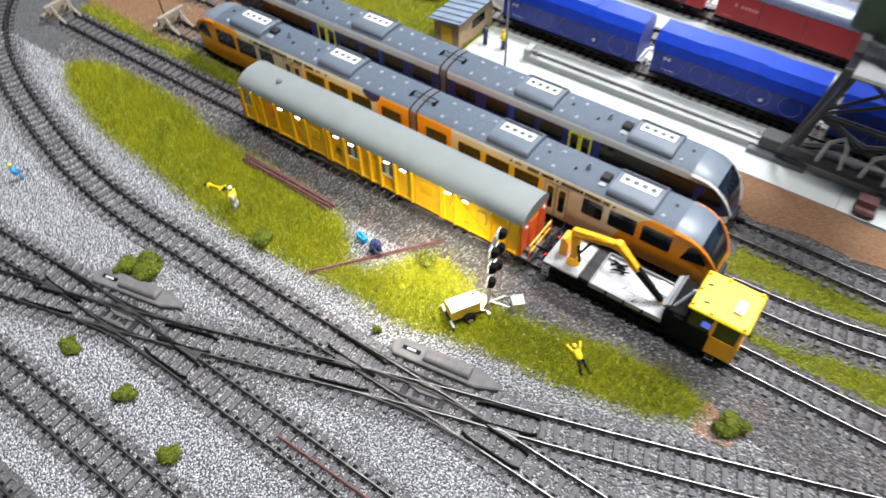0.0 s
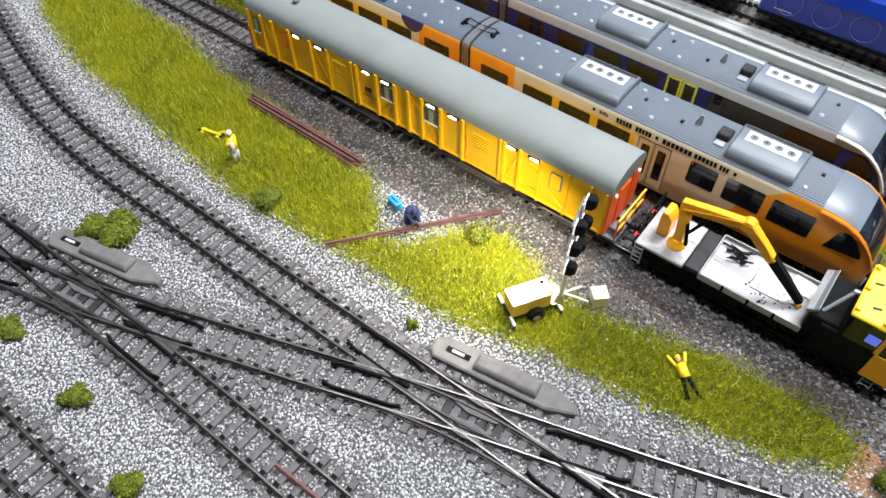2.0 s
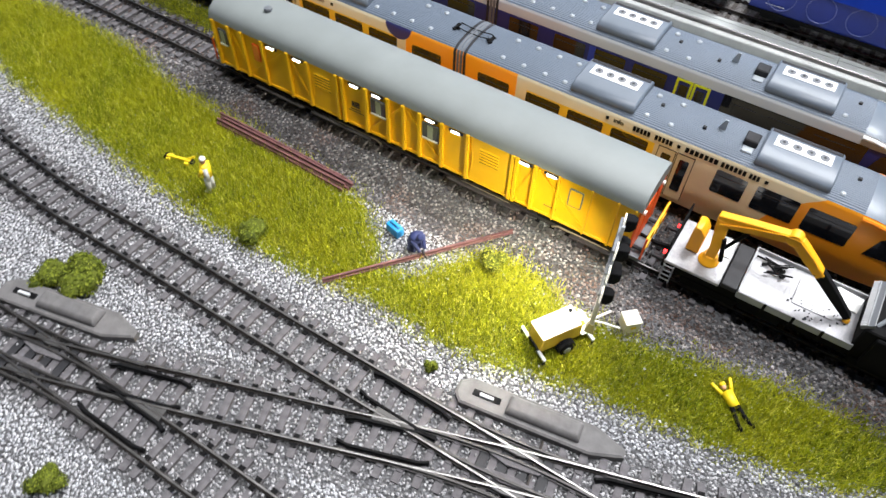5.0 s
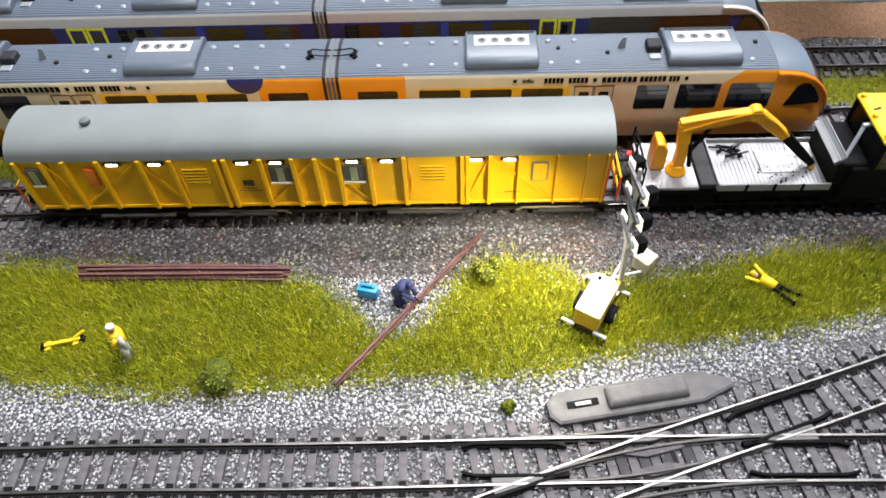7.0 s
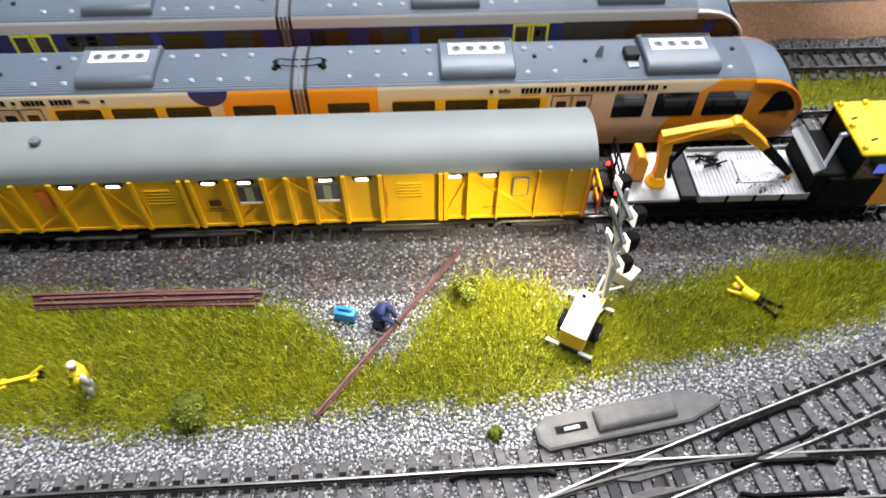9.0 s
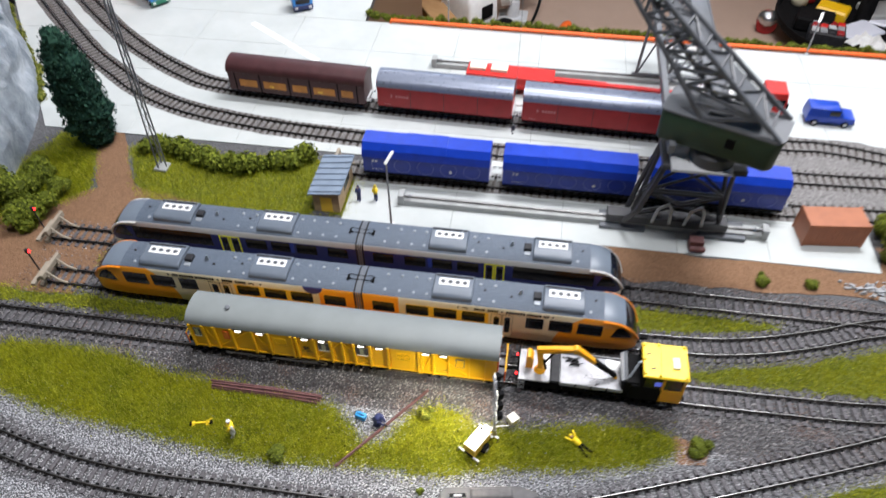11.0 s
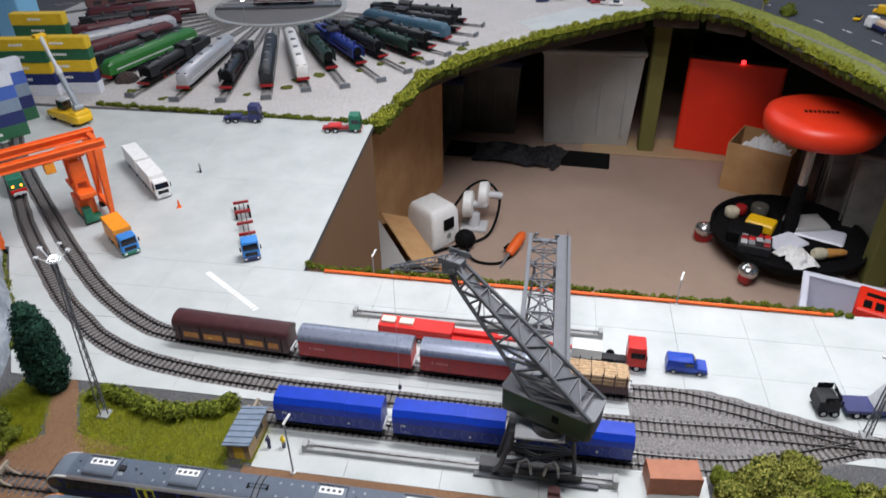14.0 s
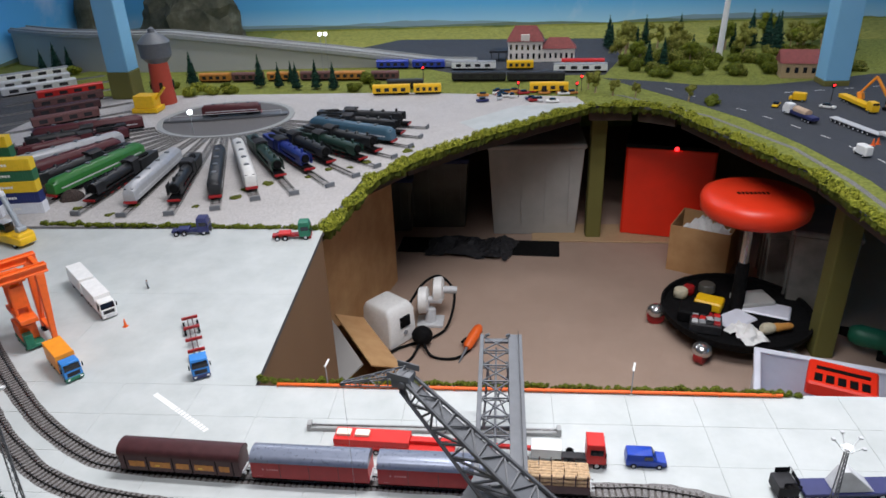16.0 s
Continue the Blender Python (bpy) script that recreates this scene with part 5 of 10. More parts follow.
def bush(x, y, r, h, mat, label, n=None, lumps=6, category="bush", name="bush", group=""):
    blobs = [(0, 0, h * 0.45, r * 0.7, r * 0.7, h * 0.5)]
    for _ in range(lumps):
        a, k = random.uniform(0, 6.28), random.uniform(0.3, 0.75)
        q = random.uniform(0.3, 0.5)
        blobs.append((r * k * math.cos(a), r * k * math.sin(a), h * random.uniform(0.25, 0.75), r * q, r * q, h * q * 0.8))
    n = n or int(500 * lumps / 6)
    v, f = leaf_cloud(blobs, int(n * 4.0), max(0.36, r * 0.055))
    me = bpy.data.meshes.new(name)
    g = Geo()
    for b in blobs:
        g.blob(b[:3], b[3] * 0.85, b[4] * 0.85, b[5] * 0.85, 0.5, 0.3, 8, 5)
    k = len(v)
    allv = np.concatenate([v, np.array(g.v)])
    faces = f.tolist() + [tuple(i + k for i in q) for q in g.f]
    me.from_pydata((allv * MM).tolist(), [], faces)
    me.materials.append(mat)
    me.materials.append(M_LEAF_SHADE)
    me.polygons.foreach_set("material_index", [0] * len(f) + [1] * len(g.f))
    ob = new(name, me)
    ob.matrix_basis = at_mm(x, y, -0.6)
    return tagged(ob, label, category, group)


for x, y, r, h in ((-78, -207, 14, 10), (-92, -212, 10, 9), (-34, -141, 9.5, 9.5), (78, -155, 2.8, 5), (38, -285, 8, 8), (-70, -274, 7.5, 7), (-14, -275, 7.5, 7), (281, -91, 10, 9)):
    bush(x, y, r, h, M_LEAF, "low clump of olive green foam foliage on the gravel", 420, 5, group="foam bushes")
bush(72, -95, 7, 9.5, M_LEAF_BRIGHT, "small bright yellow green tuft in the grass", 420, 6, group="foam bushes")
for x, y, r, h in ((353, 86, 9, 9), (396, 88, 8, 8), (-148, 110, 5, 4), (-60, 128, 4, 4)):
    bush(x, y, r, h, M_LEAF, "small clump of olive green foam foliage on bare ground", 320, 5, group="foam bushes")

# ---- loose things along the front ----
M_RUST = paint("rusty_rail_brown", (0.13, 0.052, 0.05), 0.65, 0.3, 0.0, 200)


def loose_rail(pts, z, name="loose_rail", parent=None, label="", mat=None):
    line = [Vector((*p, 0)) for p in pts]
    g = rail_geo(line, 0, z=z)
    if parent:
        return part(name, g, mat or M_RUST, parent)
    return single(name, g, mat or M_RUST, label, "rail")


loose_rail([(12, -146), (40, -110), (70, -71)], 0.6, label="single rusty red brown rail lying across the grass")
loose_rail([(77, -242), (110, -241), (150, -240)], -0.2, label="rusty red brown rail lying between the running rails")
stack = thing("rail_stack", "stack of rusty red brown rails beside the track", "rail stack")
for i, (dx, dy, dz) in enumerate(((0, -3.2, 0), (2, -1, 0), (-1, 1.2, 0), (1, 3.4, 0), (0, -2, 2.2), (3, 0.4, 2.2), (-2, 2.4, 2.2))):
    loose_rail([(-105 + dx, -91 + dy), (-60, -91 + dy + random.uniform(-0.4, 0.4)), (-16 + dx, -92 + dy + random.uniform(-0.8, 0.8))], -0.6 + dz, "rail", stack)

M_SKIN = paint("painted_skin", (0.6, 0.34, 0.22), 0.6, 0.05)
M_NAVY = paint("navy_paint", (0.02, 0.03, 0.11), 0.6, 0.15)
M_HIVIS = paint("high_vis_yellow", (0.85, 0.62, 0.01), 0.55, 0.06)
M_SKYBLUE = paint("sky_blue_plastic", (0.02, 0.28, 0.62), 0.4, 0.08)


def figurine(segments, at, label):
    """One plain little mesh: rods and lumps, each with its paint."""
    me = bpy.data.meshes.new("figurine")
    g, mats, idx = Geo(), [], []
    for mat, kind, *a in segments:
        k = len(g.f)
        if mat not in mats:
            mats.append(mat)
        if kind == "rod":
            g.rod(*a, n=7)
        else:
            g.blob(*a)
        idx += [mats.index(mat)] * (len(g.f) - k)
    me.from_pydata([(a * MM, b * MM, c * MM) for a, b, c in g.v], [], g.f)
    for m in mats:
        me.materials.append(m)
    me.polygons.foreach_set("material_index", idx)
    me.polygons.foreach_set("use_smooth", [True] * len(me.polygons))
    ob = new("figurine", me)
    ob.matrix_basis = at
    return tagged(ob, label, "figurine", "little painted figurines")


def standing(top, legs, cap):
    s = [(legs, "rod", (0, -1.3, 0), (0, -1.1, 9.5), 1.0, 1.3), (legs, "rod", (0.6, 1.3, 0), (0, 1.1, 9.5), 1.0, 1.3), (legs, "blob", (0.8, -1.3, 0.5), 1.7, 0.9, 0.7), (legs, "blob", (1.4, 1.3, 0.5), 1.7, 0.9, 0.7)]
    s += [(top, "rod", (0, 0, 9), (0, 0, 15.5), 2.0, 2.4), (top, "blob", (0, 0, 15.3), 2.0, 2.6, 1.0), (top, "rod", (0, -2.5, 15), (1.2, -3.0, 9.5), 0.85, 0.7), (top, "rod", (0, 2.5, 15), (2.4, 2.6, 10.5), 0.85, 0.7)]
    s += [(M_SKIN, "blob", (0.2, 0, 17.8), 1.3, 1.2, 1.6), (cap, "blob", (0.1, 0, 18.9), 1.5, 1.4, 0.9)]
    return s


figurine(standing(M_HIVIS, M_LIGHTGREY, M_WHITE) + [(M_LIGHTGREY, "rod", (-0.5, 1.5, 15), (-1.2, 2.0, 8), 1.2, 0.9), (M_HIVIS, "rod", (1.2, -3, 9.5), (4.5, -3, 8.5), 0.5, 0.4)], at_mm(-72, -131.5, -0.4, 200) @ Matrix.Scale(1.18, 4), "standing painted figurine in yellow and grey on the grass")
figurine(standing(M_NAVY, M_NAVY, M_NAVY), at_mm(-38, 143, 0.2, 260), "standing dark blue painted figurine on the yard")
figurine(standing(M_HIVIS, M_NAVY, M_HIVIS), at_mm(-21, 146, 0.2, 250), "standing yellow painted figurine on the yard")
figurine(standing(M_GREY, M_DARK, M_DARK), at_mm(-437, 810, 0.2, 20), "standing grey painted figurine on the yard")
figurine([(M_NAVY, "rod", (0, -1.6, 1), (3.2, -1.8, 3.2), 1.1, 1.2), (M_NAVY, "rod", (0, 1.6, 1), (3.2, 1.8, 3.2), 1.1, 1.2), (M_NAVY, "rod", (3.2, -1.8, 3.2), (0.4, -1.4, 4.5), 1.2, 1.3), (M_NAVY, "rod", (3.2, 1.8, 3.2), (0.4, 1.4, 4.5), 1.2, 1.3),
          (M_NAVY, "rod", (0.2, 0, 4), (2.8, 0, 8.8), 2.3, 2.5), (M_NAVY, "blob", (2.6, 0, 9), 2.2, 2.8, 1.4), (M_NAVY, "rod", (3, -2.4, 8.4), (6.2, -1.2, 4.6), 0.85, 0.7), (M_NAVY, "rod", (3, 2.4, 8.4), (6.2, 1.0, 4.6), 0.85, 0.7), (M_NAVY, "blob", (4.8, 0, 10.2), 1.4, 1.3, 1.5), (M_DARK, "rod", (6, 0, 4.6), (8, 0, 2.6), 0.5, 0.3)],
         pose(0.034, -0.105, -0.0005, 0, 0, -20) @ Matrix.Scale(1.32, 4), "crouching navy blue welder figurine beside the rail")
figurine([(M_HIVIS, "rod", (0, 0, 1.8), (6.5, 0, 2), 2.1, 2.5), (M_SKIN, "blob", (9.2, 0, 2.2), 1.5, 1.2, 1.3), (M_HIVIS, "blob", (10, 0, 2.5), 1.2, 1.4, 1.4), (M_HIVIS, "rod", (6.3, -2.2, 2), (11.5, -4.2, 3), 0.85, 0.7), (M_HIVIS, "rod", (6.3, 2.2, 2), (11.5, 4.4, 3), 0.85, 0.7),
          (M_BLACK, "rod", (0.4, -1.2, 1.6), (-9, -2.2, 1), 1.1, 0.8), (M_BLACK, "rod", (0.4, 1.2, 1.6), (-8.6, 3.0, 1.4), 1.1, 0.8), (M_BLACK, "blob", (-9.4, -2.4, 1.3), 1.0, 0.9, 1.4), (M_BLACK, "blob", (-9.2, 3.2, 1.6), 1.0, 0.9, 1.4)],
         pose(0.192, -0.1015, -0.0002, 0, 0, 140) @ Matrix.Scale(1.02, 4), "figurine in a yellow jacket lying on the grass")
figurine([(M_LIGHTGREY, "rod", (0, -1, 0), (1.5, -1, 6), 0.9, 1.1), (M_SKYBLUE, "rod", (2, 1.2, 0), (1.0, 1, 6), 0.9, 1.1), (M_SKYBLUE, "rod", (1.2, 0, 6), (-1, 0, 12), 1.8, 2.1), (M_SKIN, "blob", (-0.6, 0, 14.3), 1.3, 1.2, 1.5), (M_HIVIS, "blob", (-0.8, 0, 15.4), 1.6, 1.4, 0.9), (M_SKYBLUE, "rod", (-0.6, -2, 11.5), (4.2, -1.5, 9), 0.8, 0.6), (M_SKYBLUE, "rod", (-0.6, 2, 11.5), (4.2, 0.4, 9), 0.8, 0.6), (M_DARK, "rod", (3.4, -0.6, 8), (11, -0.6, 12.5), 0.4, 0.3), (M_DARK, "rod", (11, -0.6, 12.5), (15, 0.5, 9.5), 0.3, 0.3)],
         at_mm(-232, -205, -0.6, 30), "stooping painted figurine in blue with a long tool")

tb = thing("toolbox", "bright blue plastic gas bottle box beside the welder", "toolbox", at_mm(21.5, -102, -0.7, -14))
part("case", Geo().box(-4.4, 4.4, -2.3, 2.3, 0, 5.6), M_SKYBLUE, tb, bevel=1.1, segs=2)
part("lid_recess", Geo().box(-3.2, 3.2, -0.6, 0.6, 5.5, 5.8), M_NAVY, tb)
part("handle", Geo().tube([(-2.6, 0, 5.4), (-2, 0, 6.6), (2, 0, 6.6), (2.6, 0, 5.4)], 0.4), M_SKYBLUE, tb)

gauge = thing("track_gauge_tool", "small yellow track gauge tool on the grass", "track tool", at_mm(-101, -126, 0.2, 14))
part("bar", Geo().box(-7, 7, -0.8, 0.8, 1.6, 2.8), M_HIVIS, gauge, bevel=0.2)
part("arm", Geo().rod((4, 0, 2.4), (9, 1.8, 4.4), 0.6), M_HIVIS, gauge)
for x in (-6, 5):
    part("foot", Geo().box(x - 1.2, x + 1.2, -2.2, 2.2, 0, 1.8), M_HIVIS, gauge, bevel=0.2)
for x in (-7.5, 7.5):
    part("wheel", Geo().rod((x, -1.4, 1.2), (x, 1.4, 1.2), 1.4, n=12), M_BLACK, gauge)

crate = thing("crate", "pale cream electrical crate with a lid on the gravel", "crate", at_mm(139.5, -88.5, -0.6, 44) @ Matrix.Scale(0.8, 4))
part("box", Geo().box(-4.4, 4.4, -4.4, 4.4, 0, 8.2), M_CREAM_WHITE, crate, bevel=0.3)
part("lid", Geo().box(-4.8, 4.8, -4.8, 4.8, 8.2, 9.6), M_CREAM_WHITE, crate, bevel=0.4)
part("lid_handle", Geo().box(-2.4, 2.4, -0.5, 0.5, 9.5, 10.1), M_LIGHTGREY, crate)
part("sticker", Geo().box(-1.4, 1.6, -4.6, -4.35, 4.2, 6.2), M_HIVIS, crate)

# ---- floodlight trailer ----
M_OLIVE_DULL = paint("dull_olive_paint", (0.16, 0.15, 0.05), 0.6, 0.15)
M_BEIGE = paint("sun_bleached_yellow", (0.86, 0.56, 0.05), 0.45, 0.06)
fl = thing("floodlight_trailer", "yellow floodlight trailer with a cream hood and tall lamp mast", "trailer", at_mm(115.5, -112.5, -0.6, 59))
body = part("body", Geo().box(-11.5, 8.5, -5.2, 5.2, 5, 14.2), M_BEIGE, fl, bevel=0.4)
part("hood", Geo().box(-11.6, 8.6, -5.3, 5.3, 14.1, 14.9), M_CREAM_WHITE, body, "pale cream hood", bevel=0.3)
part("filler_cap", Geo().lathe([(0.9, 14.8), (0.9, 15.5), (0.5, 15.7)], 6.5, 2.6, 10), M_BLACK, body)
part("grip", Geo().cbox(8.2, -4.6, 14.6, 1.6, 1.8, 1.3), M_HIVIS, body, bevel=0.2)
part("chassis", Geo().box(-12, 14, -4.6, 4.6, 3.6, 5.0), M_DARK, fl)
for s in (-1, 1):
    w = part("wheel", Geo().rod((0, s * 5.6, 3.4), (0, s * 8.4, 3.4), 3.4, n=20), M_BLACK, fl)
    part("rim", Geo().rod((0, s * 8.3, 3.4), (0, s * 8.7, 3.4), 1.8, n=16), M_GREY, w)
    part("mudguard", Geo().prism([(4.5 * math.cos(a), 3.8 + 4.4 * math.sin(a)) for a in [math.pi * i / 10 for i in range(11)]] + [(4.0 * math.cos(a), 3.8 + 3.9 * math.sin(a)) for a in [math.pi * (10 - i) / 10 for i in range(11)]], "y", s * 5.4, s * 8.2), M_BLACK, fl, "black mudguard")
    for x in (-12, 12.5):
        leg = part("outrigger", Geo().box(x - 0.7, x + 0.7, min(s * 4, s * 9.6), max(s * 4, s * 9.6), 4.2, 5.4), M_LIGHTGREY, fl, bevel=0.15)
        part("jack", Geo().rod((x, s * 9.2, 4.6), (x, s * 9.2, 0.4), 0.5).lathe([(1.2, 0), (1.2, 0.5), (0.5, 0.7)], x, s * 9.2, 10), M_DARK, leg)
part("drawbar", Geo().tube([(14, 0, 4.4), (22, 0, 4), (28, 0, 4.2)], 0.6), M_LIGHTGREY, fl)
part("deck", Geo().box(9, 16, -5.6, 5.6, 5.0, 5.8), M_WHITE, fl, "white rear deck", bevel=0.2)
MAST = at_mm(13.0, -5.0, 0, -46, -7)
mast = part("mast", Geo().box(-1.0, 1.0, -1.0, 1.0, 5.4, 36).box(-0.65, 0.65, -0.65, 0.65, 36, 67), M_SILVER, fl, "grey telescopic mast", at=MAST, bevel=0.2)
part("mast_foot", Geo().loft([[(a * 2.2, b * 2.2, 5.6) for a, b in ((-1, -1), (1, -1), (1, 1), (-1, 1))], [(a * 1.2, b * 1.2, 10) for a, b in ((-1, -1), (1, -1), (1, 1), (-1, 1))]]), M_OLIVE_DULL, mast)
M_FLOOD = emitter("lit_floodlight", (1.0, 0.95, 0.8), 0.7)
for i, (z, reach, tilt) in enumerate(((37, 5.6, 22), (50, 6.0, 26), (62, 6.4, 18))):
    part("cross_bar", Geo().cbox(-0.9, 0, z, 1.4, 2 * reach + 3, 1.9, rx=tilt), M_GREY_DARK, mast, "grey cross bar", bevel=0.15)
    part("stay", Geo().rod((0, 0, z - 10), (-0.5, reach * 0.7, z - 0.5), 0.45, n=6), M_LIGHTGREY, mast)
    part("stay", Geo().rod((0, 0, z - 10), (-0.5, -reach * 0.7, z - 0.5), 0.45, n=6), M_LIGHTGREY, mast)
    for s in (-1, 1):
        y, zc = s * reach, z + s * reach * math.tan(radians(tilt))
        h = part("flood_housing", Geo().loft([[(0.2, y + b, zc + c) for b, c in ((-2.5, -3.4), (2.5, -3.4), (2.5, 2.6), (-2.5, 2.6))], [(3.2, y + b, zc + c) for b, c in ((-2.3, -3.0), (2.3, -3.0), (2.3, 2.8), (-2.3, 2.8))], [(4.8, y + b, zc + c) for b, c in ((-1.4, -1.6), (1.4, -1.6), (1.4, 2.2), (-1.4, 2.2))]]), M_BLACK, mast, "black floodlight housing", bevel=0.3)
        part("flood_lens", Geo().box(-0.3, 0.3, y - 2.3, y + 2.3, zc - 3.2, zc + 2.4), M_FLOOD, h, "lit white lens")
part("power_cable", Geo().tube([(16, 1, 4.4), (22, -4, 4.2), (27, -9, 3.8)], 0.45), M_WHITE, fl, "thin white cable")

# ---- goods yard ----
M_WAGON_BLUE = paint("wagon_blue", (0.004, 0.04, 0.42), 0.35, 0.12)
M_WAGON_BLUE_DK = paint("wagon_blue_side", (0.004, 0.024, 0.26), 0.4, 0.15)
M_RED_DEEP = paint("wagon_dark_red", (0.33, 0.012, 0.014), 0.4, 0.12)
M_SLATE = paint("wagon_slate_roof", (0.2, 0.225, 0.29), 0.3, 0.08, 0.25)
M_RED_FADED = paint("faded_lettering", (0.5, 0.2, 0.19), 0.5, 0.1)
M_MAROON = paint("wagon_maroon", (0.055, 0.016, 0.018), 0.45, 0.2)
M_BUFF = paint("orange_buff", (0.5, 0.2, 0.03), 0.5, 0.2)
M_CRANE = paint("crane_grey", (0.135, 0.142, 0.153), 0.5, 0.1)
M_CRANE_MID = paint("crane_lattice_grey", (0.09, 0.094, 0.102), 0.5, 0.12)
M_CRANE_DK = paint("crane_dark_grey", (0.05, 0.05, 0.054), 0.5, 0.15)
M_GREEN_HOUSE = paint("crane_green", (0.022, 0.05, 0.024), 0.5, 0.12)


def running_gear(t, half, r=4.6):
    part("frame", Geo().box(-half + 2, half - 2, -10, 10, 8, 12), M_BLACK, t)
    for x in (-half * 0.68, half * 0.68):
        bogie(t, x, base=16, r=r)
    for s in (-1, 1):
        for y in (-9.8, 9.8):
            part("buffer", Geo().rod((s * half, y, 14), (s * (half + 4.5), y, 14), 1.0).rod((s * (half + 4.5), y, 14), (s * (half + 5.3), y, 14), 2.4, n=12), M_LIGHTGREY, t)
        part("end_frame", Geo().box(min(s * half, s * (half + 2)), max(s * half, s * (half + 2)), -9, 9, 11, 16), M_LIGHTGREY, t, bevel=0.3)
        part("drawgear", Geo().rod((s * half, 0, 12), (s * (half + 6), 0, 11), 0.9), M_LIGHTGREY, t)


def coil_wagon(at):
    t = thing("coil_wagon", "blue model covered coil wagon with ringed sides", "model wagon", at, "blue covered wagons")
    half = 65.5
    sec = lambda k: [(-15.4 * k, 13), (-16.2 * k, 34 * 1.0), (-14.5 * k, 41), (-9.5 * k, 47.5 * 1), (9.5 * k, 47.5), (14.5 * k, 41), (16.2 * k, 34), (15.4 * k, 13)]
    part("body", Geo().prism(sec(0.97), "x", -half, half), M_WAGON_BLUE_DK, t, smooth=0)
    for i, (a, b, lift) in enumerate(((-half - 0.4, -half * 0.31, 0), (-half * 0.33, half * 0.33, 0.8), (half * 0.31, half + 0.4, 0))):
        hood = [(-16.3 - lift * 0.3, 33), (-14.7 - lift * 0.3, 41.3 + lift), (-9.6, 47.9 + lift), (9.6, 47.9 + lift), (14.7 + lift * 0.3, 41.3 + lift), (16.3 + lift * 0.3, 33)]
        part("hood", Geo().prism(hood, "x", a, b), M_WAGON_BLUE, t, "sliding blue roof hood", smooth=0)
    for side in (-1, 1):
        for k in range(5):
            cx = -48 + 24 * k
            ring = [(cx + 8.5 * math.cos(2 * math.pi * i / 28), side * 15.65, 24.5 + 8.5 * math.sin(2 * math.pi * i / 28)) for i in range(29)]
            part("ring", Geo().tube(ring, 0.3, 5), M_BLUE_PALE, t)
        part("white_spot", Geo().rod((26, side * 15.6, 22), (26, side * 15.9, 22), 1.6, n=12), M_LIGHTGREY, t)
        g = Geo()
        bars(g, -56, -49, side * 15.7, 27, 29.5, 2)
        bars(g, -56, -44, side * 15.7, 18, 18.6, 7)
        part("lettering", g, M_LIGHTGREY, t, "small pale bars of lettering")
        part("side_sill", Geo().box(-half, half, side * 15.2 - 0.6, side * 15.2 + 0.6, 11, 13.4), M_BLACK, t)
    running_gear(t, half)
    return t


M_BLUE_PALE = paint("ring_blue_grey", (0.1, 0.13, 0.42), 0.4, 0.1)
first = coil_wagon(at_mm(26.5, 189))
copy_thing(first, at_mm(171.5, 188.5))
copy_thing(first, at_mm(316, 188))


def red_wagon(at):
    t = thing("sliding_wall_wagon", "dark red model sliding wall wagon with slate grey roof", "model wagon", at, "red covered wagons")
    half = 77.5
    part("body", Geo().box(-half, half, -16, 16, 11, 38), M_RED_DEEP, t, bevel=0.5)
    arc = [(-16.4 * math.cos(math.pi * i / 14), 37.5 + 11.5 * math.sin(math.pi * i / 14) ** 0.8) for i in range(15)]
    part("roof", Geo().prism(arc + [(15.8, 37), (-15.8, 37)], "x", -half - 0.6, half + 0.6), M_SLATE, t, "curved slate grey roof")
    for side in (-1, 1):
        for x in (-half * 0.5, 0, half * 0.5):
            part("door_line", Geo().box(x - 0.35, x + 0.35, side * 16.0 - 0.25, side * 16.0 + 0.25, 12, 37), M_MAROON, t)
        part("sill", Geo().box(-half, half, side * 16 - 0.6, side * 16 + 0.6, 10.2, 12.2), M_BLACK, t)
        g = Geo()
        bars(g, -62, -59, side * 16.06, 25, 28.4, 1)
        bars(g, -56, -40, side * 16.06, 25.2, 28, 5)
        bars(g, -70, -62, side * 16.1, 15, 15.8, 6)
        part("lettering", g, M_RED_FADED, t, "faded pale bars of lettering")
    for s in (-1, 1):
        part("end_wall", Geo().box(s * half - 0.5, s * half + 0.5, -15, 15, 12, 44), M_RED, t, bevel=0.4)
    running_gear(t, half)
    return t


YROT = -1.9
rw = red_wagon(at_mm(28.5, 305, 0, YROT))
copy_thing(rw, at_mm(196, 299.5, 0, YROT))
bw = thing("heated_van", "dark maroon model van with orange buff patches", "model wagon", at_mm(-148, 312, 0, YROT - 1.2))
part("body", Geo().box(-84, 84, -15.6, 15.6, 11, 36), M_MAROON, bw, bevel=0.5)
part("roof", Geo().prism([(-16.2 * math.cos(math.pi * i / 14), 35.5 + 13 * math.sin(math.pi * i / 14) ** 0.8) for i in range(15)] + [(15.6, 35), (-15.6, 35)], "x", -84.8, 84.8), M_MAROON, bw, "curved dark maroon roof")
for side in (-1, 1):
    for a, b in ((-70, -48), (-40, -12), (-4, 14), (22, 48), (56, 70)):
        part("buff_panel", Geo().box(a, b, side * 15.7 - 0.25, side * 15.7 + 0.25, 18, 27), M_BUFF, bw, "orange buff panel")
    for x in (-75, -44, -8, 18, 52, 75):
        part("post", Geo().box(x - 0.6, x + 0.6, side * 15.8 - 0.4, side * 15.8 + 0.4, 11, 36), M_BLACK, bw)
    for x in (-30, 30):
        part("spot", Geo().box(x - 3, x + 3, side * 15.9 - 0.2, side * 15.9 + 0.2, 20, 22), M_BEIGE, bw)
running_gear(bw, 84)

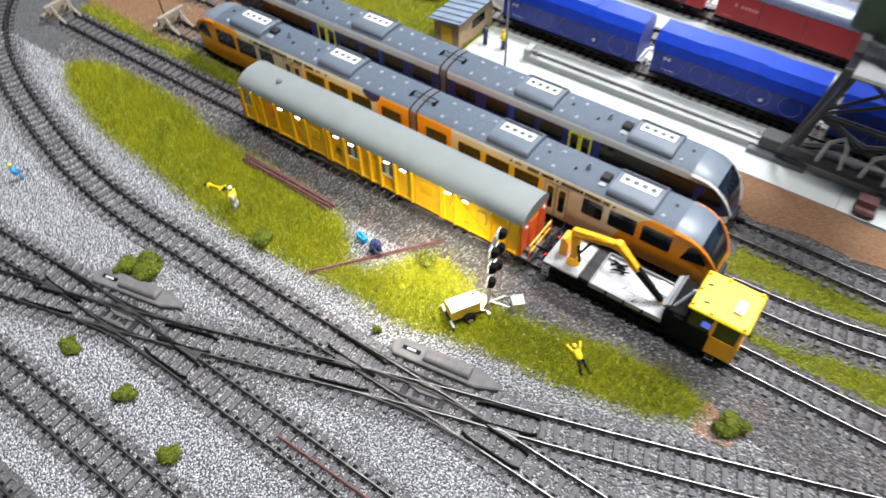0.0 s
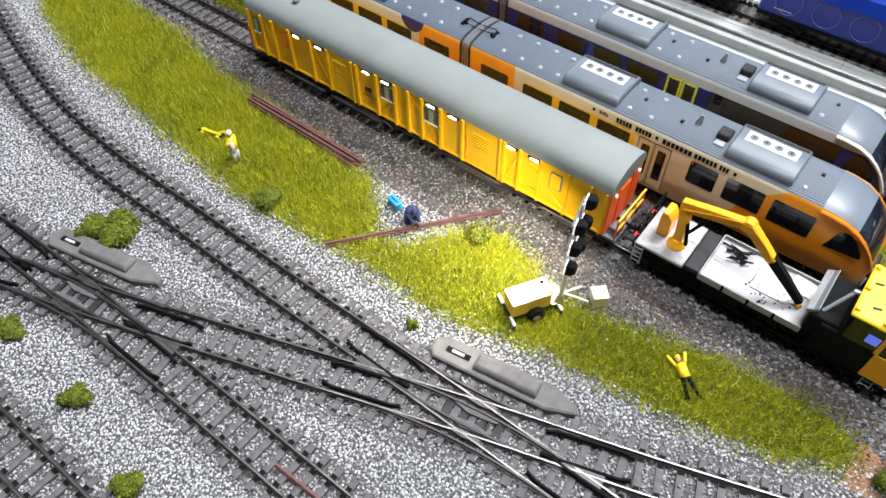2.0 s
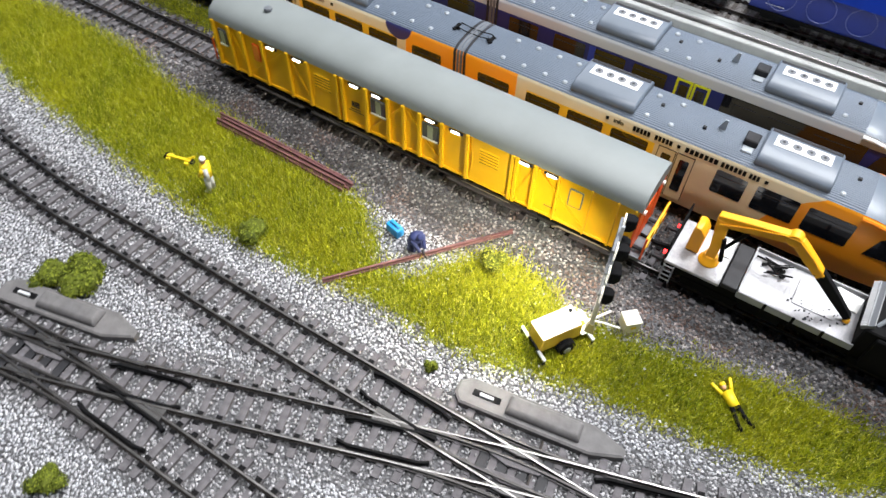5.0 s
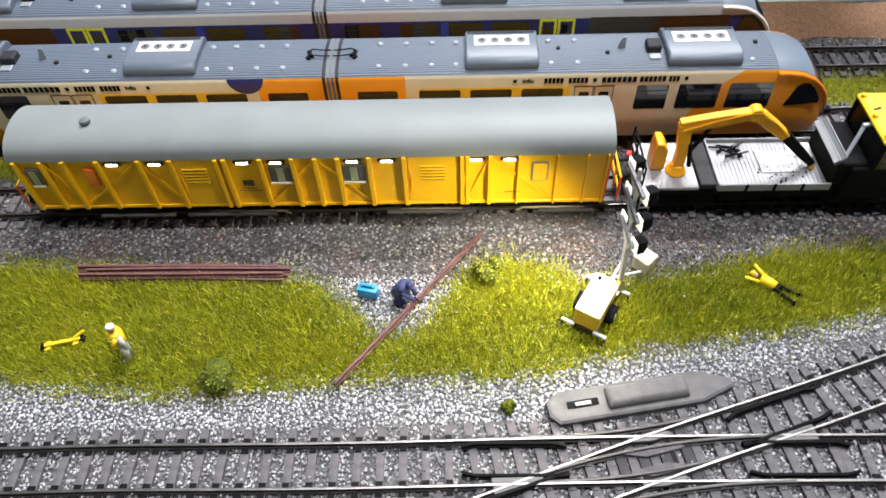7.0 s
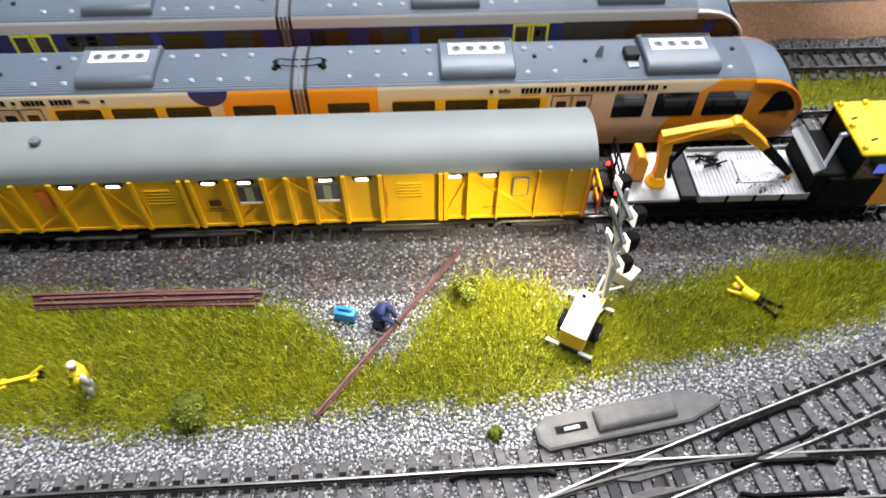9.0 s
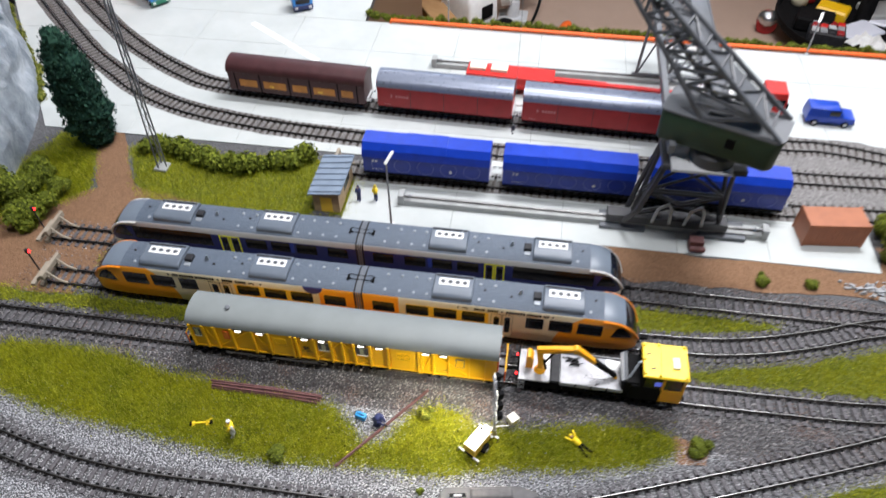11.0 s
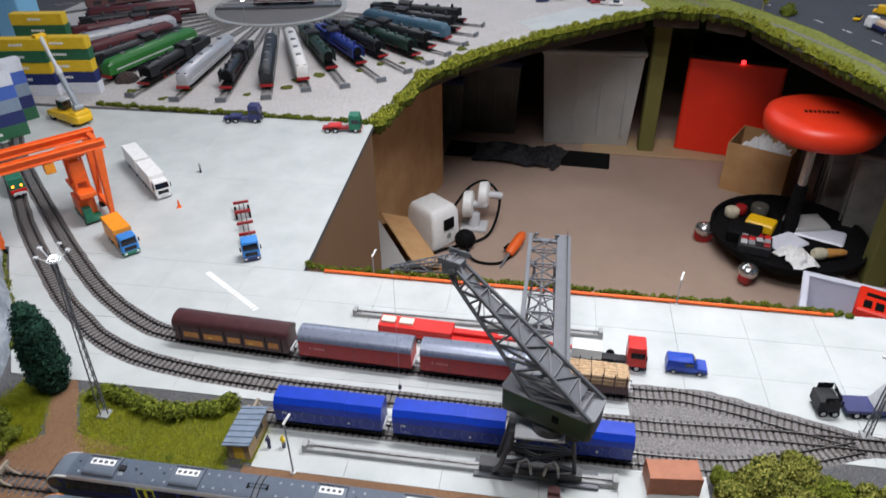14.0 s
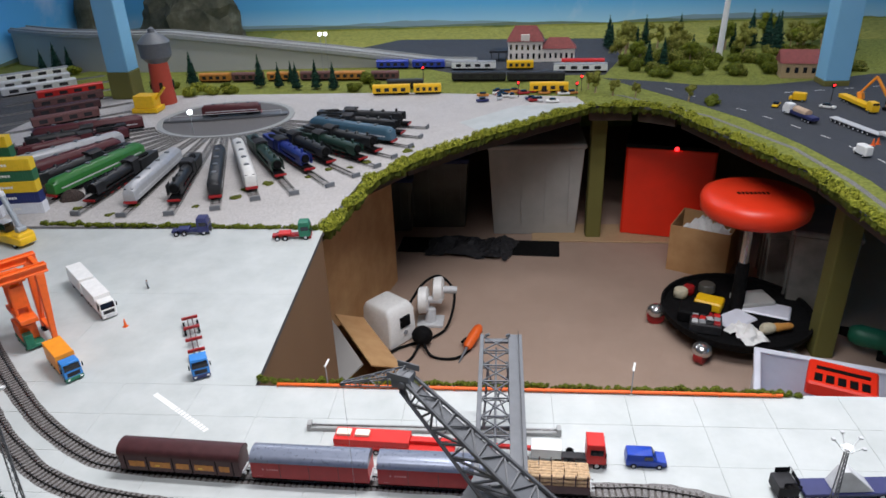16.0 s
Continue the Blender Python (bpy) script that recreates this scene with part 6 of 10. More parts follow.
# log wagon
M_LOG = paint("log_wood", (0.5, 0.34, 0.19), 0.7, 0.3, 0, 260)
lw = thing("log_wagon", "brown model wagon loaded with pale cut logs", "model wagon", at_mm(337, 295, 0, YROT))
part("floor", Geo().box(-48, 48, -15, 15, 11, 14), M_MAROON, lw, bevel=0.3)
for side in (-1, 1):
    for k in range(7):
        part("stake", Geo().box(-44 + 14.6 * k - 0.7, -44 + 14.6 * k + 0.7, side * 15 - 0.7, side * 15 + 0.7, 12, 42), M_MAROON, lw)
    part("side_board", Geo().box(-47, 47, side * 15.2 - 0.4, side * 15.2 + 0.4, 13, 24), M_MAROON, lw)
for k in range(6):
    for row in range(6):
        for lay_ in range(4):
            y, x = -11.5 + 4.6 * row + random.uniform(-0.5, 0.5), -39 + 15.6 * k + random.uniform(-0.6, 0.6)
            part("log", Geo().rod((x - 7.4, y, 17 + 6.2 * lay_), (x + 7.4, y + random.uniform(-0.4, 0.4), 17 + 6.2 * lay_ + random.uniform(-0.4, 0.4)), 2.9, 2.6, n=8), M_LOG, lw)
running_gear(lw, 48)

# crane runways
M_BEAM = paint("runway_concrete_grey", (0.33, 0.34, 0.335), 0.7, 0.12)


def runway(x0, x1, y, label):
    t = thing("crane_runway", label, "crane runway", at_mm(0, y))
    part("beam", Geo().box(x0, x1, -5.5, 5.5, 0, 6.5), M_BEAM, t, bevel=0.5)
    part("rail", rail_geo([Vector((x0 + 6, 0, 0)), Vector(((x0 + x1) / 2, 0, 0)), Vector((x1 - 6, 0, 0))], 0, z=5.9), M_RAIL, t)
    for x, s in ((x0 + 3, 1), (x1 - 3, -1)):
        st = part("end_stop", Geo().box(x - 3, x + 3, -6, 6, 0, 12.5), M_BEAM, t, bevel=0.5)
        part("stop_buffer", Geo().rod((x + s * 3, -2, 11), (x + s * 9, -2, 11), 1.0).rod((x + s * 8.6, -2, 11), (x + s * 10, -2, 11), 2.0), M_GREY, st)


runway(3, 366, 147, "long grey concrete crane runway with end stops")
runway(-4, 358, 402, "long grey concrete crane runway with end stops at the yard's back")
for x0, x1 in ((206, 250), (300, 345)):
    single("kerb_block", Geo().box(x0, x1, 136, 160, 0, 4.5), M_GREY_DARK, "grey concrete block beside the crane runway", "concrete block", bevel=0.4)


# ---- harbour crane ----
def strut(g, p, q, r=1.0, n=5):
    g.rod(p, q, r, n=n)


def truss(parent, name, a0, a1, b0, b1, bays, r, mat, label=""):
    """A flat lattice panel between two chords, each chord and web one mesh."""
    a0, a1, b0, b1 = map(Vector, (a0, a1, b0, b1))
    g = Geo()
    strut(g, a0, a1, r)
    strut(g, b0, b1, r)
    for k in range(bays):
        p, q = a0 + (a1 - a0) * k / bays, b0 + (b1 - b0) * (k + 1) / bays
        u, v = b0 + (b1 - b0) * k / bays, a0 + (a1 - a0) * (k + 1) / bays
        strut(g, p, u, r * 0.65, 4)
        strut(g, p, q, r * 0.65, 4) if k % 2 else strut(g, u, v, r * 0.65, 4)
    strut(g, a1, b1, r * 0.65, 4)
    return part(name, g, mat, parent, label)


crane = thing("harbour_crane", "grey lattice model harbour crane with green machine house", "model crane")
# portal trestle on the near runway
legs = part("portal_leg", Geo().box(212, 326, 140, 154, 7, 16), M_CRANE_DK, crane, "dark grey travelling bogie", bevel=0.5)
for x in (238, 316):
    for x2 in (-6, 6):
        part("wheel", Geo().rod((x + x2, 144, 11), (x + x2, 150, 11), 3.4, n=14), M_CRANE_DK, legs)
for y, yt in ((146, 128), (150, 160)):
    for p, q, r in (((236, y, 12), (252, yt, 108), 2.2), ((318, y, 12), (308, yt, 108), 2.2)):
        part("trestle_leg", Geo().rod(p, q, r, n=8), M_CRANE_DK, crane)
    for p, q in (((240, y, 45), (315, y, 45)), ((238, y, 14), (314, y, 45)), ((317, y, 14), (241, y, 45)), ((241, y, 46), (310, yt, 100)), ((315, y, 46), (251, yt, 100))):
        part("trestle_brace", Geo().rod(p, q, 1.4, n=6), M_CRANE_DK, crane)
part("fork_leg", Geo().tube([(228, 138, 12), (236, 128, 36), (246, 130, 70), (254, 132, 104)], 2.6).tube([(232, 158, 12), (238, 162, 40), (250, 158, 104)], 2.6), M_CRANE_DK, crane)
for x in (262, 292):
    part("side_frame", Geo().tube([(x - 8, 136, 16), (x - 6, 133, 36), (x + 2, 132, 44), (x + 6, 133, 36), (x + 8, 136, 16)], 1.6), M_LIGHTGREY, crane)
part("portal_plate", Geo().box(244, 314, 112, 168, 100, 106), M_CRANE_DK, crane, "dark platform plate", bevel=0.5)
part("platform_deck", Geo().box(250, 300, 104, 140, 106, 108.5), M_LIGHTGREY, crane)
# bridge to the far runway
for x, wide in ((246, 3), (290, 12)):
    part("bridge_girder", Geo().box(x - wide / 2, x + wide + 1, 112, 462, 118, 127), M_CRANE, crane, "grey plate girder", bevel=0.4)
br = Geo()
n = 9
for k in range(n):
    y0, y1 = 150 + 310 * k / n, 150 + 310 * (k + 1) / n
    strut(br, (249, y0, 124), (286, y1, 124), 1.1, 4)
    strut(br, (286, y0, 124), (249, y1, 124), 1.1, 4)
    strut(br, (249, y0, 124), (286, y0, 124), 1.3, 4)
    strut(br, (249, y0, 119), (267, (y0 + y1) / 2, 108), 0.9, 4)
    strut(br, (286, y0, 119), (267, (y0 + y1) / 2, 108), 0.9, 4)
strut(br, (267, 160, 108), (267, 455, 108), 1.6)
part("bridge_lattice", br, M_CRANE, crane, "open lattice between the girders")
part("walkway_rail", Geo().rod((298, 120, 134), (298, 460, 134), 0.6, n=5).rod((298, 290, 127), (298, 290, 134), 0.6, n=5).rod((298, 455, 127), (298, 455, 134), 0.6, n=5).rod((298, 200, 127), (298, 200, 134), 0.6, n=5), M_CRANE_DK, crane)
part("end_winch", Geo().cbox(268, 452, 122, 34, 8, 4).rod((252, 456, 128), (258, 456, 131), 2.2).rod((281, 456, 128), (286, 456, 131), 2.2), M_CRANE, crane, bevel=0.4)
fl_ = Geo()
for x in (249, 290):
    strut(fl_, (x, 402, 8), (x + (8 if x < 260 else -8), 408, 118), 1.8)
    strut(fl_, (x, 402, 8), (540 - x, 408, 118), 1.1)
strut(fl_, (244, 402, 10), (296, 402, 10), 2.5)
part("far_leg", fl_, M_CRANE, crane, "braced far leg on the back runway")
# slewing machine house: local u along the boom
AZ = 157.5
hm = at_mm(284, 124, 0, AZ)
part("turntable", Geo().lathe([(19, 108), (19, 119), (16, 122)], 0, 0, 24), M_CRANE_DK, crane, at=hm)
plan = [(-49, -14), (-44, -19), (44, -19), (47, -16), (47, 16), (44, 19), (-44, 19), (-49, 14)]
house = part("machine_house", Geo().loft([[(u * 0.95 if u < 0 else u, v * 0.92, 124) for u, v in plan], [(u * 0.97 if u < 0 else u, v, 127) for u, v in plan], [(u, v, 153) for u, v in plan]]), M_GREEN_HOUSE, crane, "grey green machine house with rounded rear", at=hm, bevel=0.6)
part("house_roof", Geo().loft([[(u * 1.015, v * 1.03, z) for u, v in plan] for z in (152.8, 154.6)]), M_CRANE, house, "flat grey roof")
for u in (-12,):
    for s in (-1, 1):
        part("house_window", Geo().box(u - 3.6, u + 3.6, s * 19.1 - 0.35, s * 19.1 + 0.35, 136, 145), M_BLACK, house)
part("roof_hatch", Geo().box(-6, 12, -8, 8, 154.4, 157), M_CRANE, house, bevel=0.5)
# boom: from the house roof up to the elbow, 158 along and 114 up
rear, front_b, elbow = (-46, 154.5), (44, 154.5), (112, 266)
E = lambda u, v, z: (u, v, z)
for s in (-1, 1):
    truss(house, "boom_side", (rear[0], s * 17.5, rear[1]), (elbow[0], s * 7, elbow[1] + 6), (front_b[0] - 30, s * 17.5, 155), (elbow[0], s * 7, elbow[1] - 8), 9, 2.2, M_CRANE_MID, "lattice boom side")
truss(house, "boom_top", (rear[0] + 10, -17.5, 160), (elbow[0], -7, elbow[1] + 6), (rear[0] + 10, 17.5, 160), (elbow[0], 7, elbow[1] + 6), 9, 1.7, M_CRANE_MID, "lattice boom top")
truss(house, "boom_bottom", (front_b[0] - 28, -18, 154), (elbow[0], -7, elbow[1] - 8), (front_b[0] - 28, 18, 154), (elbow[0], 7, elbow[1] - 8), 7, 0.9, M_CRANE, "lattice boom underside")
part("boom_walk", Geo().loft([[(-30, -14, 162), (-30, 14, 162), (-30, 14, 163.6), (-30, -14, 163.6)], [(104, -6.2, 261), (104, 6.2, 261), (104, 6.2, 262.6), (104, -6.2, 262.6)]]), M_CRANE, house, "grey boom walkway plate")
part("elbow_head", Geo().box(104, 120, -10, 10, 262, 272).rod((108, -12, 268), (108, 12, 268), 3.2, n=10).box(100, 124, -11, -9.6, 272, 279).box(100, 124, 9.6, 11, 272, 279), M_CRANE, house, "grey elbow frame", bevel=0.4)
jt = (186, 238)
for s in (-1, 1):
    truss(house, "jib_side", (114, s * 8, 276), (jt[0], s * 2, jt[1] + 2), (114, s * 8, 262), (jt[0], s * 2, jt[1] - 1), 6, 0.9, M_CRANE, "lattice jib side")
truss(house, "jib_top", (114, -8, 276), (jt[0], -2, jt[1] + 2), (114, 8, 276), (jt[0], 2, jt[1] + 2), 6, 0.7, M_CRANE, "lattice jib top")
part("jib_sheave", Geo().rod((jt[0], -2, jt[1]), (jt[0], 2, jt[1]), 2.4, n=12), M_CRANE_DK, house)
part("hoist_rope", Geo().rod((jt[0], 0, jt[1]), (jt[0], 0, 72), 0.2, n=5), M_GREY, house)
part("hook_block", Geo().cbox(jt[0], 0, 69, 3.5, 2.2, 6).tube([(jt[0], 0, 66), (jt[0] + 2, 0, 64), (jt[0] + 1, 0, 61.5), (jt[0] - 1.5, 0, 62.5)], 0.6), M_CRANE_DK, house, bevel=0.2)
part("red_trolley", Geo().cbox(296, 122, 8, 13, 9, 9).rod((290, 116, 5), (304, 116, 5), 3), M_RUST, None)
rt_ = bpy.data.objects["red_trolley"]
tagged(rt_, "small rusty red cable drum beside the crane runway", "cable drum")

# ---- road vehicles ----
def wheels_of(t, xs, y, r=5.4, w=3.6):
    for x in xs:
        for s in (-1, 1):
            wh = part("wheel", Geo().rod((x, s * (y - w), r), (x, s * y, r), r, n=16), M_BLACK, t)
            part("rim", Geo().rod((x, s * (y - 0.2), r), (x, s * (y + 0.2), r), r * 0.55, n=12), M_LIGHTGREY, wh)


def lorry_cab(t, x0, length, top_mat, low_mat, h=36.0, w=14.0):
    """A forward-control cab whose nose is at x0 + length."""
    x1 = x0 + length
    body = part("cab", Geo().loft([[(x0, -w, 8), (x1, -w, 8), (x1, w, 8), (x0, w, 8)], [(x0, -w, 22), (x1, -w, 22), (x1, w, 22), (x0, w, 22)], [(x0, -w * 0.95, h), (x1 - 3, -w * 0.95, h), (x1 - 3, w * 0.95, h), (x0, w * 0.95, h)]]), top_mat, t, "lorry cab", bevel=0.9)
    part("bumper", Geo().box(x1 - 4, x1 + 1, -w, w, 3.5, 10), low_mat, body, bevel=0.6)
    part("windscreen", Geo().loft([[(x1 - 0.1, -w * 0.88, 22.5), (x1 - 0.1, w * 0.88, 22.5), (x1 - 2.4, w * 0.85, 33), (x1 - 2.4, -w * 0.85, 33)], [(x1 + 0.3, -w * 0.88, 22.5), (x1 + 0.3, w * 0.88, 22.5), (x1 - 2.0, w * 0.85, 33), (x1 - 2.0, -w * 0.85, 33)]]), M_WINDOW, body)
    for s in (-1, 1):
        part("side_window", Geo().box(x0 + 5, x1 - 4, s * w * 0.98 - 0.3, s * w * 0.98 + 0.3, 23, 32), M_WINDOW, body)
        part("mirror", Geo().box(x1 - 2, x1 - 0.8, s * (w + 2.4) - 0.8, s * (w + 2.4) + 0.8, 22, 30), M_BLACK, body)
        part("headlamp", Geo().box(x1 + 0.9, x1 + 1.4, s * w * 0.7 - 2, s * w * 0.7 + 2, 5.5, 8.5), M_WHITE, body)
    part("grille", Geo().box(x1 + 0.1, x1 + 0.5, -w * 0.7, w * 0.7, 12, 19), M_DARK, body)
    return body


def box_lorry(at, box_mat, cab_mat, low_mat, label, length=62, wagon=None):
    t = thing("lorry", label, "model lorry", at, "model lorries on the yard")
    part("chassis", Geo().box(-length, 26, -7, 7, 6, 9.5), M_DARK, t)
    bx = part("box_body", Geo().box(-length, 2, -14.6, 14.6, 10, 42), box_mat, t, bevel=0.5)
    part("box_frame", Geo().box(-length - 0.4, -length + 1.2, -14.8, 14.8, 9.6, 42.4).box(0.8, 2.4, -14.8, 14.8, 9.6, 42.4), box_mat, bx)
    lorry_cab(t, 4, 22, cab_mat, low_mat)
    wheels_of(t, (14, -length * 0.62, -length * 0.82), 13.6)
    if wagon:
        tr_ = part("trailer_body", Geo().box(-length - 96, -length - 10, -14.6, 14.6, 10, 43), wagon, t, "trailer box", bevel=0.5)
        part("drawbar", Geo().box(-length - 11, -length, -1.5, 1.5, 6, 8.5), M_DARK, t)
        wheels_of(t, (-length - 28, -length - 78), 13.6)
    return t


M_TRUCK_O = paint("lorry_orange", (0.85, 0.3, 0.015), 0.45, 0.08)
M_TRUCK_G = paint("lorry_green", (0.015, 0.16, 0.09), 0.45, 0.1)
M_TRUCK_B = paint("lorry_blue", (0.03, 0.22, 0.62), 0.4, 0.08)
M_TRUCK_N = paint("lorry_navy", (0.025, 0.03, 0.12), 0.45, 0.12)
box_lorry(at_mm(-434, 520, 0.2, -41), M_TRUCK_O, M_TRUCK_B, M_TRUCK_G, "orange box lorry with a blue and green cab", 62)
box_lorry(at_mm(-474, 713, 0.2, -44), M_WHITE, M_WHITE, M_LIGHTGREY, "long white lorry and trailer", 78, M_WHITE)

# blue tractor with empty skeleton trailer
tk = thing("lorry", "blue lorry with an empty red brown skeleton trailer", "model lorry", at_mm(-224, 547, 0.2, -62), "model lorries on the yard")
lorry_cab(tk, 14, 24, M_TRUCK_B, M_NAVY, 37)
part("chassis", Geo().box(-34, 20, -6, -3.5, 6, 10).box(-34, 20, 3.5, 6, 6, 10), M_MAROON, tk)
wheels_of(tk, (26, -6, -24), 13.6)
sk = part("skeleton_trailer", Geo().box(-150, -20, -5, -3, 11, 15).box(-150, -20, 3, 5, 11, 15), M_MAROON, tk, "red brown trailer frame")
for x in (-148, -112, -70, -32):
    part("bolster", Geo().box(x - 2, x + 2, -14, 14, 12, 16.5), M_RED_DEEP, sk)
wheels_of(tk, (-112, -126, -140), 13.6)

# red heavy lorry with low bed beyond the red wagons
rl = thing("lorry", "red heavy lorry with a long red low loader", "model lorry", at_mm(380, 350, 0.2, -3), "model lorries on the yard")
lorry_cab(rl, 6, 26, M_RED, M_DARK, 40)
part("chassis", Geo().box(-40, 10, -6, 6, 6, 10), M_DARK, rl)
wheels_of(rl, (20, -14, -30), 13.6)
ll = part("low_loader", Geo().box(-335, -168, -14, 14, 9, 14), M_RED, rl, "red low loader bed", bevel=0.5)
for k in range(6):
    wheels_of(rl, (-320 + 22 * k,), 13.8, 4.4)
part("boom_beam", Geo().box(-232, -60, -3, 3, 15, 20), M_RED, ll, "thin red drawbeam", bevel=0.5)
part("loader_deck", Geo().box(-335, -230, -13, 13, 14, 24), M_RED, ll, bevel=0.6)
for x in (-322, -296):
    part("pale_block", Geo().box(x - 10, x + 10, -6, 6, 24, 28), M_CREAM_WHITE, ll, bevel=0.5)
part("ballast_box", Geo().box(-66, -26, -11, 11, 10, 26), M_WHITE, rl, "white tank behind the cab", bevel=0.8)

M_VAN_BLUE = paint("van_blue", (0.01, 0.05, 0.4), 0.35, 0.1)
van = thing("van", "dark blue model delivery van on the yard", "model van", at_mm(464, 349, 0.2, -2))
vb = part("body", Geo().loft([[(-26, -10.5, 4), (26, -10.5, 4), (26, 10.5, 4), (-26, 10.5, 4)], [(-26, -11, 12), (26, -11, 12), (26, 11, 12), (-26, 11, 12)], [(-26, -10.6, 13), (13, -10.6, 13), (13, 10.6, 13), (-26, 10.6, 13)], [(-25, -9.6, 22), (7, -9.6, 22), (7, 9.6, 22), (-25, 9.6, 22)]]), M_VAN_BLUE, van, bevel=0.9)
for s in (-1, 1):
    part("side_window", Geo().box(-3, 8, s * 10.4 - 0.3, s * 10.4 + 0.3, 14, 20), M_WINDOW, vb)
part("windscreen", Geo().loft([[(12.9, -9, 13.6), (12.9, 9, 13.6), (8, 8.6, 21), (8, -8.6, 21)], [(13.5, -9, 13.6), (13.5, 9, 13.6), (8.6, 8.6, 21), (8.6, -8.6, 21)]]), M_WINDOW, vb)
wheels_of(van, (17, -16), 11.2, 4.0, 2.8)
part("bumper", Geo().box(25.5, 27, -10, 10, 4, 7), M_DARK, van)

dl = thing("lorry", "dark grey heavy tractor with low trailer and white hopper", "model lorry", at_mm(618, 300, 0.2, 4), "model lorries on the yard")
lorry_cab(dl, -8, 26, M_DARK, M_DARK, 25)
part("trailer_bed", Geo().box(26, 190, -14, 14, 8, 13), M_TRUCK_N, dl, bevel=0.5)
part("hopper", Geo().loft([[(60, -12, 13), (110, -12, 13), (110, 12, 13), (60, 12, 13)], [(70, -8, 42), (78, -8, 42), (78, 8, 42), (70, 8, 42)]]), M_LIGHTGREY, dl, "white sloping hopper", bevel=0.6)
wheels_of(dl, (0, 14, 40, 54, 120, 134, 148, 162), 14)

co = thing("container", "rust orange shipping container on the yard", "container", at_mm(424, 156, 0.2, 6))
M_CONT = paint("container_rust_orange", (0.34, 0.12, 0.055), 0.55, 0.12)
cb = part("box", Geo().box(-28, 28, -13.5, 13.5, 0.5, 27), M_CONT, co, bevel=0.4)
for k in range(18):
    for s in (-1, 1):
        part("corrugation", Geo().box(-25.5 + 3 * k - 0.75, -25.5 + 3 * k + 0.75, s * 13.5 - 0.5, s * 13.5 + 0.5, 2.5, 25), M_CONT, cb)
for x in (-27.5, 27.5):
    for y in (-13, 13):
        part("corner_post", Geo().box(x - 1, x + 1, y - 1, y + 1, 0, 27.6), M_CONT, co)

# ---- shed, lamps, fence, shrubs ----
M_WOOD = paint("shed_boards", (0.42, 0.3, 0.17), 0.7, 0.2, 0, 200)
M_SLATES = paint("shed_roof_blue_grey", (0.19, 0.24, 0.31), 0.5, 0.15)
sh = thing("hut", "small timber hut with a blue grey ribbed roof", "hut", at_mm(-66, 149, 0, 0))
wall = part("wall", Geo().box(-13, 13, -27, 27, -1, 24), M_WOOD, sh, "brown timber walls")
for k in range(9):
    part("board", Geo().box(-13.3, 13.3, -27.3 + 0.02, -27.0, -0.5 + 2.7 * k, 2.0 + 2.7 * k), M_WOOD, wall)
    part("board", Geo().box(13.0, 13.3, -27, 27, -0.5 + 2.7 * k, 2.0 + 2.7 * k), M_WOOD, wall)
roof_g = Geo().prism([(-17, 23.4), (17, 27.4), (17, 29.0), (-17, 25.0)], "y", -31, 31)
rf_ = part("roof", roof_g, M_SLATES, sh, "ribbed blue grey roof", bevel=0.3)
for k in range(7):
    y = -27 + 9 * k
    part("roof_rib", Geo().loft([[(-17, y - 0.8, 25.1), (-17, y + 0.8, 25.1), (-17, y + 0.8, 26.2), (-17, y - 0.8, 26.2)], [(17, y - 0.8, 29.1), (17, y + 0.8, 29.1), (17, y + 0.8, 30.2), (17, y - 0.8, 30.2)]]), M_SLATES, rf_)
part("window", Geo().box(13.2, 13.7, -6, 14, 11, 19), M_WINDOW, sh)
part("door", Geo().box(-6, 6, -27.6, -27.2, 0, 19), M_BEIGE, sh)


def yard_lamp(x, y, h, rz, label="grey yard lamp post with an angled white lamp head"):
    t = thing("street_lamp", label, "lamp post", at_mm(x, y, 0, rz), "yard lamps")
    part("foot", Geo().lathe([(3.4, 0), (3.2, 1.4), (1.4, 2.2)], 0, 0, 12), M_LIGHTGREY, t)
    part("post", Geo().rod((0, 0, 1), (0, 0, h), 1.1, 0.8), M_GREY, t)
    part("head", Geo().cbox(4, 0, h + 3, 14, 3.4, 1.8, ry=-35), M_WHITE, t, "white lamp head", bevel=0.6)


yard_lamp(2, 112, 80, 60)
yard_lamp(2, 503, 38, 65)
yard_lamp(470, 494, 46, 70)


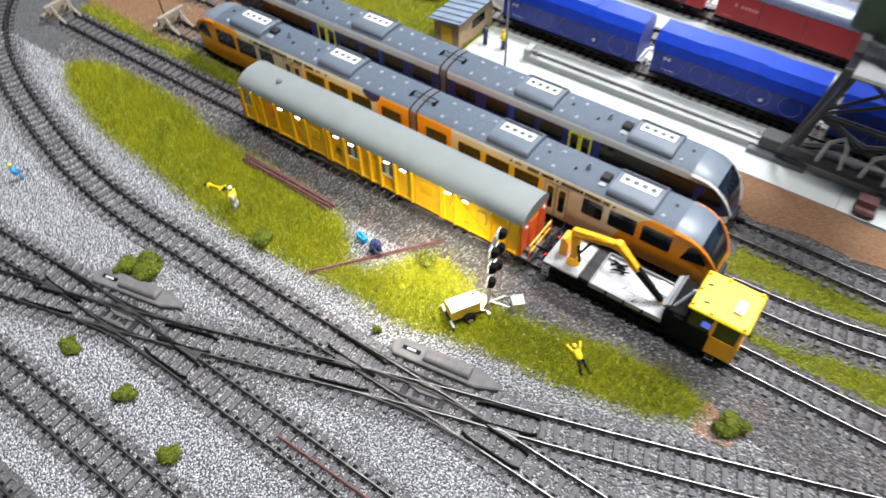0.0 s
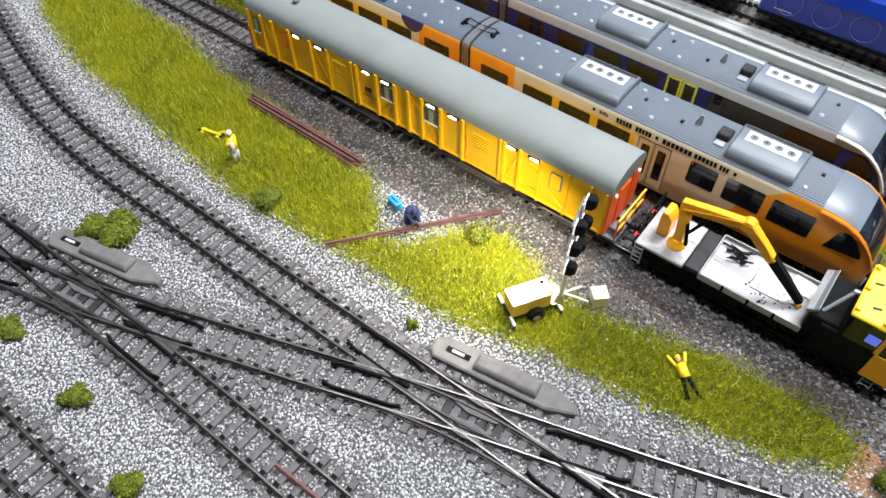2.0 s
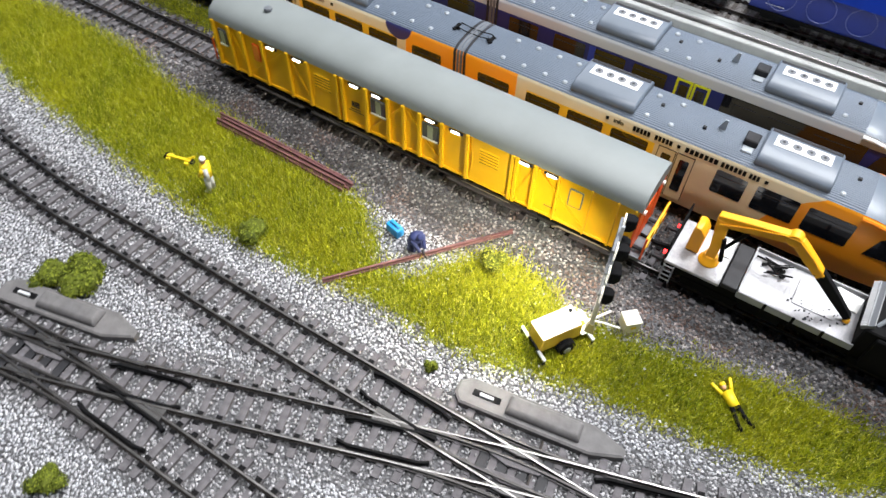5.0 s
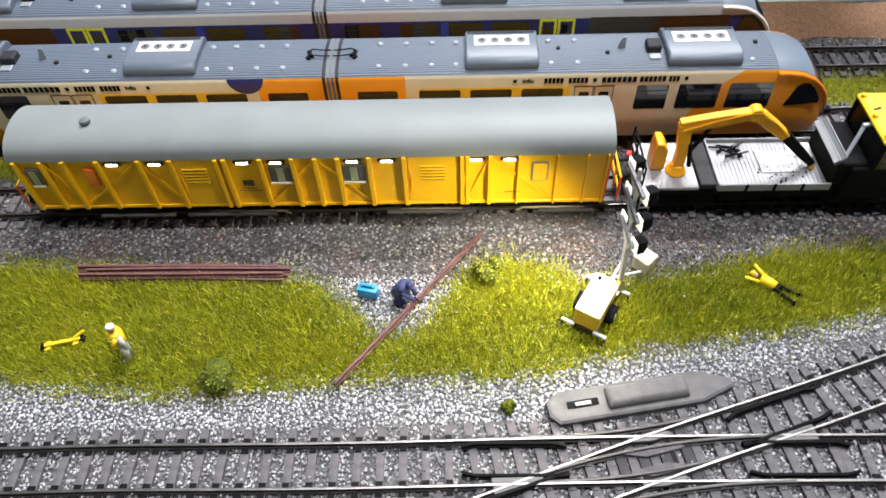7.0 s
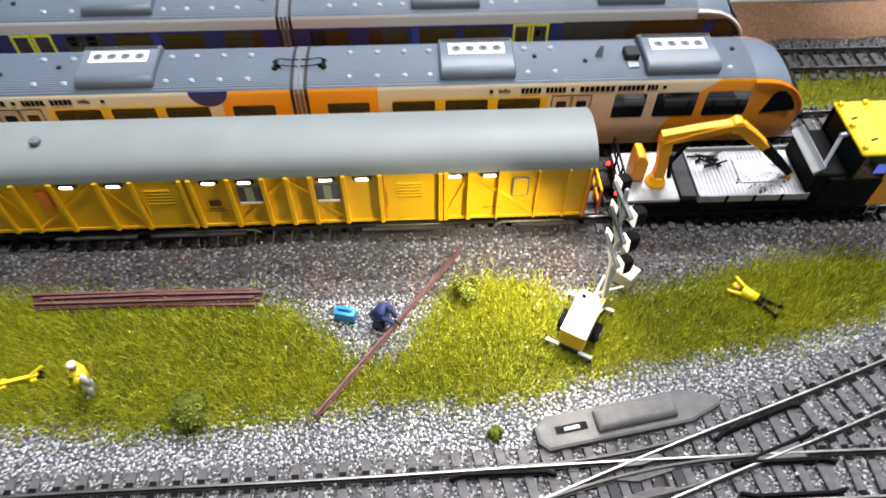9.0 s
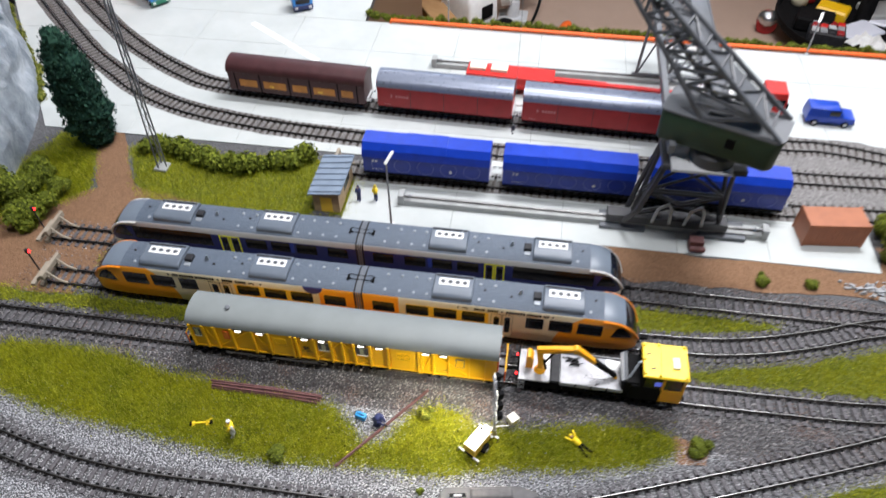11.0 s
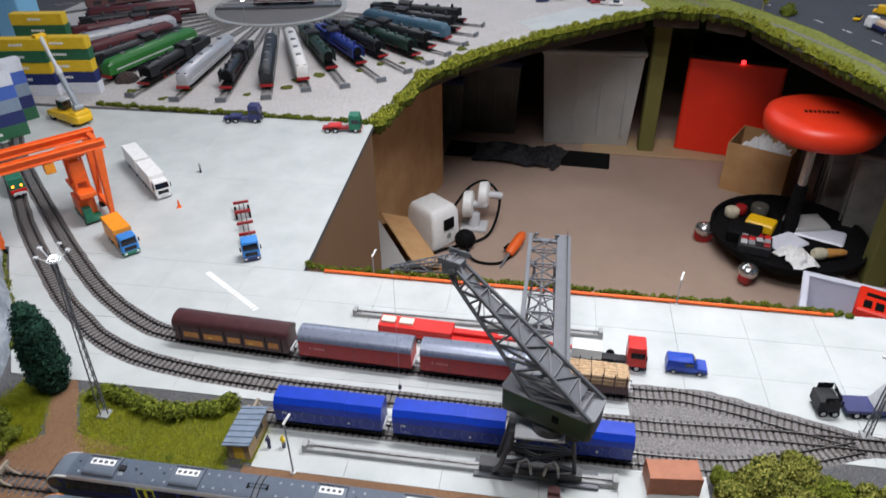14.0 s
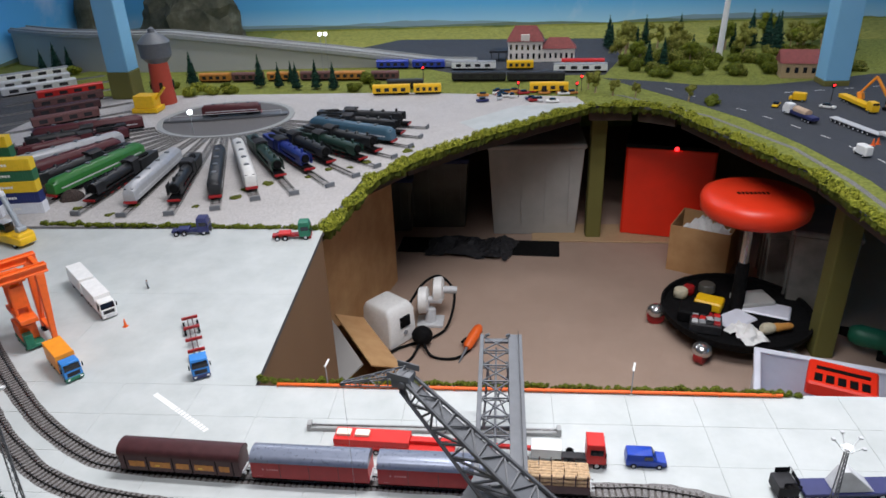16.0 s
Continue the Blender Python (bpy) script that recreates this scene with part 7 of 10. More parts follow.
def light_mast(x, y, h, label):
    t = thing("floodlight_mast", label, "light mast", at_mm(x, y))
    part("foot", Geo().box(-7, 7, -7, 7, 0, 3), M_BEAM, t, bevel=0.5)
    for a in range(3):
        c, s = math.cos(a * 2.094), math.sin(a * 2.094)
        part("leg", Geo().rod((5 * c, 5 * s, 2), (2.2 * c, 2.2 * s, h), 0.8, n=6), M_CRANE, t)
    br_ = Geo()
    for k in range(16):
        z0, z1 = 4 + (h - 6) * k / 16, 4 + (h - 6) * (k + 1) / 16
        w0, w1 = 5 - 2.8 * z0 / h, 5 - 2.8 * z1 / h
        for a in range(3):
            p = (w0 * math.cos(a * 2.094), w0 * math.sin(a * 2.094), z0)
            q = (w1 * math.cos((a + 1) * 2.094), w1 * math.sin((a + 1) * 2.094), z1)
            br_.rod(p, q, 0.35, n=4)
    part("lattice", br_, M_CRANE, t, "fine lattice bracing")
    hd = part("lamp_ring", Geo().tube([(7 * math.cos(i * 0.524), 7 * math.sin(i * 0.524), h) for i in range(13)], 0.8), M_LIGHTGREY, t, "ring carrying the lamps")
    for a in range(5):
        c, s = math.cos(a * 1.257 + 0.4), math.sin(a * 1.257 + 0.4)
        part("lamp_arm", Geo().rod((7 * c, 7 * s, h), (15 * c, 15 * s, h + 10), 0.6, n=5).cbox(16 * c, 16 * s, h + 10.5, 4, 4, 2), M_LIGHTGREY, hd)
    part("lit_lamp", Geo().blob((0, 0, h + 2), 4.4, 4.4, 3.0), M_MAST_LAMP, hd, "lit white lamp")
    return t


M_MAST_LAMP = emitter("lit_mast_lamp", (0.95, 1.0, 0.95), 8.0)
light_mast(-262, 163, 236, "tall lattice floodlight mast with a lit head").matrix_basis = at_mm(-262, 163, 0, 0, 0, 2.8)
light_mast(662, 262, 110, "lattice floodlight mast with a lit head beside the lorries")

fence = thing("pipe_fence", "low orange pipe fence along the board's edge", "fence")
M_PIPE = paint("orange_pipe", (0.85, 0.135, 0.012), 0.45, 0.1)
xs = [-78, 62, 202, 340, 470, 600, 692]
for a, b in zip(xs[:-1], xs[1:]):
    part("pipe", Geo().rod((a, 500 - 0.008 * (a + 78), 4), (b - 1.5, 500 - 0.008 * (b + 78), 4), 2.6, n=10), M_PIPE, fence)
    part("bracket", Geo().cbox(a, 500 - 0.008 * (a + 78), 2, 2.4, 4.5, 4.4), M_PIPE, fence)


def hedge(points, r, h, mat, label, spread=3.0, gap=9.0, leaves=170, z=0.0, leaf=None):
    for (ax, ay), (bx, by) in zip(points[:-1], points[1:]):
        blobs, n = [], max(1, int(math.hypot(bx - ax, by - ay) / gap))
        for i in range(n + 1):
            x, y = ax + (bx - ax) * i / n, ay + (by - ay) * i / n
            q = random.uniform(0.65, 1.25)
            blobs.append((x + random.gauss(0, spread * 0.5), y + random.gauss(0, spread), z + h * 0.4 * q, r * q, r * q, h * 0.6 * q))
        v, f = leaf_cloud(blobs, leaves * len(blobs), leaf or max(0.8, r * 0.18))
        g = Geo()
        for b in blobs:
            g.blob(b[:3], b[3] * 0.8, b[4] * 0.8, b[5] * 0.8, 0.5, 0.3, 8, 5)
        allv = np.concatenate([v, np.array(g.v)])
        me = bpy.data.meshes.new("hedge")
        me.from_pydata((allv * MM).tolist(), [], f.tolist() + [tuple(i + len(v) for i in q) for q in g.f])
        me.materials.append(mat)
        me.materials.append(M_LEAF_SHADE)
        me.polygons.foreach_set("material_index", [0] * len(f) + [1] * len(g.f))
        tagged(new("hedge", me), label, "hedge", "", "stuff")


hedge([(-112, 512), (-75, 509), (250, 507), (690, 500), (716, 494)], 5, 9, M_LEAF, "ragged olive green hedge along the board's edge", 2.0, 6, 150, leaf=0.9)
hedge([(-292, 196), (-240, 186), (-190, 172), (-140, 182), (-112, 196)], 11, 17, M_LEAF, "lumpy olive green hedge behind the meadow", 3.0, 11, 240)
for x, y, r, h, mat in ((490, 138, 26, 34, M_LEAF_PALE), (522, 160, 30, 44, M_LEAF_PALE), (552, 128, 30, 42, M_LEAF_PALE), (520, 112, 22, 30, M_LEAF), (585, 150, 28, 38, M_LEAF), (600, 112, 22, 30, M_LEAF_PALE), (560, 178, 26, 38, M_LEAF_PALE), (625, 140, 28, 36, M_LEAF_PALE), (480, 165, 15, 22, M_LEAF), (655, 110, 26, 32, M_LEAF)):
    bush(x, y, r, h, mat, "big rounded olive green shrub beside the yard", 1500, 9, group="big shrubs")
for x, y, r, h in ((-360, 70, 26, 26), (-395, 30, 24, 22), (-400, 95, 26, 30), (-430, 60, 24, 24), (-352, 110, 15, 16), (-440, 10, 20, 20), (-380, 125, 20, 24)):
    bush(x, y, r, h, M_LEAF, "dense green shrub at the foot of the rock", 1100, 9, group="hillside shrubs")

# clipped conifer
tr2 = thing("tree", "dark green columnar conifer beside the rock", "tree", at_mm(-352, 196))
part("trunk", Geo().rod((0, 0, -1), (0, 0, 40), 4, 2), M_WOOD, tr2)
blobs = [(random.gauss(0, 1.5), random.gauss(0, 1.5), z, 26 * math.sin(math.pi * min(0.97, 0.16 + 0.8 * z / 142)) ** 0.7, 26 * math.sin(math.pi * min(0.97, 0.16 + 0.8 * z / 142)) ** 0.7, 15) for z in range(12, 132, 9)]
v, f = leaf_cloud(blobs, 14000, 1.5)
g = Geo()
for b in blobs:
    g.blob(b[:3], b[3] * 0.88, b[4] * 0.88, b[5], 0.4, 0.2)
me = bpy.data.meshes.new("crown")
me.from_pydata((np.concatenate([v, np.array(g.v)]) * MM).tolist(), [], f.tolist() + [tuple(i + len(v) for i in q) for q in g.f])
me.materials.append(M_LEAF_DARK)
new("crown", me).parent = tr2


# ---- rock face ----
def rock():
    m = Mat("foil_grey_rock")
    m.coord(True)
    col = m.ramp(m.noise(22, 8, 0.7), (0.32, (0.12, 0.145, 0.17)), (0.5, (0.3, 0.34, 0.38)), (0.68, (0.6, 0.64, 0.68)))
    return m.done(col, 0.5, 0, m.noise(45, 8, 0.75), 0.9, 0.006)


def rock_mass():
    n, mrows = 46, 18
    foot = [(-410, 70), (-420, 150), (-455, 250), (-520, 345), (-600, 430), (-660, 510), (-760, 610), (-900, 760), (-1000, 860)]
    line = spline(foot, 14.0)
    rings = []
    for i, p in enumerate(line):
        d = (line[min(i + 1, len(line) - 1)] - line[max(i - 1, 0)]).normalized()
        s = Vector((-d.y, d.x, 0))
        ring = []
        for j in range(mrows):
            t = j / (mrows - 1)
            up = 210 * t ** 0.8
            back = 90 * t ** 1.6
            k = noise.noise_vector(Vector((p.x * 0.016, p.y * 0.016, up * 0.022))) * 26 * min(1, t * 3 + 0.2) + noise.noise_vector(Vector((p.x * 0.06, p.y * 0.06, up * 0.07))) * 9 * min(1, t * 3 + 0.2)
            q = p + s * back + Vector((0, 0, up - 4)) + k
            ring.append(tuple(q))
        rings.append(ring)
    g = Geo().loft(rings, False, False)
    back = [[r[-1], (r[-1][0] - 160, r[-1][1] - 60, 215)] for r in rings]
    g.loft(back, False, False)
    return g


single("rock_face", rock_mass(), rock(), "craggy grey blue model rock face", "rock", kind="structure", smooth=25)
hedge([(-640, 478), (-575, 395), (-500, 318), (-465, 262)], 8, 9, M_LEAF_PALE, "thin band of yellow green scrub at the rock's foot", 2.0, 8, 60)

# ---- buffer stops with red lights ----
M_TIMBER = paint("weathered_timber", (0.3, 0.26, 0.2), 0.75, 0.2)


def buffer_stop(x, y, rz, lamp=True):
    t = thing("buffer_stop", "weathered timber and rail buffer stop at the track end", "buffer stop", at_mm(x, y, 0, rz), "buffer stops")
    for s in (-8.25, 8.25):
        part("bent_rail", Geo().tube([(10, s, 2.5), (2, s, 6), (-6, s, 15), (-8, s, 16)], 1.2), M_TIMBER, t)
        part("back_stay", Geo().rod((-8, s, 15), (-22, s, 1), 1.2).rod((-6, s, 9), (-15, s, 1), 1.0), M_TIMBER, t)
    part("beam", Geo().box(-9, -5.5, -15, 15, 11, 17), M_TIMBER, t, bevel=0.5)
    for x in (-24, -15):
        part("cross_timber", Geo().box(x, x + 4, -14, 14, -0.5, 3), M_TIMBER, t)
    if lamp:
        post = part("signal_post", Geo().rod((-26, 4, 0), (-27, 4, 26), 0.7), M_DARK, t)
        part("signal_lamp", Geo().cbox(-26.6, 4, 27, 3, 2.4, 5), M_DARK, t)
        part("lit_red_lens", Geo().rod((-25.3, 4, 27), (-24.4, 4, 27), 1.4, n=10), M_RED_LAMP, t, "lit red lens")


buffer_stop(-288, 1, 0)
buffer_stop(-314, 54, 0)
buffer_stop(-393, -48, 0, False)
buffer_stop(-66, 188, 0, False)

# painted road marks
M_MARK = paint("road_marking_white", (0.8, 0.8, 0.78), 0.6, 0.06)
d = Vector((130, -92, 0)).normalized()
n_ = Vector((-d.y, d.x, 0))
for k in range(12):
    a = Vector((-268, 474, 0)) + d * (0 if k == 0 else 62 + 7.4 * (k - 1))
    ln = 60 if k == 0 else 5.2
    w_ = 4.2
    q = [a - n_ * w_, a + d * ln - n_ * w_, a + d * ln + n_ * w_, a + n_ * w_]
    single("road_mark", Geo().prism([(p.x, p.y) for p in q], "z", 0.1, 0.45), M_MARK, "white painted bar on the yard", "road marking", kind="structure", smooth=0)
cone = thing("traffic_cone", "small orange traffic cone on the yard", "traffic cone", at_mm(-413, 668, 0.2))
part("body", Geo().lathe([(3.2, 0.6), (0.8, 16)], 0, 0, 14), M_PIPE, cone)
part("foot", Geo().box(-4, 4, -4, 4, 0, 0.9), M_PIPE, cone)

# rubble heap by the points
heap = Geo()
for i in range(110):
    x, y = random.gauss(462, 16), random.gauss(90, 4)
    heap.cbox(x, y, random.uniform(-0.5, 3), random.uniform(1.5, 6), random.uniform(1, 2.6), random.uniform(0.8, 2), rz=random.gauss(-8, 30), rx=random.uniform(-8, 8))
for k in range(3):
    heap.cbox(490 + 3 * k, 84 + 4 * k, 1.5, 58, 3, 2.4, rz=-9 + 3 * k)
single("rubble_heap", heap, M_GREY, "heap of grey planks and rubble beside the points", "rubble", kind="stuff", smooth=0)

# ---- gantry crane over the yard tracks ----
gt = thing("gantry_crane", "orange model container gantry crane over the tracks", "model crane", at_mm(-588, 568, 0, 48.7))
for v in (-26, 34):
    g = part("girder", Geo().box(-118, 104, v - 3.5, v + 3.5, 141, 150), M_PIPE, gt, "orange flanged girder", bevel=0.3)
    for za, zb, w in ((138, 141, 7), (150, 153, 8)):
        part("flange", Geo().box(-118, 104, v - w, v + w, za, zb), M_PIPE, g, bevel=0.4)
    part("girder_rail", Geo().box(-116, 102, v - 1.5, v + 1.5, 153, 155.5), M_PIPE, g)
    for u in (-92, 90):
        part("leg", Geo().loft([[(u - 7 + a, v + b, z) for a, b in ((-4, -5), (4, -5), (4, 5), (-4, 5))] for z in (12,)] + [[(u + a, v + b, 138) for a, b in ((-7, -7), (7, -7), (7, 7), (-7, 7))]]), M_PIPE, gt, "orange leg", bevel=0.5)
        part("wheel", Geo().rod((u - 7, v - 4, 6), (u - 7, v + 4, 6), 6, n=14), M_BLACK, gt)
for u in (-96, 84):
    part("tie_beam", Geo().box(u - 4, u + 4, -26, 34, 20, 28), M_PIPE, gt, bevel=0.5)
    part("end_tie", Geo().box(u + 6, u + 14, -20, 28, 141, 150), M_PIPE, gt, bevel=0.5)
    part("brace", Geo().rod((u, -24, 28), (u + 4, 4, 100), 2.2).rod((u, 32, 28), (u + 4, 4, 100), 2.2), M_PIPE, gt)
tro = part("trolley", Geo().box(34, 70, -18, 26, 128, 138), M_PIPE, gt, "orange trolley between the girders", bevel=0.8)
hoist = part("hoist_frame", Geo().box(38, 66, -40, 48, 60, 68), M_PIPE, tro, "orange spreader frame", bevel=0.5)
for u in (42, 62):
    for v in (-14, 22):
        part("hoist_post", Geo().rod((u, v, 68), (u, v, 128), 2.6, n=8), M_PIPE, hoist)
    part("cross_brace", Geo().rod((u, -14, 70), (u, 22, 126), 1.6, n=6).rod((u, 22, 70), (u, -14, 126), 1.6, n=6), M_PIPE, hoist)
for v in (-17, 21):
    part("hoist_panel", Geo().box(42, 62, v, v + 4, 82, 122), M_PIPE, hoist, "orange side plate", bevel=0.5)
part("winch_drum", Geo().rod((44, 4, 122), (60, 4, 122), 9, n=14), M_TRUCK_O, hoist)
part("driver_cabin", Geo().box(2, 18, -32, -14, 118, 136), M_TRUCK_O, tro, bevel=0.8)
lf = thing("container_lift", "green model container carrier under the gantry", "model vehicle", at_mm(-560, 612, 0.2, -41))
part("frame", Geo().box(-34, 34, -15, 15, 6, 12), M_TRUCK_G, lf, bevel=0.6)
part("cab", Geo().box(20, 36, -14, 0, 12, 34), M_TRUCK_G, lf, bevel=0.8)
part("load", Geo().box(-34, 14, -14, 14, 13, 42), M_PIPE, lf, "orange container", bevel=0.5)
wheels_of(lf, (-22, 20), 15, 6)
M_AMBER = emitter("lit_amber_lamp", (1.0, 0.3, 0.02), 4.0)
gl = thing("shunter", "dark green model shunting locomotive with lit lamps", "model locomotive", at_mm(-768, 692, 0, -43))
part("body", Geo().box(-60, 40, -13, 13, 12, 40), M_TRUCK_G, gl, bevel=1.0)
part("cab_roof", Geo().box(-64, -20, -15, 15, 40, 47), M_DARK, gl, bevel=1.0)
for y in (-7.5, 7.5):
    part("lamp", Geo().rod((40, y, 24), (41.5, y, 24), 2.6, n=12), M_AMBER, gl, "lit amber headlamp")
part("buffer_beam", Geo().box(40, 43, -14, 14, 9, 17), M_RED, gl)
running_gear(gl, 52)

# ---- container stack and reach stacker ----
cont_cols = [paint("container_yellow", (0.75, 0.5, 0.02), 0.5, 0.08), paint("container_green", (0.03, 0.13, 0.06), 0.5, 0.1), paint("container_navy", (0.02, 0.03, 0.13), 0.5, 0.1), paint("container_grey_blue", (0.22, 0.28, 0.36), 0.5, 0.1), paint("container_white", (0.66, 0.68, 0.72), 0.5, 0.06), paint("container_blue", (0.06, 0.13, 0.45), 0.5, 0.1)]
M_PALE_PANEL = M_WHITE


def container(x, y, z, rz, mat, length=138):
    t = thing("container", "stacked model shipping container with corrugated sides", "container", at_mm(x, y, z, rz), "stacked containers")
    b = part("box", Geo().box(-length / 2, length / 2, -14, 14, 0, 29), mat, t, bevel=0.4)
    for k in range(int(length / 7)):
        xx = -length / 2 + 4 + 7 * k
        part("rib", Geo().box(xx, xx + 3.2, -14.5, 14.5, 2, 27), mat, b)
    g = Geo()
    bars(g, -length * 0.16, length * 0.1, -14.7, 12, 18, 5, 0.12, 0.2)
    part("lettering", g, M_PALE_PANEL, t, "pale bars of lettering")


k = 0
for row, (cx, cy) in enumerate(((-1062, 1175), (-1085, 1300), (-967, 1205))):
    for lev in range((5, 6, 5)[row]):
        container(cx + random.uniform(-2, 2), cy + random.uniform(-2, 2), 0.2 + 29.2 * lev, 8, cont_cols[((4, 2, 0, 1, 0, 0), (3, 2, 3, 0, 1, 0), (4, 2, 0, 1, 0))[row][lev]])
for lev in range(5):
    for row in range(2):
        container(-1005 + 40 * row, 985 - 90 * row, 0.2 + 29.2 * lev, 55, cont_cols[(1, 2, 3, 5, 4)[lev]])
rs = thing("reach_stacker", "yellow model reach stacker with a long silver boom", "model vehicle", at_mm(-868, 1027, 0.2, 156))
part("body", Geo().loft([[(x, -w, 9), (x, w, 9), (x, w, h), (x, -w, h)] for x, w, h in ((-66, 18, 24), (-58, 23, 30), (-20, 24, 30), (10, 24, 26), (52, 22, 22), (62, 18, 18))]), M_YELLOW, rs, "rounded yellow chassis", bevel=1.5)
part("counterweight", Geo().box(-64, -36, -20, 20, 22, 36), M_YELLOW, rs, bevel=3)
cab = part("cab", Geo().box(-4, 22, -11, 11, 27, 50), M_WINDOW, rs, bevel=1)
part("cab_roof", Geo().box(-6, 24, -12, 12, 50, 53), M_LIGHTGREY, cab, bevel=0.8)
part("boom_pivot", Geo().rod((-48, -10, 42), (-48, 10, 42), 8, n=14), M_VENT, rs)
bm_ = part("boom", Geo().rod((-48, 0, 44), (-14, 0, 124), 6.5, n=10), M_VENT, rs, "silver telescopic boom")
part("boom_stage", Geo().rod((-16, 0, 120), (17, 0, 200), 4.6, n=10), M_LIGHTGREY, bm_)
part("boom_collar", Geo().rod((-17, 0, 117), (-12, 0, 128), 7.8, n=10), M_LIGHTGREY, bm_)
part("boom_head", Geo().cbox(20, 0, 198, 16, 26, 8), M_YELLOW, bm_, bevel=1)
wheels_of(rs, (-40, 36), 22, 10, 6)

M_COAL = granular("dark_brown_heap", (0.02, 0.014, 0.012), (0.05, 0.035, 0.03), (0.1, 0.07, 0.06), 300)
for x, y, r in ((-978, 1346, 30), (-880, 1300, 32)):
    hp = Geo()
    rings = [[(r * k * (1 + 0.12 * math.sin(3.1 * i + x)) * math.cos(i * 0.628), r * k * (1 + 0.12 * math.sin(2.3 * i + y)) * math.sin(i * 0.628), z + 1.2 * math.sin(i * 2.2)) for i in range(10)] for k, z in ((1, 0.5), (0.82, 13), (0.45, 23), (0.1, 26))]
    single("spoil_heap", hp.loft(rings), M_COAL, "low dark brown spoil heap beside the stub tracks", "spoil heap", at_mm(x, y, -1.2), group="spoil heaps", smooth=0)

# ---- roundhouse fan: turntable, stub tracks, locomotives ----
TTX, TTY = -733, 2085
M_PALE_GRAVEL = granular("pale_yard_gravel", (0.42, 0.4, 0.385), (0.54, 0.515, 0.5), (0.66, 0.635, 0.62), 320)
slab("ground_yard", [[(-1500, 1125), (-150, 1108), (-110, 1440), (5, 1635), (212, 1866), (590, 2205), (560, 2330), (-100, 2440), (-1500, 2460)]], -1.1, -0.2, M_PALE_GRAVEL, "pale gravel round the turntable", "ground")
tt = thing("turntable", "model locomotive turntable in a round pit", "turntable", at_mm(TTX, TTY))
part("rim", Geo().lathe([(246, -0.5), (246, 3), (228, 3), (226, 0)], 0, 0, 48), M_BEAM, tt, "grey stone rim")
part("pit", Geo().lathe([(226, -0.6), (226, 0.4)], 0, 0, 48), M_MOTOR, tt, "brown pit floor")
brg = part("bridge", Geo().box(-222, 222, -20, 20, 2, 9), M_GREY_DARK, tt, "grey bridge deck", at=pose(0, 0, 0, 0, 0, 12), bevel=0.6)
part("bridge_rail", Geo().rod((-200, -20, 9), (-200, -20, 24), 1).rod((200, -20, 9), (200, -20, 24), 1).rod((-200, -20, 24), (200, -20, 24), 1), M_LIGHTGREY, brg)
part("control_hut", Geo().box(-70, -40, 22, 44, 8, 40), M_BLACK, brg, bevel=1)

LOCO_DARK = paint("loco_black", (0.014, 0.015, 0.017), 0.45, 0.3)
LOCO_COLS = {"black": LOCO_DARK, "green": paint("loco_green", (0.03, 0.16, 0.03), 0.4, 0.1), "dkgreen": paint("loco_dark_green", (0.015, 0.04, 0.028), 0.45, 0.15), "maroon": paint("loco_maroon", (0.09, 0.018, 0.022), 0.45, 0.12), "silver": paint("loco_silver", (0.42, 0.43, 0.45), 0.4, 0.1, 0.2), "white": paint("loco_white", (0.66, 0.65, 0.62), 0.45, 0.08), "blue": paint("loco_blue", (0.015, 0.03, 0.2), 0.4, 0.12), "teal": paint("loco_teal", (0.05, 0.11, 0.16), 0.45, 0.1)}


def steam_loco(at, colour, length):
    mat = LOCO_COLS[colour]
    t = thing("model_locomotive", "model steam locomotive with tender on a stub track", "model locomotive", at, "locomotives round the turntable")
    h = length / 2
    part("frame", Geo().box(-h, h, -12, 12, 8, 15), M_BLACK, t, bevel=0.5)
    part("boiler", Geo().rod((-h * 0.2, 0, 32), (h * 0.86, 0, 32), 12.5, n=16), mat, t, smooth=50)
    part("smokebox_door", Geo().rod((h * 0.86, 0, 32), (h * 0.885, 0, 32), 10.5, 9, n=16), M_BLACK, t)
    part("chimney", Geo().lathe([(3.4, 42), (3, 50), (3.8, 53)], h * 0.74, 0, 12), mat, t)
    for x in (0.2, 0.45):
        part("dome", Geo().lathe([(5.5, 40), (5.3, 46), (3, 49), (0.5, 50)], h * x, 0, 12), mat, t)
    part("cab", Geo().box(-h * 0.36, -h * 0.16, -15, 15, 15, 48), mat, t, bevel=0.8)
    part("cab_roof", Geo().prism([(-16, 47), (-10, 51), (0, 52.5), (10, 51), (16, 47)], "x", -h * 0.38, -h * 0.12), M_DARK, t)
    for s in (-1, 1):
        part("running_board", Geo().box(-h * 0.15, h * 0.9, s * 13.5 - 2.2, s * 13.5 + 2.2, 20, 21.5), mat, t)
        part("deflector", Geo().box(h * 0.66, h * 0.9, s * 14.5 - 0.5, s * 14.5 + 0.5, 22, 42), mat, t)
        for k in range(5):
            part("wheel", Geo().rod((h * (-0.1 + 0.2 * k), s * 7.5, 11), (h * (-0.1 + 0.2 * k), s * 10, 11), 8 if 0 < k < 4 else 5, n=14), M_RED_DEEP, t)
    part("tender", Geo().box(-h, -h * 0.42, -14.5, 14.5, 14, 38), mat, t, bevel=1.0)
    part("coal", Geo().blob((-h * 0.65, 0, 38), h * 0.2, 10, 5, 0.6), M_BLACK, t)
    part("buffer_beam", Geo().box(h, h + 2, -14, 14, 10, 15), M_RED_DEEP, t, "red buffer beam")
    return t


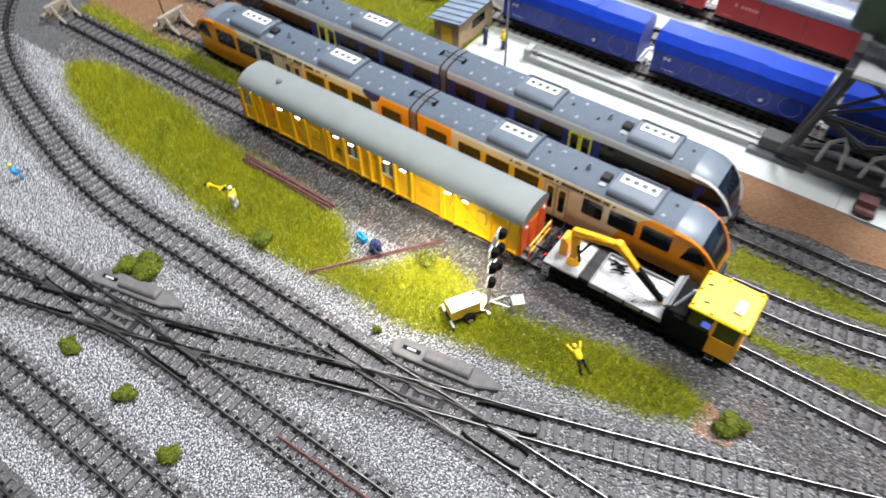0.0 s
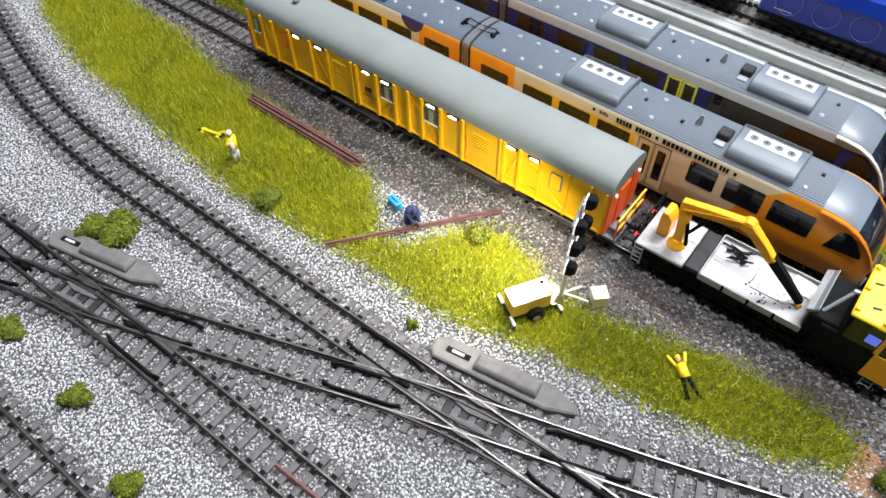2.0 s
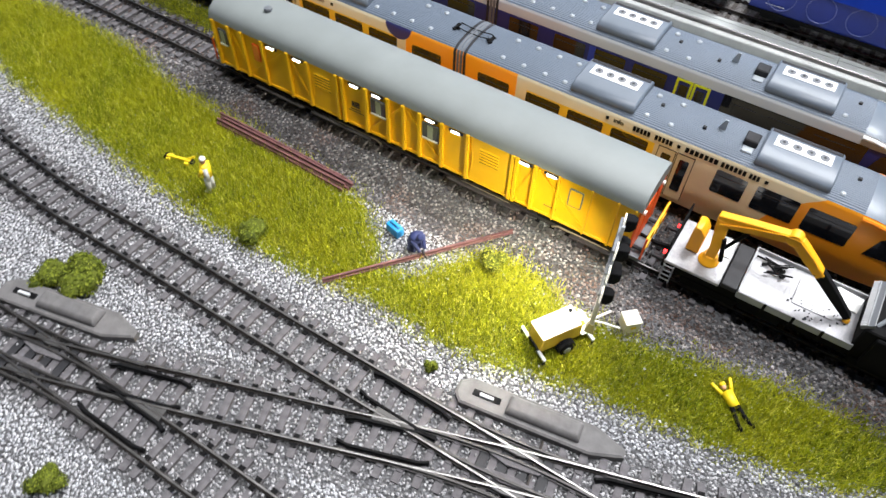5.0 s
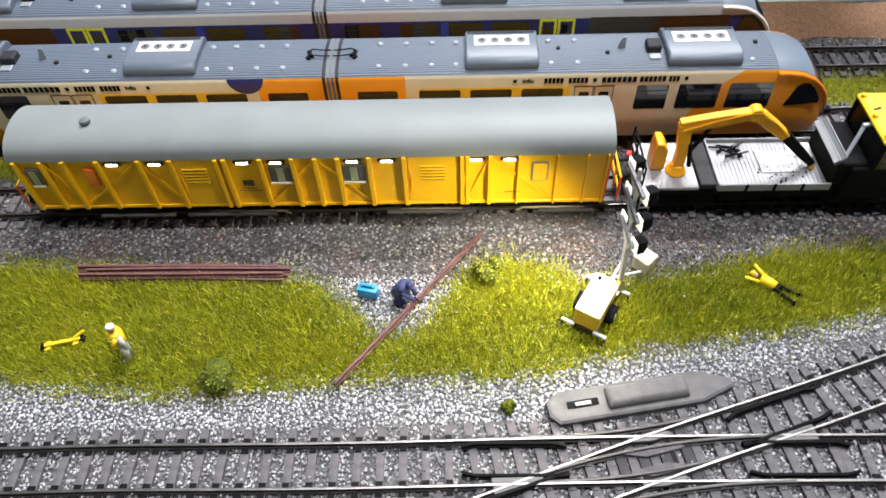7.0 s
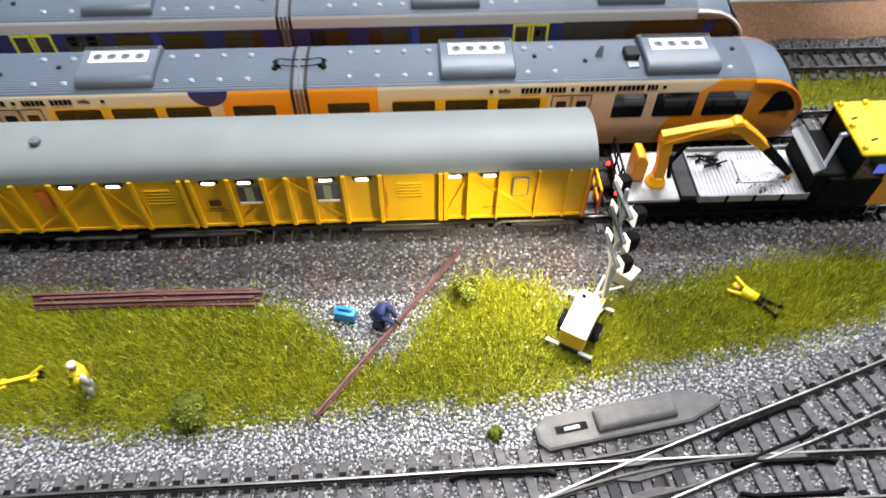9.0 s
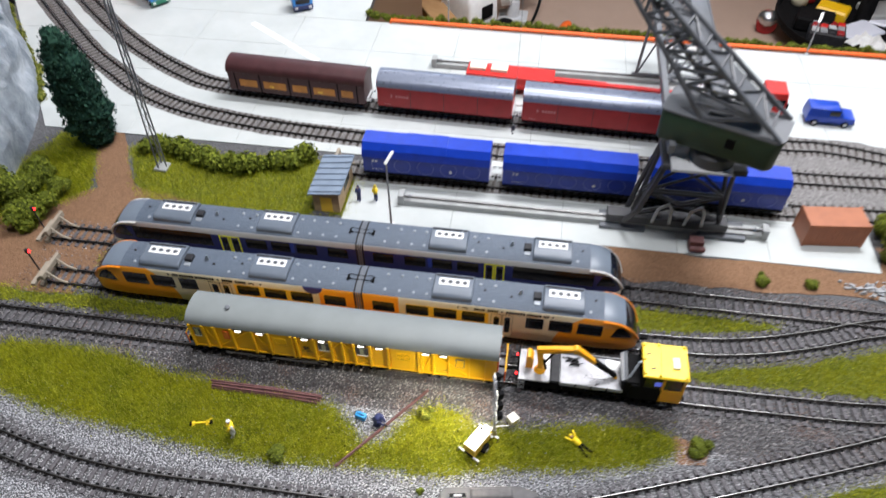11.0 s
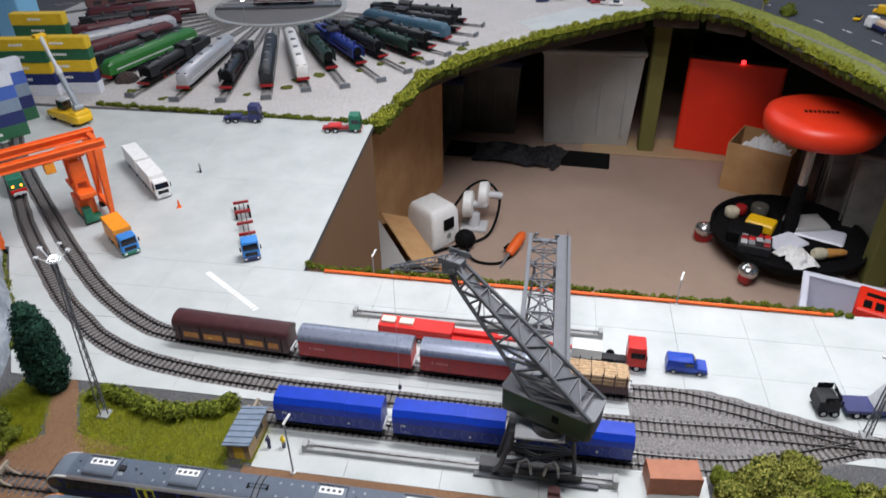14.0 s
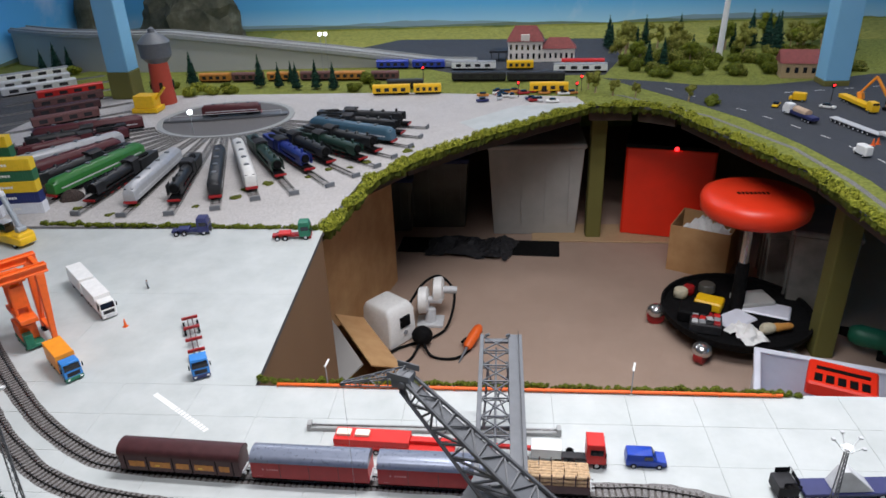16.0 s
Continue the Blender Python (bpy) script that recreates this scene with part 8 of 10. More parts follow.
def diesel_loco(at, colour, length):
    mat = LOCO_COLS[colour]
    t = thing("model_locomotive", "model diesel locomotive on a stub track", "model locomotive", at, "locomotives round the turntable")
    h = length / 2
    part("frame", Geo().box(-h, h, -13, 13, 9, 15), M_BLACK, t, bevel=0.5)
    sec = lambda k, zt: [(-15 * k, 14), (-15 * k, 36), (-11 * k, zt - 3), (0, zt), (11 * k, zt - 3), (15 * k, 36), (15 * k, 14)]
    part("body", Geo().loft([[(x, y, z) for y, z in sec(k, zt)] for x, k, zt in ((-h, 0.82, 40), (-h * 0.9, 1, 48), (h * 0.9, 1, 48), (h, 0.82, 40))]), mat, t, bevel=0.6)
    for s in (-1, 1):
        part("windscreen", Geo().box(s * h * 0.96 - 2, s * h * 0.96 + 2, -10, 10, 32, 41), M_WINDOW, t)
        part("stripe", Geo().box(-h * 0.88, h * 0.88, s * 15.1 - 0.2, s * 15.1 + 0.2, 22, 25), M_LIGHTGREY, t)
        part("buffer_beam", Geo().box(s * h - 1, s * h + 2 * s + 1, -14, 14, 9, 14.5), M_RED_DEEP, t)
    for k in range(4):
        part("roof_fan", Geo().lathe([(6, 46.5), (6, 49.5), (4, 50)], -h * 0.6 + h * 0.4 * k, 0, 14), M_GREY_DARK, t)
    running_gear(t, h * 0.9)
    return t


fan = [(-152, "maroon", 0), (-143, "black", 1), (-134, "maroon", 1), (-125, "silver", 0), (-117, "maroon", 0), (-110, "black", 1), (-103.5, "green", 0), (-94.5, "black", 1), (-86.5, "silver", 0), (-79, "black", 1), (-72, "black", 0), (-65.5, "white", 0), (-59, "dkgreen", 1), (-52.5, "blue", 1), (-46.5, "black", 1), (-40.5, "dkgreen", 1), (-34.5, "black", 1), (-27, "teal", 0), (-20, "black", 1), (-12, "black", 1)]
M_STUB = paint("stub_track_grey", (0.28, 0.27, 0.26), 0.7, 0.2)
for i, (ang, colour, steam) in enumerate(fan):
    c, s = math.cos(radians(ang)), math.sin(radians(ang))
    r0, r1 = 330, (660, 700, 740, 790, 820, 845, 850, 870, 880, 885, 880, 850, 860, 860, 840, 820, 800, 780, 760, 740)[i]
    st = thing("stub_track", "short stub track with grey sleepers at the turntable", "railway track", at_mm(TTX, TTY, 0, ang), "stub tracks", "structure")
    part("bed", Geo().box(250, r1 + 40, -15, 15, -0.5, 0.7), M_STUB, st)
    for off in (-8.25, 8.25):
        part("rail", Geo().box(250, r1 + 36, off - 0.6, off + 0.6, 0.7, 3), M_RAIL, st)
    for k in range(int((r1 - 250) / 12)):
        part("sleeper", SLEEPERS[False], None, st, at=at_mm(254 + 12 * k, 0, 0.2))
    stop = part("stop_block", Geo().box(r1 + 32, r1 + 38, -13, 13, 0.5, 12), M_GREY_DARK, st, bevel=0.6)
    ln = random.uniform(270, 320)
    nose = r1 - (120 if i in (12, 13, 14) else 50)
    mid = nose - ln / 2
    (steam_loco if steam else diesel_loco)(at_mm(TTX + mid * c, TTY + mid * s, 0, ang) @ Matrix.Scale(1.2, 4), colour, ln * 0.95)
diesel_loco(at_mm(TTX + 20, TTY + 8, 6, 12), "maroon", 210)
for i in range(26):
    a, r = radians(-150 + 130 * i / 26 + random.uniform(-2, 2)), random.uniform(760, 930)
    bush(TTX + r * math.cos(a), TTY + r * math.sin(a), random.uniform(12, 24), 4, M_LEAF_PALE, "flat tuft of yellow green scrub between the stub tracks", 90, 3, group="scrub tufts")
hedge([(-860, 1128), (-700, 1116), (-500, 1112), (-300, 1104), (-150, 1098)], 7, 10, M_LEAF, "low green hedge between yard and turntable", 2.0, 10, 90, leaf=1.4)
hedge([(-138, 1105), (-103, 1290), (-85, 1440), (25, 1615), (120, 1735), (224, 1852), (410, 2025), (602, 2196), (690, 2196)], 18, 40, M_LEAF_BRIGHT, "thick yellow green hedge hanging over the well's edge", 5.0, 15, 520, -27, 2.6)
hedge([(690, 2196), (780, 2190), (885, 2118), (940, 1950), (1000, 1775), (1055, 1630), (1110, 1480), (1125, 1300), (1138, 1100), (1142, 900)], 17, 40, M_LEAF_BRIGHT, "thick yellow green hedge hanging over the well's edge", 5.0, 16, 520, -27, 2.6)
# two tractor units parked by the hedge
for x, y, mt, lb in ((-447, 1075, M_TRUCK_N, "dark blue heavy tractor unit by the hedge"), (-198, 1050, M_TRUCK_G, "green and red tractor unit by the hedge")):
    t = thing("lorry", lb, "model lorry", at_mm(x, y, 0.2, 8), "model lorries on the yard")
    lorry_cab(t, 12, 26, mt, M_RED_DEEP if mt is M_TRUCK_G else M_DARK, 42, 15)
    part("chassis", Geo().box(-50, 14, -8, 8, 7, 12), M_RED_DEEP if mt is M_TRUCK_G else mt, t)
    part("fifth_wheel", Geo().box(-36, -8, -11, 11, 12, 17), mt if mt is not M_TRUCK_G else M_RED, t, bevel=1)
    wheels_of(t, (26, -20, -38), 14.5, 6)

# ---- distance: station, ramp, road, woods ----
M_GREEN_LAND = granular("meadow_flock", (0.1, 0.13, 0.016), (0.2, 0.225, 0.03), (0.3, 0.31, 0.06), 120)
M_ASPHALT = granular("model_asphalt", (0.03, 0.035, 0.045), (0.05, 0.056, 0.068), (0.08, 0.085, 0.1), 500)
slab("ground_meadow", [[(560, 2330), (590, 2205), (700, 2215), (900, 2125), (1010, 1790), (1120, 1490), (1150, 900), (1500, 900), (1500, 1500), (2690, 2100), (2690, 4090), (-2290, 4090), (-2290, 2700), (-1500, 2460), (-100, 2440)]], -1.1, -0.3, M_GREEN_LAND, "green flocked meadow behind the turntable", "ground")
slab("road", [[(780, 2520), (960, 2230), (1085, 1985), (1170, 1700), (1225, 1400), (1230, 1000), (1490, 1000), (1490, 1500), (2600, 2120), (2600, 2640), (1781, 2625), (1547, 2535), (1302, 2465), (1068, 2480), (900, 2560), (700, 2640)]], -0.9, 0.3, M_ASPHALT, "wide blue grey asphalt model road curving past the woods", "road")
slab("pavement_path", [[(690, 2360), (735, 2318), (974, 2025), (1125, 1668), (1166, 1391), (1180, 1000), (1196, 1000), (1182, 1395), (1140, 1674), (986, 2034), (745, 2330)]], -0.9, 0.2, M_BALLAST_MID, "narrow grey brown track beside the road", "path")
for line in ([(900, 2470), (1060, 2200), (1190, 1950), (1290, 1700), (1345, 1400), (1360, 1050)], [(1300, 2330), (1600, 2390), (1900, 2460), (2300, 2520)]):
    road_line = spline(line, 40)
    for i in range(1, len(road_line) - 2, 3):
        p, q = road_line[i], road_line[i + 1]
        s = Vector(((q - p).y, -(q - p).x, 0)).normalized() * 1.6
        single("road_mark", Geo().prism([((p + s).x, (p + s).y), ((q + s).x, (q + s).y), ((q - s).x, (q - s).y), ((p - s).x, (p - s).y)], "z", 0.2, 0.6), M_MARK, "white dash on the model road", "road marking", kind="structure", smooth=0)


def conifer(x, y, h, mat=None, label="dark green model fir tree on the meadow"):
    t = thing("tree", label, "tree", at_mm(x, y), "model trees")
    part("trunk", Geo().rod((0, 0, -1), (0, 0, h * 0.5), h * 0.025, h * 0.012), M_WOOD, t)
    blobs = [(0, 0, h * (0.12 + 0.8 * k / 8), h * 0.2 * (1 - k / 8.6), h * 0.2 * (1 - k / 8.6), h * 0.07) for k in range(9)]
    v, f = leaf_cloud(blobs, 700, h * 0.022)
    g = Geo()
    for b in blobs:
        g.blob(b[:3], b[3] * 0.8, b[4] * 0.8, b[5], 0.4, 0.2, 7, 4)
    me = bpy.data.meshes.new("crown")
    me.from_pydata((np.concatenate([v, np.array(g.v)]) * MM).tolist(), [], f.tolist() + [tuple(i + len(v) for i in q) for q in g.f])
    me.materials.append(mat or M_LEAF_DARK)
    new("crown", me).parent = t


def broadleaf(x, y, h, mat, label="leafy green model tree on the meadow"):
    t = thing("tree", label, "tree", at_mm(x, y), "model trees")
    part("trunk", Geo().rod((0, 0, -1), (h * 0.03, 0, h * 0.55), h * 0.045, h * 0.02).rod((h * 0.02, 0, h * 0.35), (h * 0.16, h * 0.05, h * 0.6), h * 0.02, h * 0.01).rod((0.01 * h, 0, h * 0.38), (-h * 0.15, -h * 0.04, h * 0.62), h * 0.02, h * 0.01), M_WOOD, t)
    blobs = [(random.gauss(0, h * 0.13), random.gauss(0, h * 0.13), h * random.uniform(0.4, 0.86), h * 0.16, h * 0.16, h * 0.15) for _ in range(9)]
    v, f = leaf_cloud(blobs, 900, h * 0.028)
    g = Geo()
    for b in blobs:
        g.blob(b[:3], b[3] * 0.75, b[4] * 0.75, b[5] * 0.75, 0.5, 0.2, 7, 4)
    me = bpy.data.meshes.new("crown")
    me.from_pydata((np.concatenate([v, np.array(g.v)]) * MM).tolist(), [], f.tolist() + [tuple(i + len(v) for i in q) for q in g.f])
    me.materials.append(mat)
    new("crown", me).parent = t


for x, y, h in ((-1086, 2640, 150), (-759, 2575, 145), (-675, 2569, 110), (-585, 2520, 120), (-504, 2530, 125), (-425, 2510, 120), (-640, 2640, 100), (-1400, 2700, 130)):
    conifer(x, y, h)
for x, y, h in ((-300, 2620, 60), (-330, 2470, 50), (-900, 2550, 40), (-250, 2500, 45), (-1150, 2580, 45)):
    bush(x, y, h * 0.7, h * 0.8, M_LEAF, "rounded green shrub on the meadow", 500, 7, group="meadow shrubs")
for i in range(42):
    x, y = random.uniform(800, 1900), random.uniform(2850, 3400)
    if random.random() < 0.45:
        conifer(x, y, random.uniform(120, 190))
    else:
        broadleaf(x, y, random.uniform(90, 160), random.choice([M_LEAF, M_LEAF_PALE]))
for i in range(66):
    x, y = random.uniform(800, 1750), random.uniform(2640, 3100)
    bush(x, y, random.uniform(28, 60), random.uniform(30, 62), random.choice([M_LEAF, M_LEAF_PALE, M_LEAF]), "rounded green shrub at the wood's edge", 420, 6, group="meadow shrubs")
for x, y, h in ((640, 2380, 90), (700, 2330, 70), (780, 2300, 60), (960, 2230, 70), (620, 2450, 70)):
    broadleaf(x, y, h, M_LEAF_PALE)
# curved ramp with its pale retaining wall
ramp_line = spline([(-2250, 3250), (-1900, 3080), (-1500, 2990), (-1230, 2980), (-900, 2990), (-500, 3000), (-100, 2980), (200, 2950)], 60)
M_RAMP = wall_paint("ramp_wall_grey", (0.45, 0.45, 0.43))
rings = []
for i, p in enumerate(ramp_line):
    h = 178 - 158 * max(0.0, min(1.0, (p.x + 1300) / 1300)) if p.x > -1300 else 178
    d = (ramp_line[min(i + 1, len(ramp_line) - 1)] - ramp_line[max(i - 1, 0)]).normalized()
    s = Vector((d.y, -d.x, 0))
    rings.append([tuple(p + s * a + Vector((0, 0, b))) for a, b in ((-45, -1), (45, -1), (45, h), (-45, h))])
rp = thing("ramp", "long curved ramp with a pale grey retaining wall", "ramp", kind="structure")
part("retaining_wall", Geo().loft(rings), M_RAMP, rp, smooth=20)
for off in (-43, 43):
    part("parapet", Geo().loft([[tuple(Vector(r[2 if off > 0 else 3]) + Vector((0, 0, z)) + (Vector(r[3]) - Vector(r[2])) * k * (1 if off > 0 else -1)) for z, k in ((0, 0), (0, 0.05), (10, 0.05), (10, 0))] for r in rings]), M_BEAM, rp)
part("deck", Geo().loft([[tuple(Vector(r[3]) * (1 - k) + Vector(r[2]) * k + Vector((0, 0, z))) for k, z in ((-0.14, -16), (1.14, -16), (1.14, 2), (-0.14, 2))] for r in rings]), M_BEAM, rp, "grey overhanging deck slab")
# dark crags against the painted wall, with firs below the viaduct
M_CRAG = Mat("dark_olive_rock")
M_CRAG.coord(True)
M_CRAG = M_CRAG.done(M_CRAG.ramp(M_CRAG.noise(9, 8, 0.7), (0.35, (0.035, 0.04, 0.025)), (0.55, (0.09, 0.09, 0.06)), (0.72, (0.2, 0.2, 0.16))), 0.85, 0, M_CRAG.noise(22, 8, 0.75), 0.9, 0.012)


def crag(x, y, w, d, h, label):
    rings = []
    for j in range(9):
        t = j / 8
        k = 1 - 0.35 * t ** 2
        ring = []
        for i in range(18):
            a = 2 * math.pi * i / 18
            q = Vector((math.cos(a) * w * k, math.sin(a) * d * k, h * t))
            ring.append(tuple(q + noise.noise_vector(Vector((q.x * 0.012 + x, q.y * 0.012, q.z * 0.012))) * w * 0.18))
        rings.append(ring)
    single("crag", Geo().loft(rings), M_CRAG, label, "rock", at_mm(x, y, -2), smooth=25)


crag(-1540, 3800, 300, 190, 330, "dark craggy model rock against the painted wall")
crag(-2180, 3850, 100, 110, 300, "grey craggy model rock behind the viaduct")
for x, y, h in ((-1925, 2990, 150), (-1850, 2975, 130), (-1980, 2960, 120)):
    conifer(x, y, h, label="dark green fir tree below the viaduct")
for x, y, r, h in ((-1800, 2930, 40, 40), (-1010, 2440, 45, 40), (-930, 2470, 40, 34), (-860, 2480, 36, 34), (-1010, 2530, 40, 38)):
    bush(x, y, r, h, M_LEAF_BRIGHT, "rounded yellow green shrub on the meadow", 500, 7, group="meadow shrubs")
slab("ground_field", [[(-1100, 3500), (-480, 3480), (-300, 3710), (860, 3620), (880, 3420), (2690, 3400), (2690, 4090), (-1100, 4090)]], -0.8, 0.1, granular("straw_field", (0.2, 0.21, 0.03), (0.33, 0.32, 0.05), (0.45, 0.42, 0.09), 60), "yellow green field before the painted wall", "field")
# station on its grey square
slab("ground_square", [[(-480, 3470), (-240, 3040), (140, 2720), (720, 2700), (850, 3090), (850, 3600), (-300, 3700)]], -0.9, 0.2, M_ASPHALT, "grey paved station square", "ground")
M_STUCCO = paint("cream_stucco", (0.76, 0.72, 0.66), 0.7, 0.1)
M_TILE = paint("dark_red_roof_tiles", (0.22, 0.045, 0.04), 0.65, 0.2)
stn = thing("station_building", "cream model station with dark red hipped roofs", "model building", at_mm(430, 3050, 0, -4))
for x0, x1, y0, y1, zt, rz_ in ((-120, 40, -50, 50, 95, 160), (40, 190, -40, 40, 60, 105)):
    w = part("wall", Geo().box(x0, x1, y0, y1, 0, zt), M_STUCCO, stn)
    cx, cy = (x0 + x1) / 2, (y0 + y1) / 2
    part("roof", Geo().loft([[(x0 - 8, y0 - 8, zt), (x1 + 8, y0 - 8, zt), (x1 + 8, y1 + 8, zt), (x0 - 8, y1 + 8, zt)], [(x0 + 30, cy - 3, rz_), (x1 - 30, cy - 3, rz_), (x1 - 30, cy + 3, rz_), (x0 + 30, cy + 3, rz_)]]), M_TILE, stn, "dark red tiled roof", smooth=0)
    for fl in range(2 if zt > 70 else 1):
        for k in range(6):
            xx = x0 + (x1 - x0) * (k + 0.5) / 6
            part("window", Geo().box(xx - 5, xx + 5, y0 - 0.8, y0 + 0.5, 16 + 40 * fl, 40 + 40 * fl), M_WINDOW, w)
part("dormer", Geo().box(-60, -20, -56, -10, 95, 125), M_STUCCO, stn)
part("platform_roof", Geo().box(-210, -120, -40, 40, 42, 50), M_DARK, stn, bevel=1)
for x in (-200, -165, -130):
    part("platform_post", Geo().box(x - 2, x + 2, -32, -28, 0, 42), M_DARK, stn)


def plain_coach(x, y, length, mat, label, rz=0, top=42):
    t = thing("model_wagon", label, "model wagon", at_mm(x, y, 0, rz), "far model wagons")
    part("body", Geo().box(-length / 2, length / 2, -15, 15, 10, top - 6), mat, t, bevel=0.8)
    part("roof", Geo().prism([(-15.5, top - 6), (-11, top - 1), (0, top + 1), (11, top - 1), (15.5, top - 6)], "x", -length / 2, length / 2), mat if mat is not M_WHITE else M_GREY, t)
    part("underframe", Geo().box(-length / 2 + 4, length / 2 - 4, -11, 11, 3, 10), M_BLACK, t)
    for k in range(4):
        for s in (-1, 1):
            part("panel", Geo().box(-length * 0.4 + length * 0.22 * k, -length * 0.4 + length * 0.22 * k + length * 0.12, s * 15.1 - 0.3, s * 15.1 + 0.3, 16, top - 12), M_DARK, t)


for x, y, l, mt, lb, rz in ((-165, 2405, 150, M_YELLOW, "yellow model works wagon on the far siding", 3), (-20, 2410, 110, M_YELLOW, "yellow model works wagon on the far siding", 3), (462, 2400, 150, M_YELLOW, "yellow model works wagon on the far siding", -3),
                            (150, 2850, 200, M_WHITE, "white model coach before the station", -4), (360, 2840, 120, M_YELLOW, "yellow model coach before the station", -4), (640, 2850, 190, M_RED, "red model coach before the station", -4), (-60, 2900, 150, M_BLUE, "blue model container wagon before the station", -3), (-230, 2910, 150, M_BLUE, "blue model container wagon before the station", -3), (620, 2760, 230, M_WHITE, "white model coach before the station", -4),
                            (180, 2620, 230, LOCO_DARK, "long black model locomotive on the far line", -4), (420, 2600, 240, LOCO_DARK, "long black model locomotive on the far line", -4), (-120, 2500, 150, LOCO_DARK, "long black model wagon on the far line", 0),
                            (-1000, 2690, 140, M_BUFF, "brown model goods wagon below the ramp", 0), (-850, 2690, 140, M_RUST, "brown model goods wagon below the ramp", 0), (-690, 2690, 140, M_BUFF, "brown model goods wagon below the ramp", 0), (-540, 2690, 140, M_RUST, "brown model goods wagon below the ramp", 0), (-390, 2680, 140, M_BUFF, "brown model goods wagon below the ramp", -2), (-230, 2670, 120, M_RUST, "brown model goods wagon below the ramp", -2)):
    plain_coach(x, y, l, mt, lb, rz)
for i, (x, y, l, mt) in enumerate(((-1480, 2330, 260, M_RUST), (-1560, 2480, 260, M_RED), (-1400, 2180, 240, M_MAROON), (-1750, 2560, 300, M_LIGHTGREY), (-1850, 2680, 300, M_LIGHTGREY), (-1330, 2050, 230, M_RUST), (-1950, 2840, 300, M_WHITE))):
    plain_coach(x, y, l, mt, "model coach on the curving back tracks", 42)
    s_ = thing("stub_track", "short track with grey sleepers behind the turntable", "railway track", at_mm(x, y, 0, 42), "stub tracks", "structure")
    part("bed", Geo().box(-l, l, -15, 15, -0.5, 0.9), M_STUB, s_)
    for off in (-8.25, 8.25):
        part("rail", Geo().box(-l, l, off - 0.6, off + 0.6, 0.9, 3), M_RAIL, s_)
# water tower
wtw = thing("water_tower", "red brick model water tower with a slate grey tank", "model building", at_mm(-1075, 2330))
M_BRICK = paint("brick_red", (0.45, 0.06, 0.03), 0.7, 0.2, 0, 400)
part("shaft", Geo().lathe([(44, -1), (38, 150), (36, 165)], 0, 0, 16), M_BRICK, wtw)
part("tank", Geo().lathe([(36, 162), (58, 185), (60, 235), (62, 240)], 0, 0, 24), M_GREY_DARK, wtw, "slate grey tank")
part("tank_roof", Geo().lathe([(63, 239), (40, 262), (14, 276), (12, 290), (3, 296)], 0, 0, 24), M_GREY_DARK, wtw)
for a in range(4):
    part("window", Geo().box(-6, 6, -46, -40, 60, 90), M_WINDOW, wtw, at=pose(0, 0, 0, 0, 0, 90 * a + 20))
# yellow coaling crane with its lit lamp
yc = thing("coaling_crane", "bright yellow model coaling crane by the turntable", "model crane", at_mm(-1085, 2200))
part("house", Geo().box(-40, 40, -30, 30, 20, 66), M_YELLOW, yc, bevel=2)
part("base", Geo().box(-50, 50, -36, 36, 2, 20), M_YELLOW, yc, bevel=1)
part("jib", Geo().rod((30, 0, 40), (90, -20, 96), 5), M_YELLOW, yc)
# light blue room posts with olive feet
M_POST = wall_paint("sky_blue_post_paint", (0.25, 0.55, 0.8))
M_OLIVE = wall_paint("olive_post_paint", (0.16, 0.15, 0.035))
for i, (x, y) in enumerate(((-1290, 2450), (1560, 2470), (-1385, 1590))):
    ps = thing("room_post", "square room post painted sky blue with an olive foot", "post", at_mm(x, y), "room posts", "structure")
    part("shaft", Geo().box(-46, 46, -46, 46, 110 if i == 0 else 20, CEIL), M_POST, ps, bevel=3)
    part("foot", Geo().box(-48, 48, -48, 48, -1, 110 if i == 0 else 20), M_OLIVE, ps, bevel=3)
wtb = thing("wind_turbine", "tall white model wind turbine mast behind the road", "wind turbine", at_mm(1275, 3000))
part("mast", Geo().rod((0, 0, -1), (22, 0, 640), 15, 8, n=14), M_WHITE, wtb)
part("nacelle", Geo().box(4, 60, -10, 10, 636, 660), M_WHITE, wtb, bevel=3)
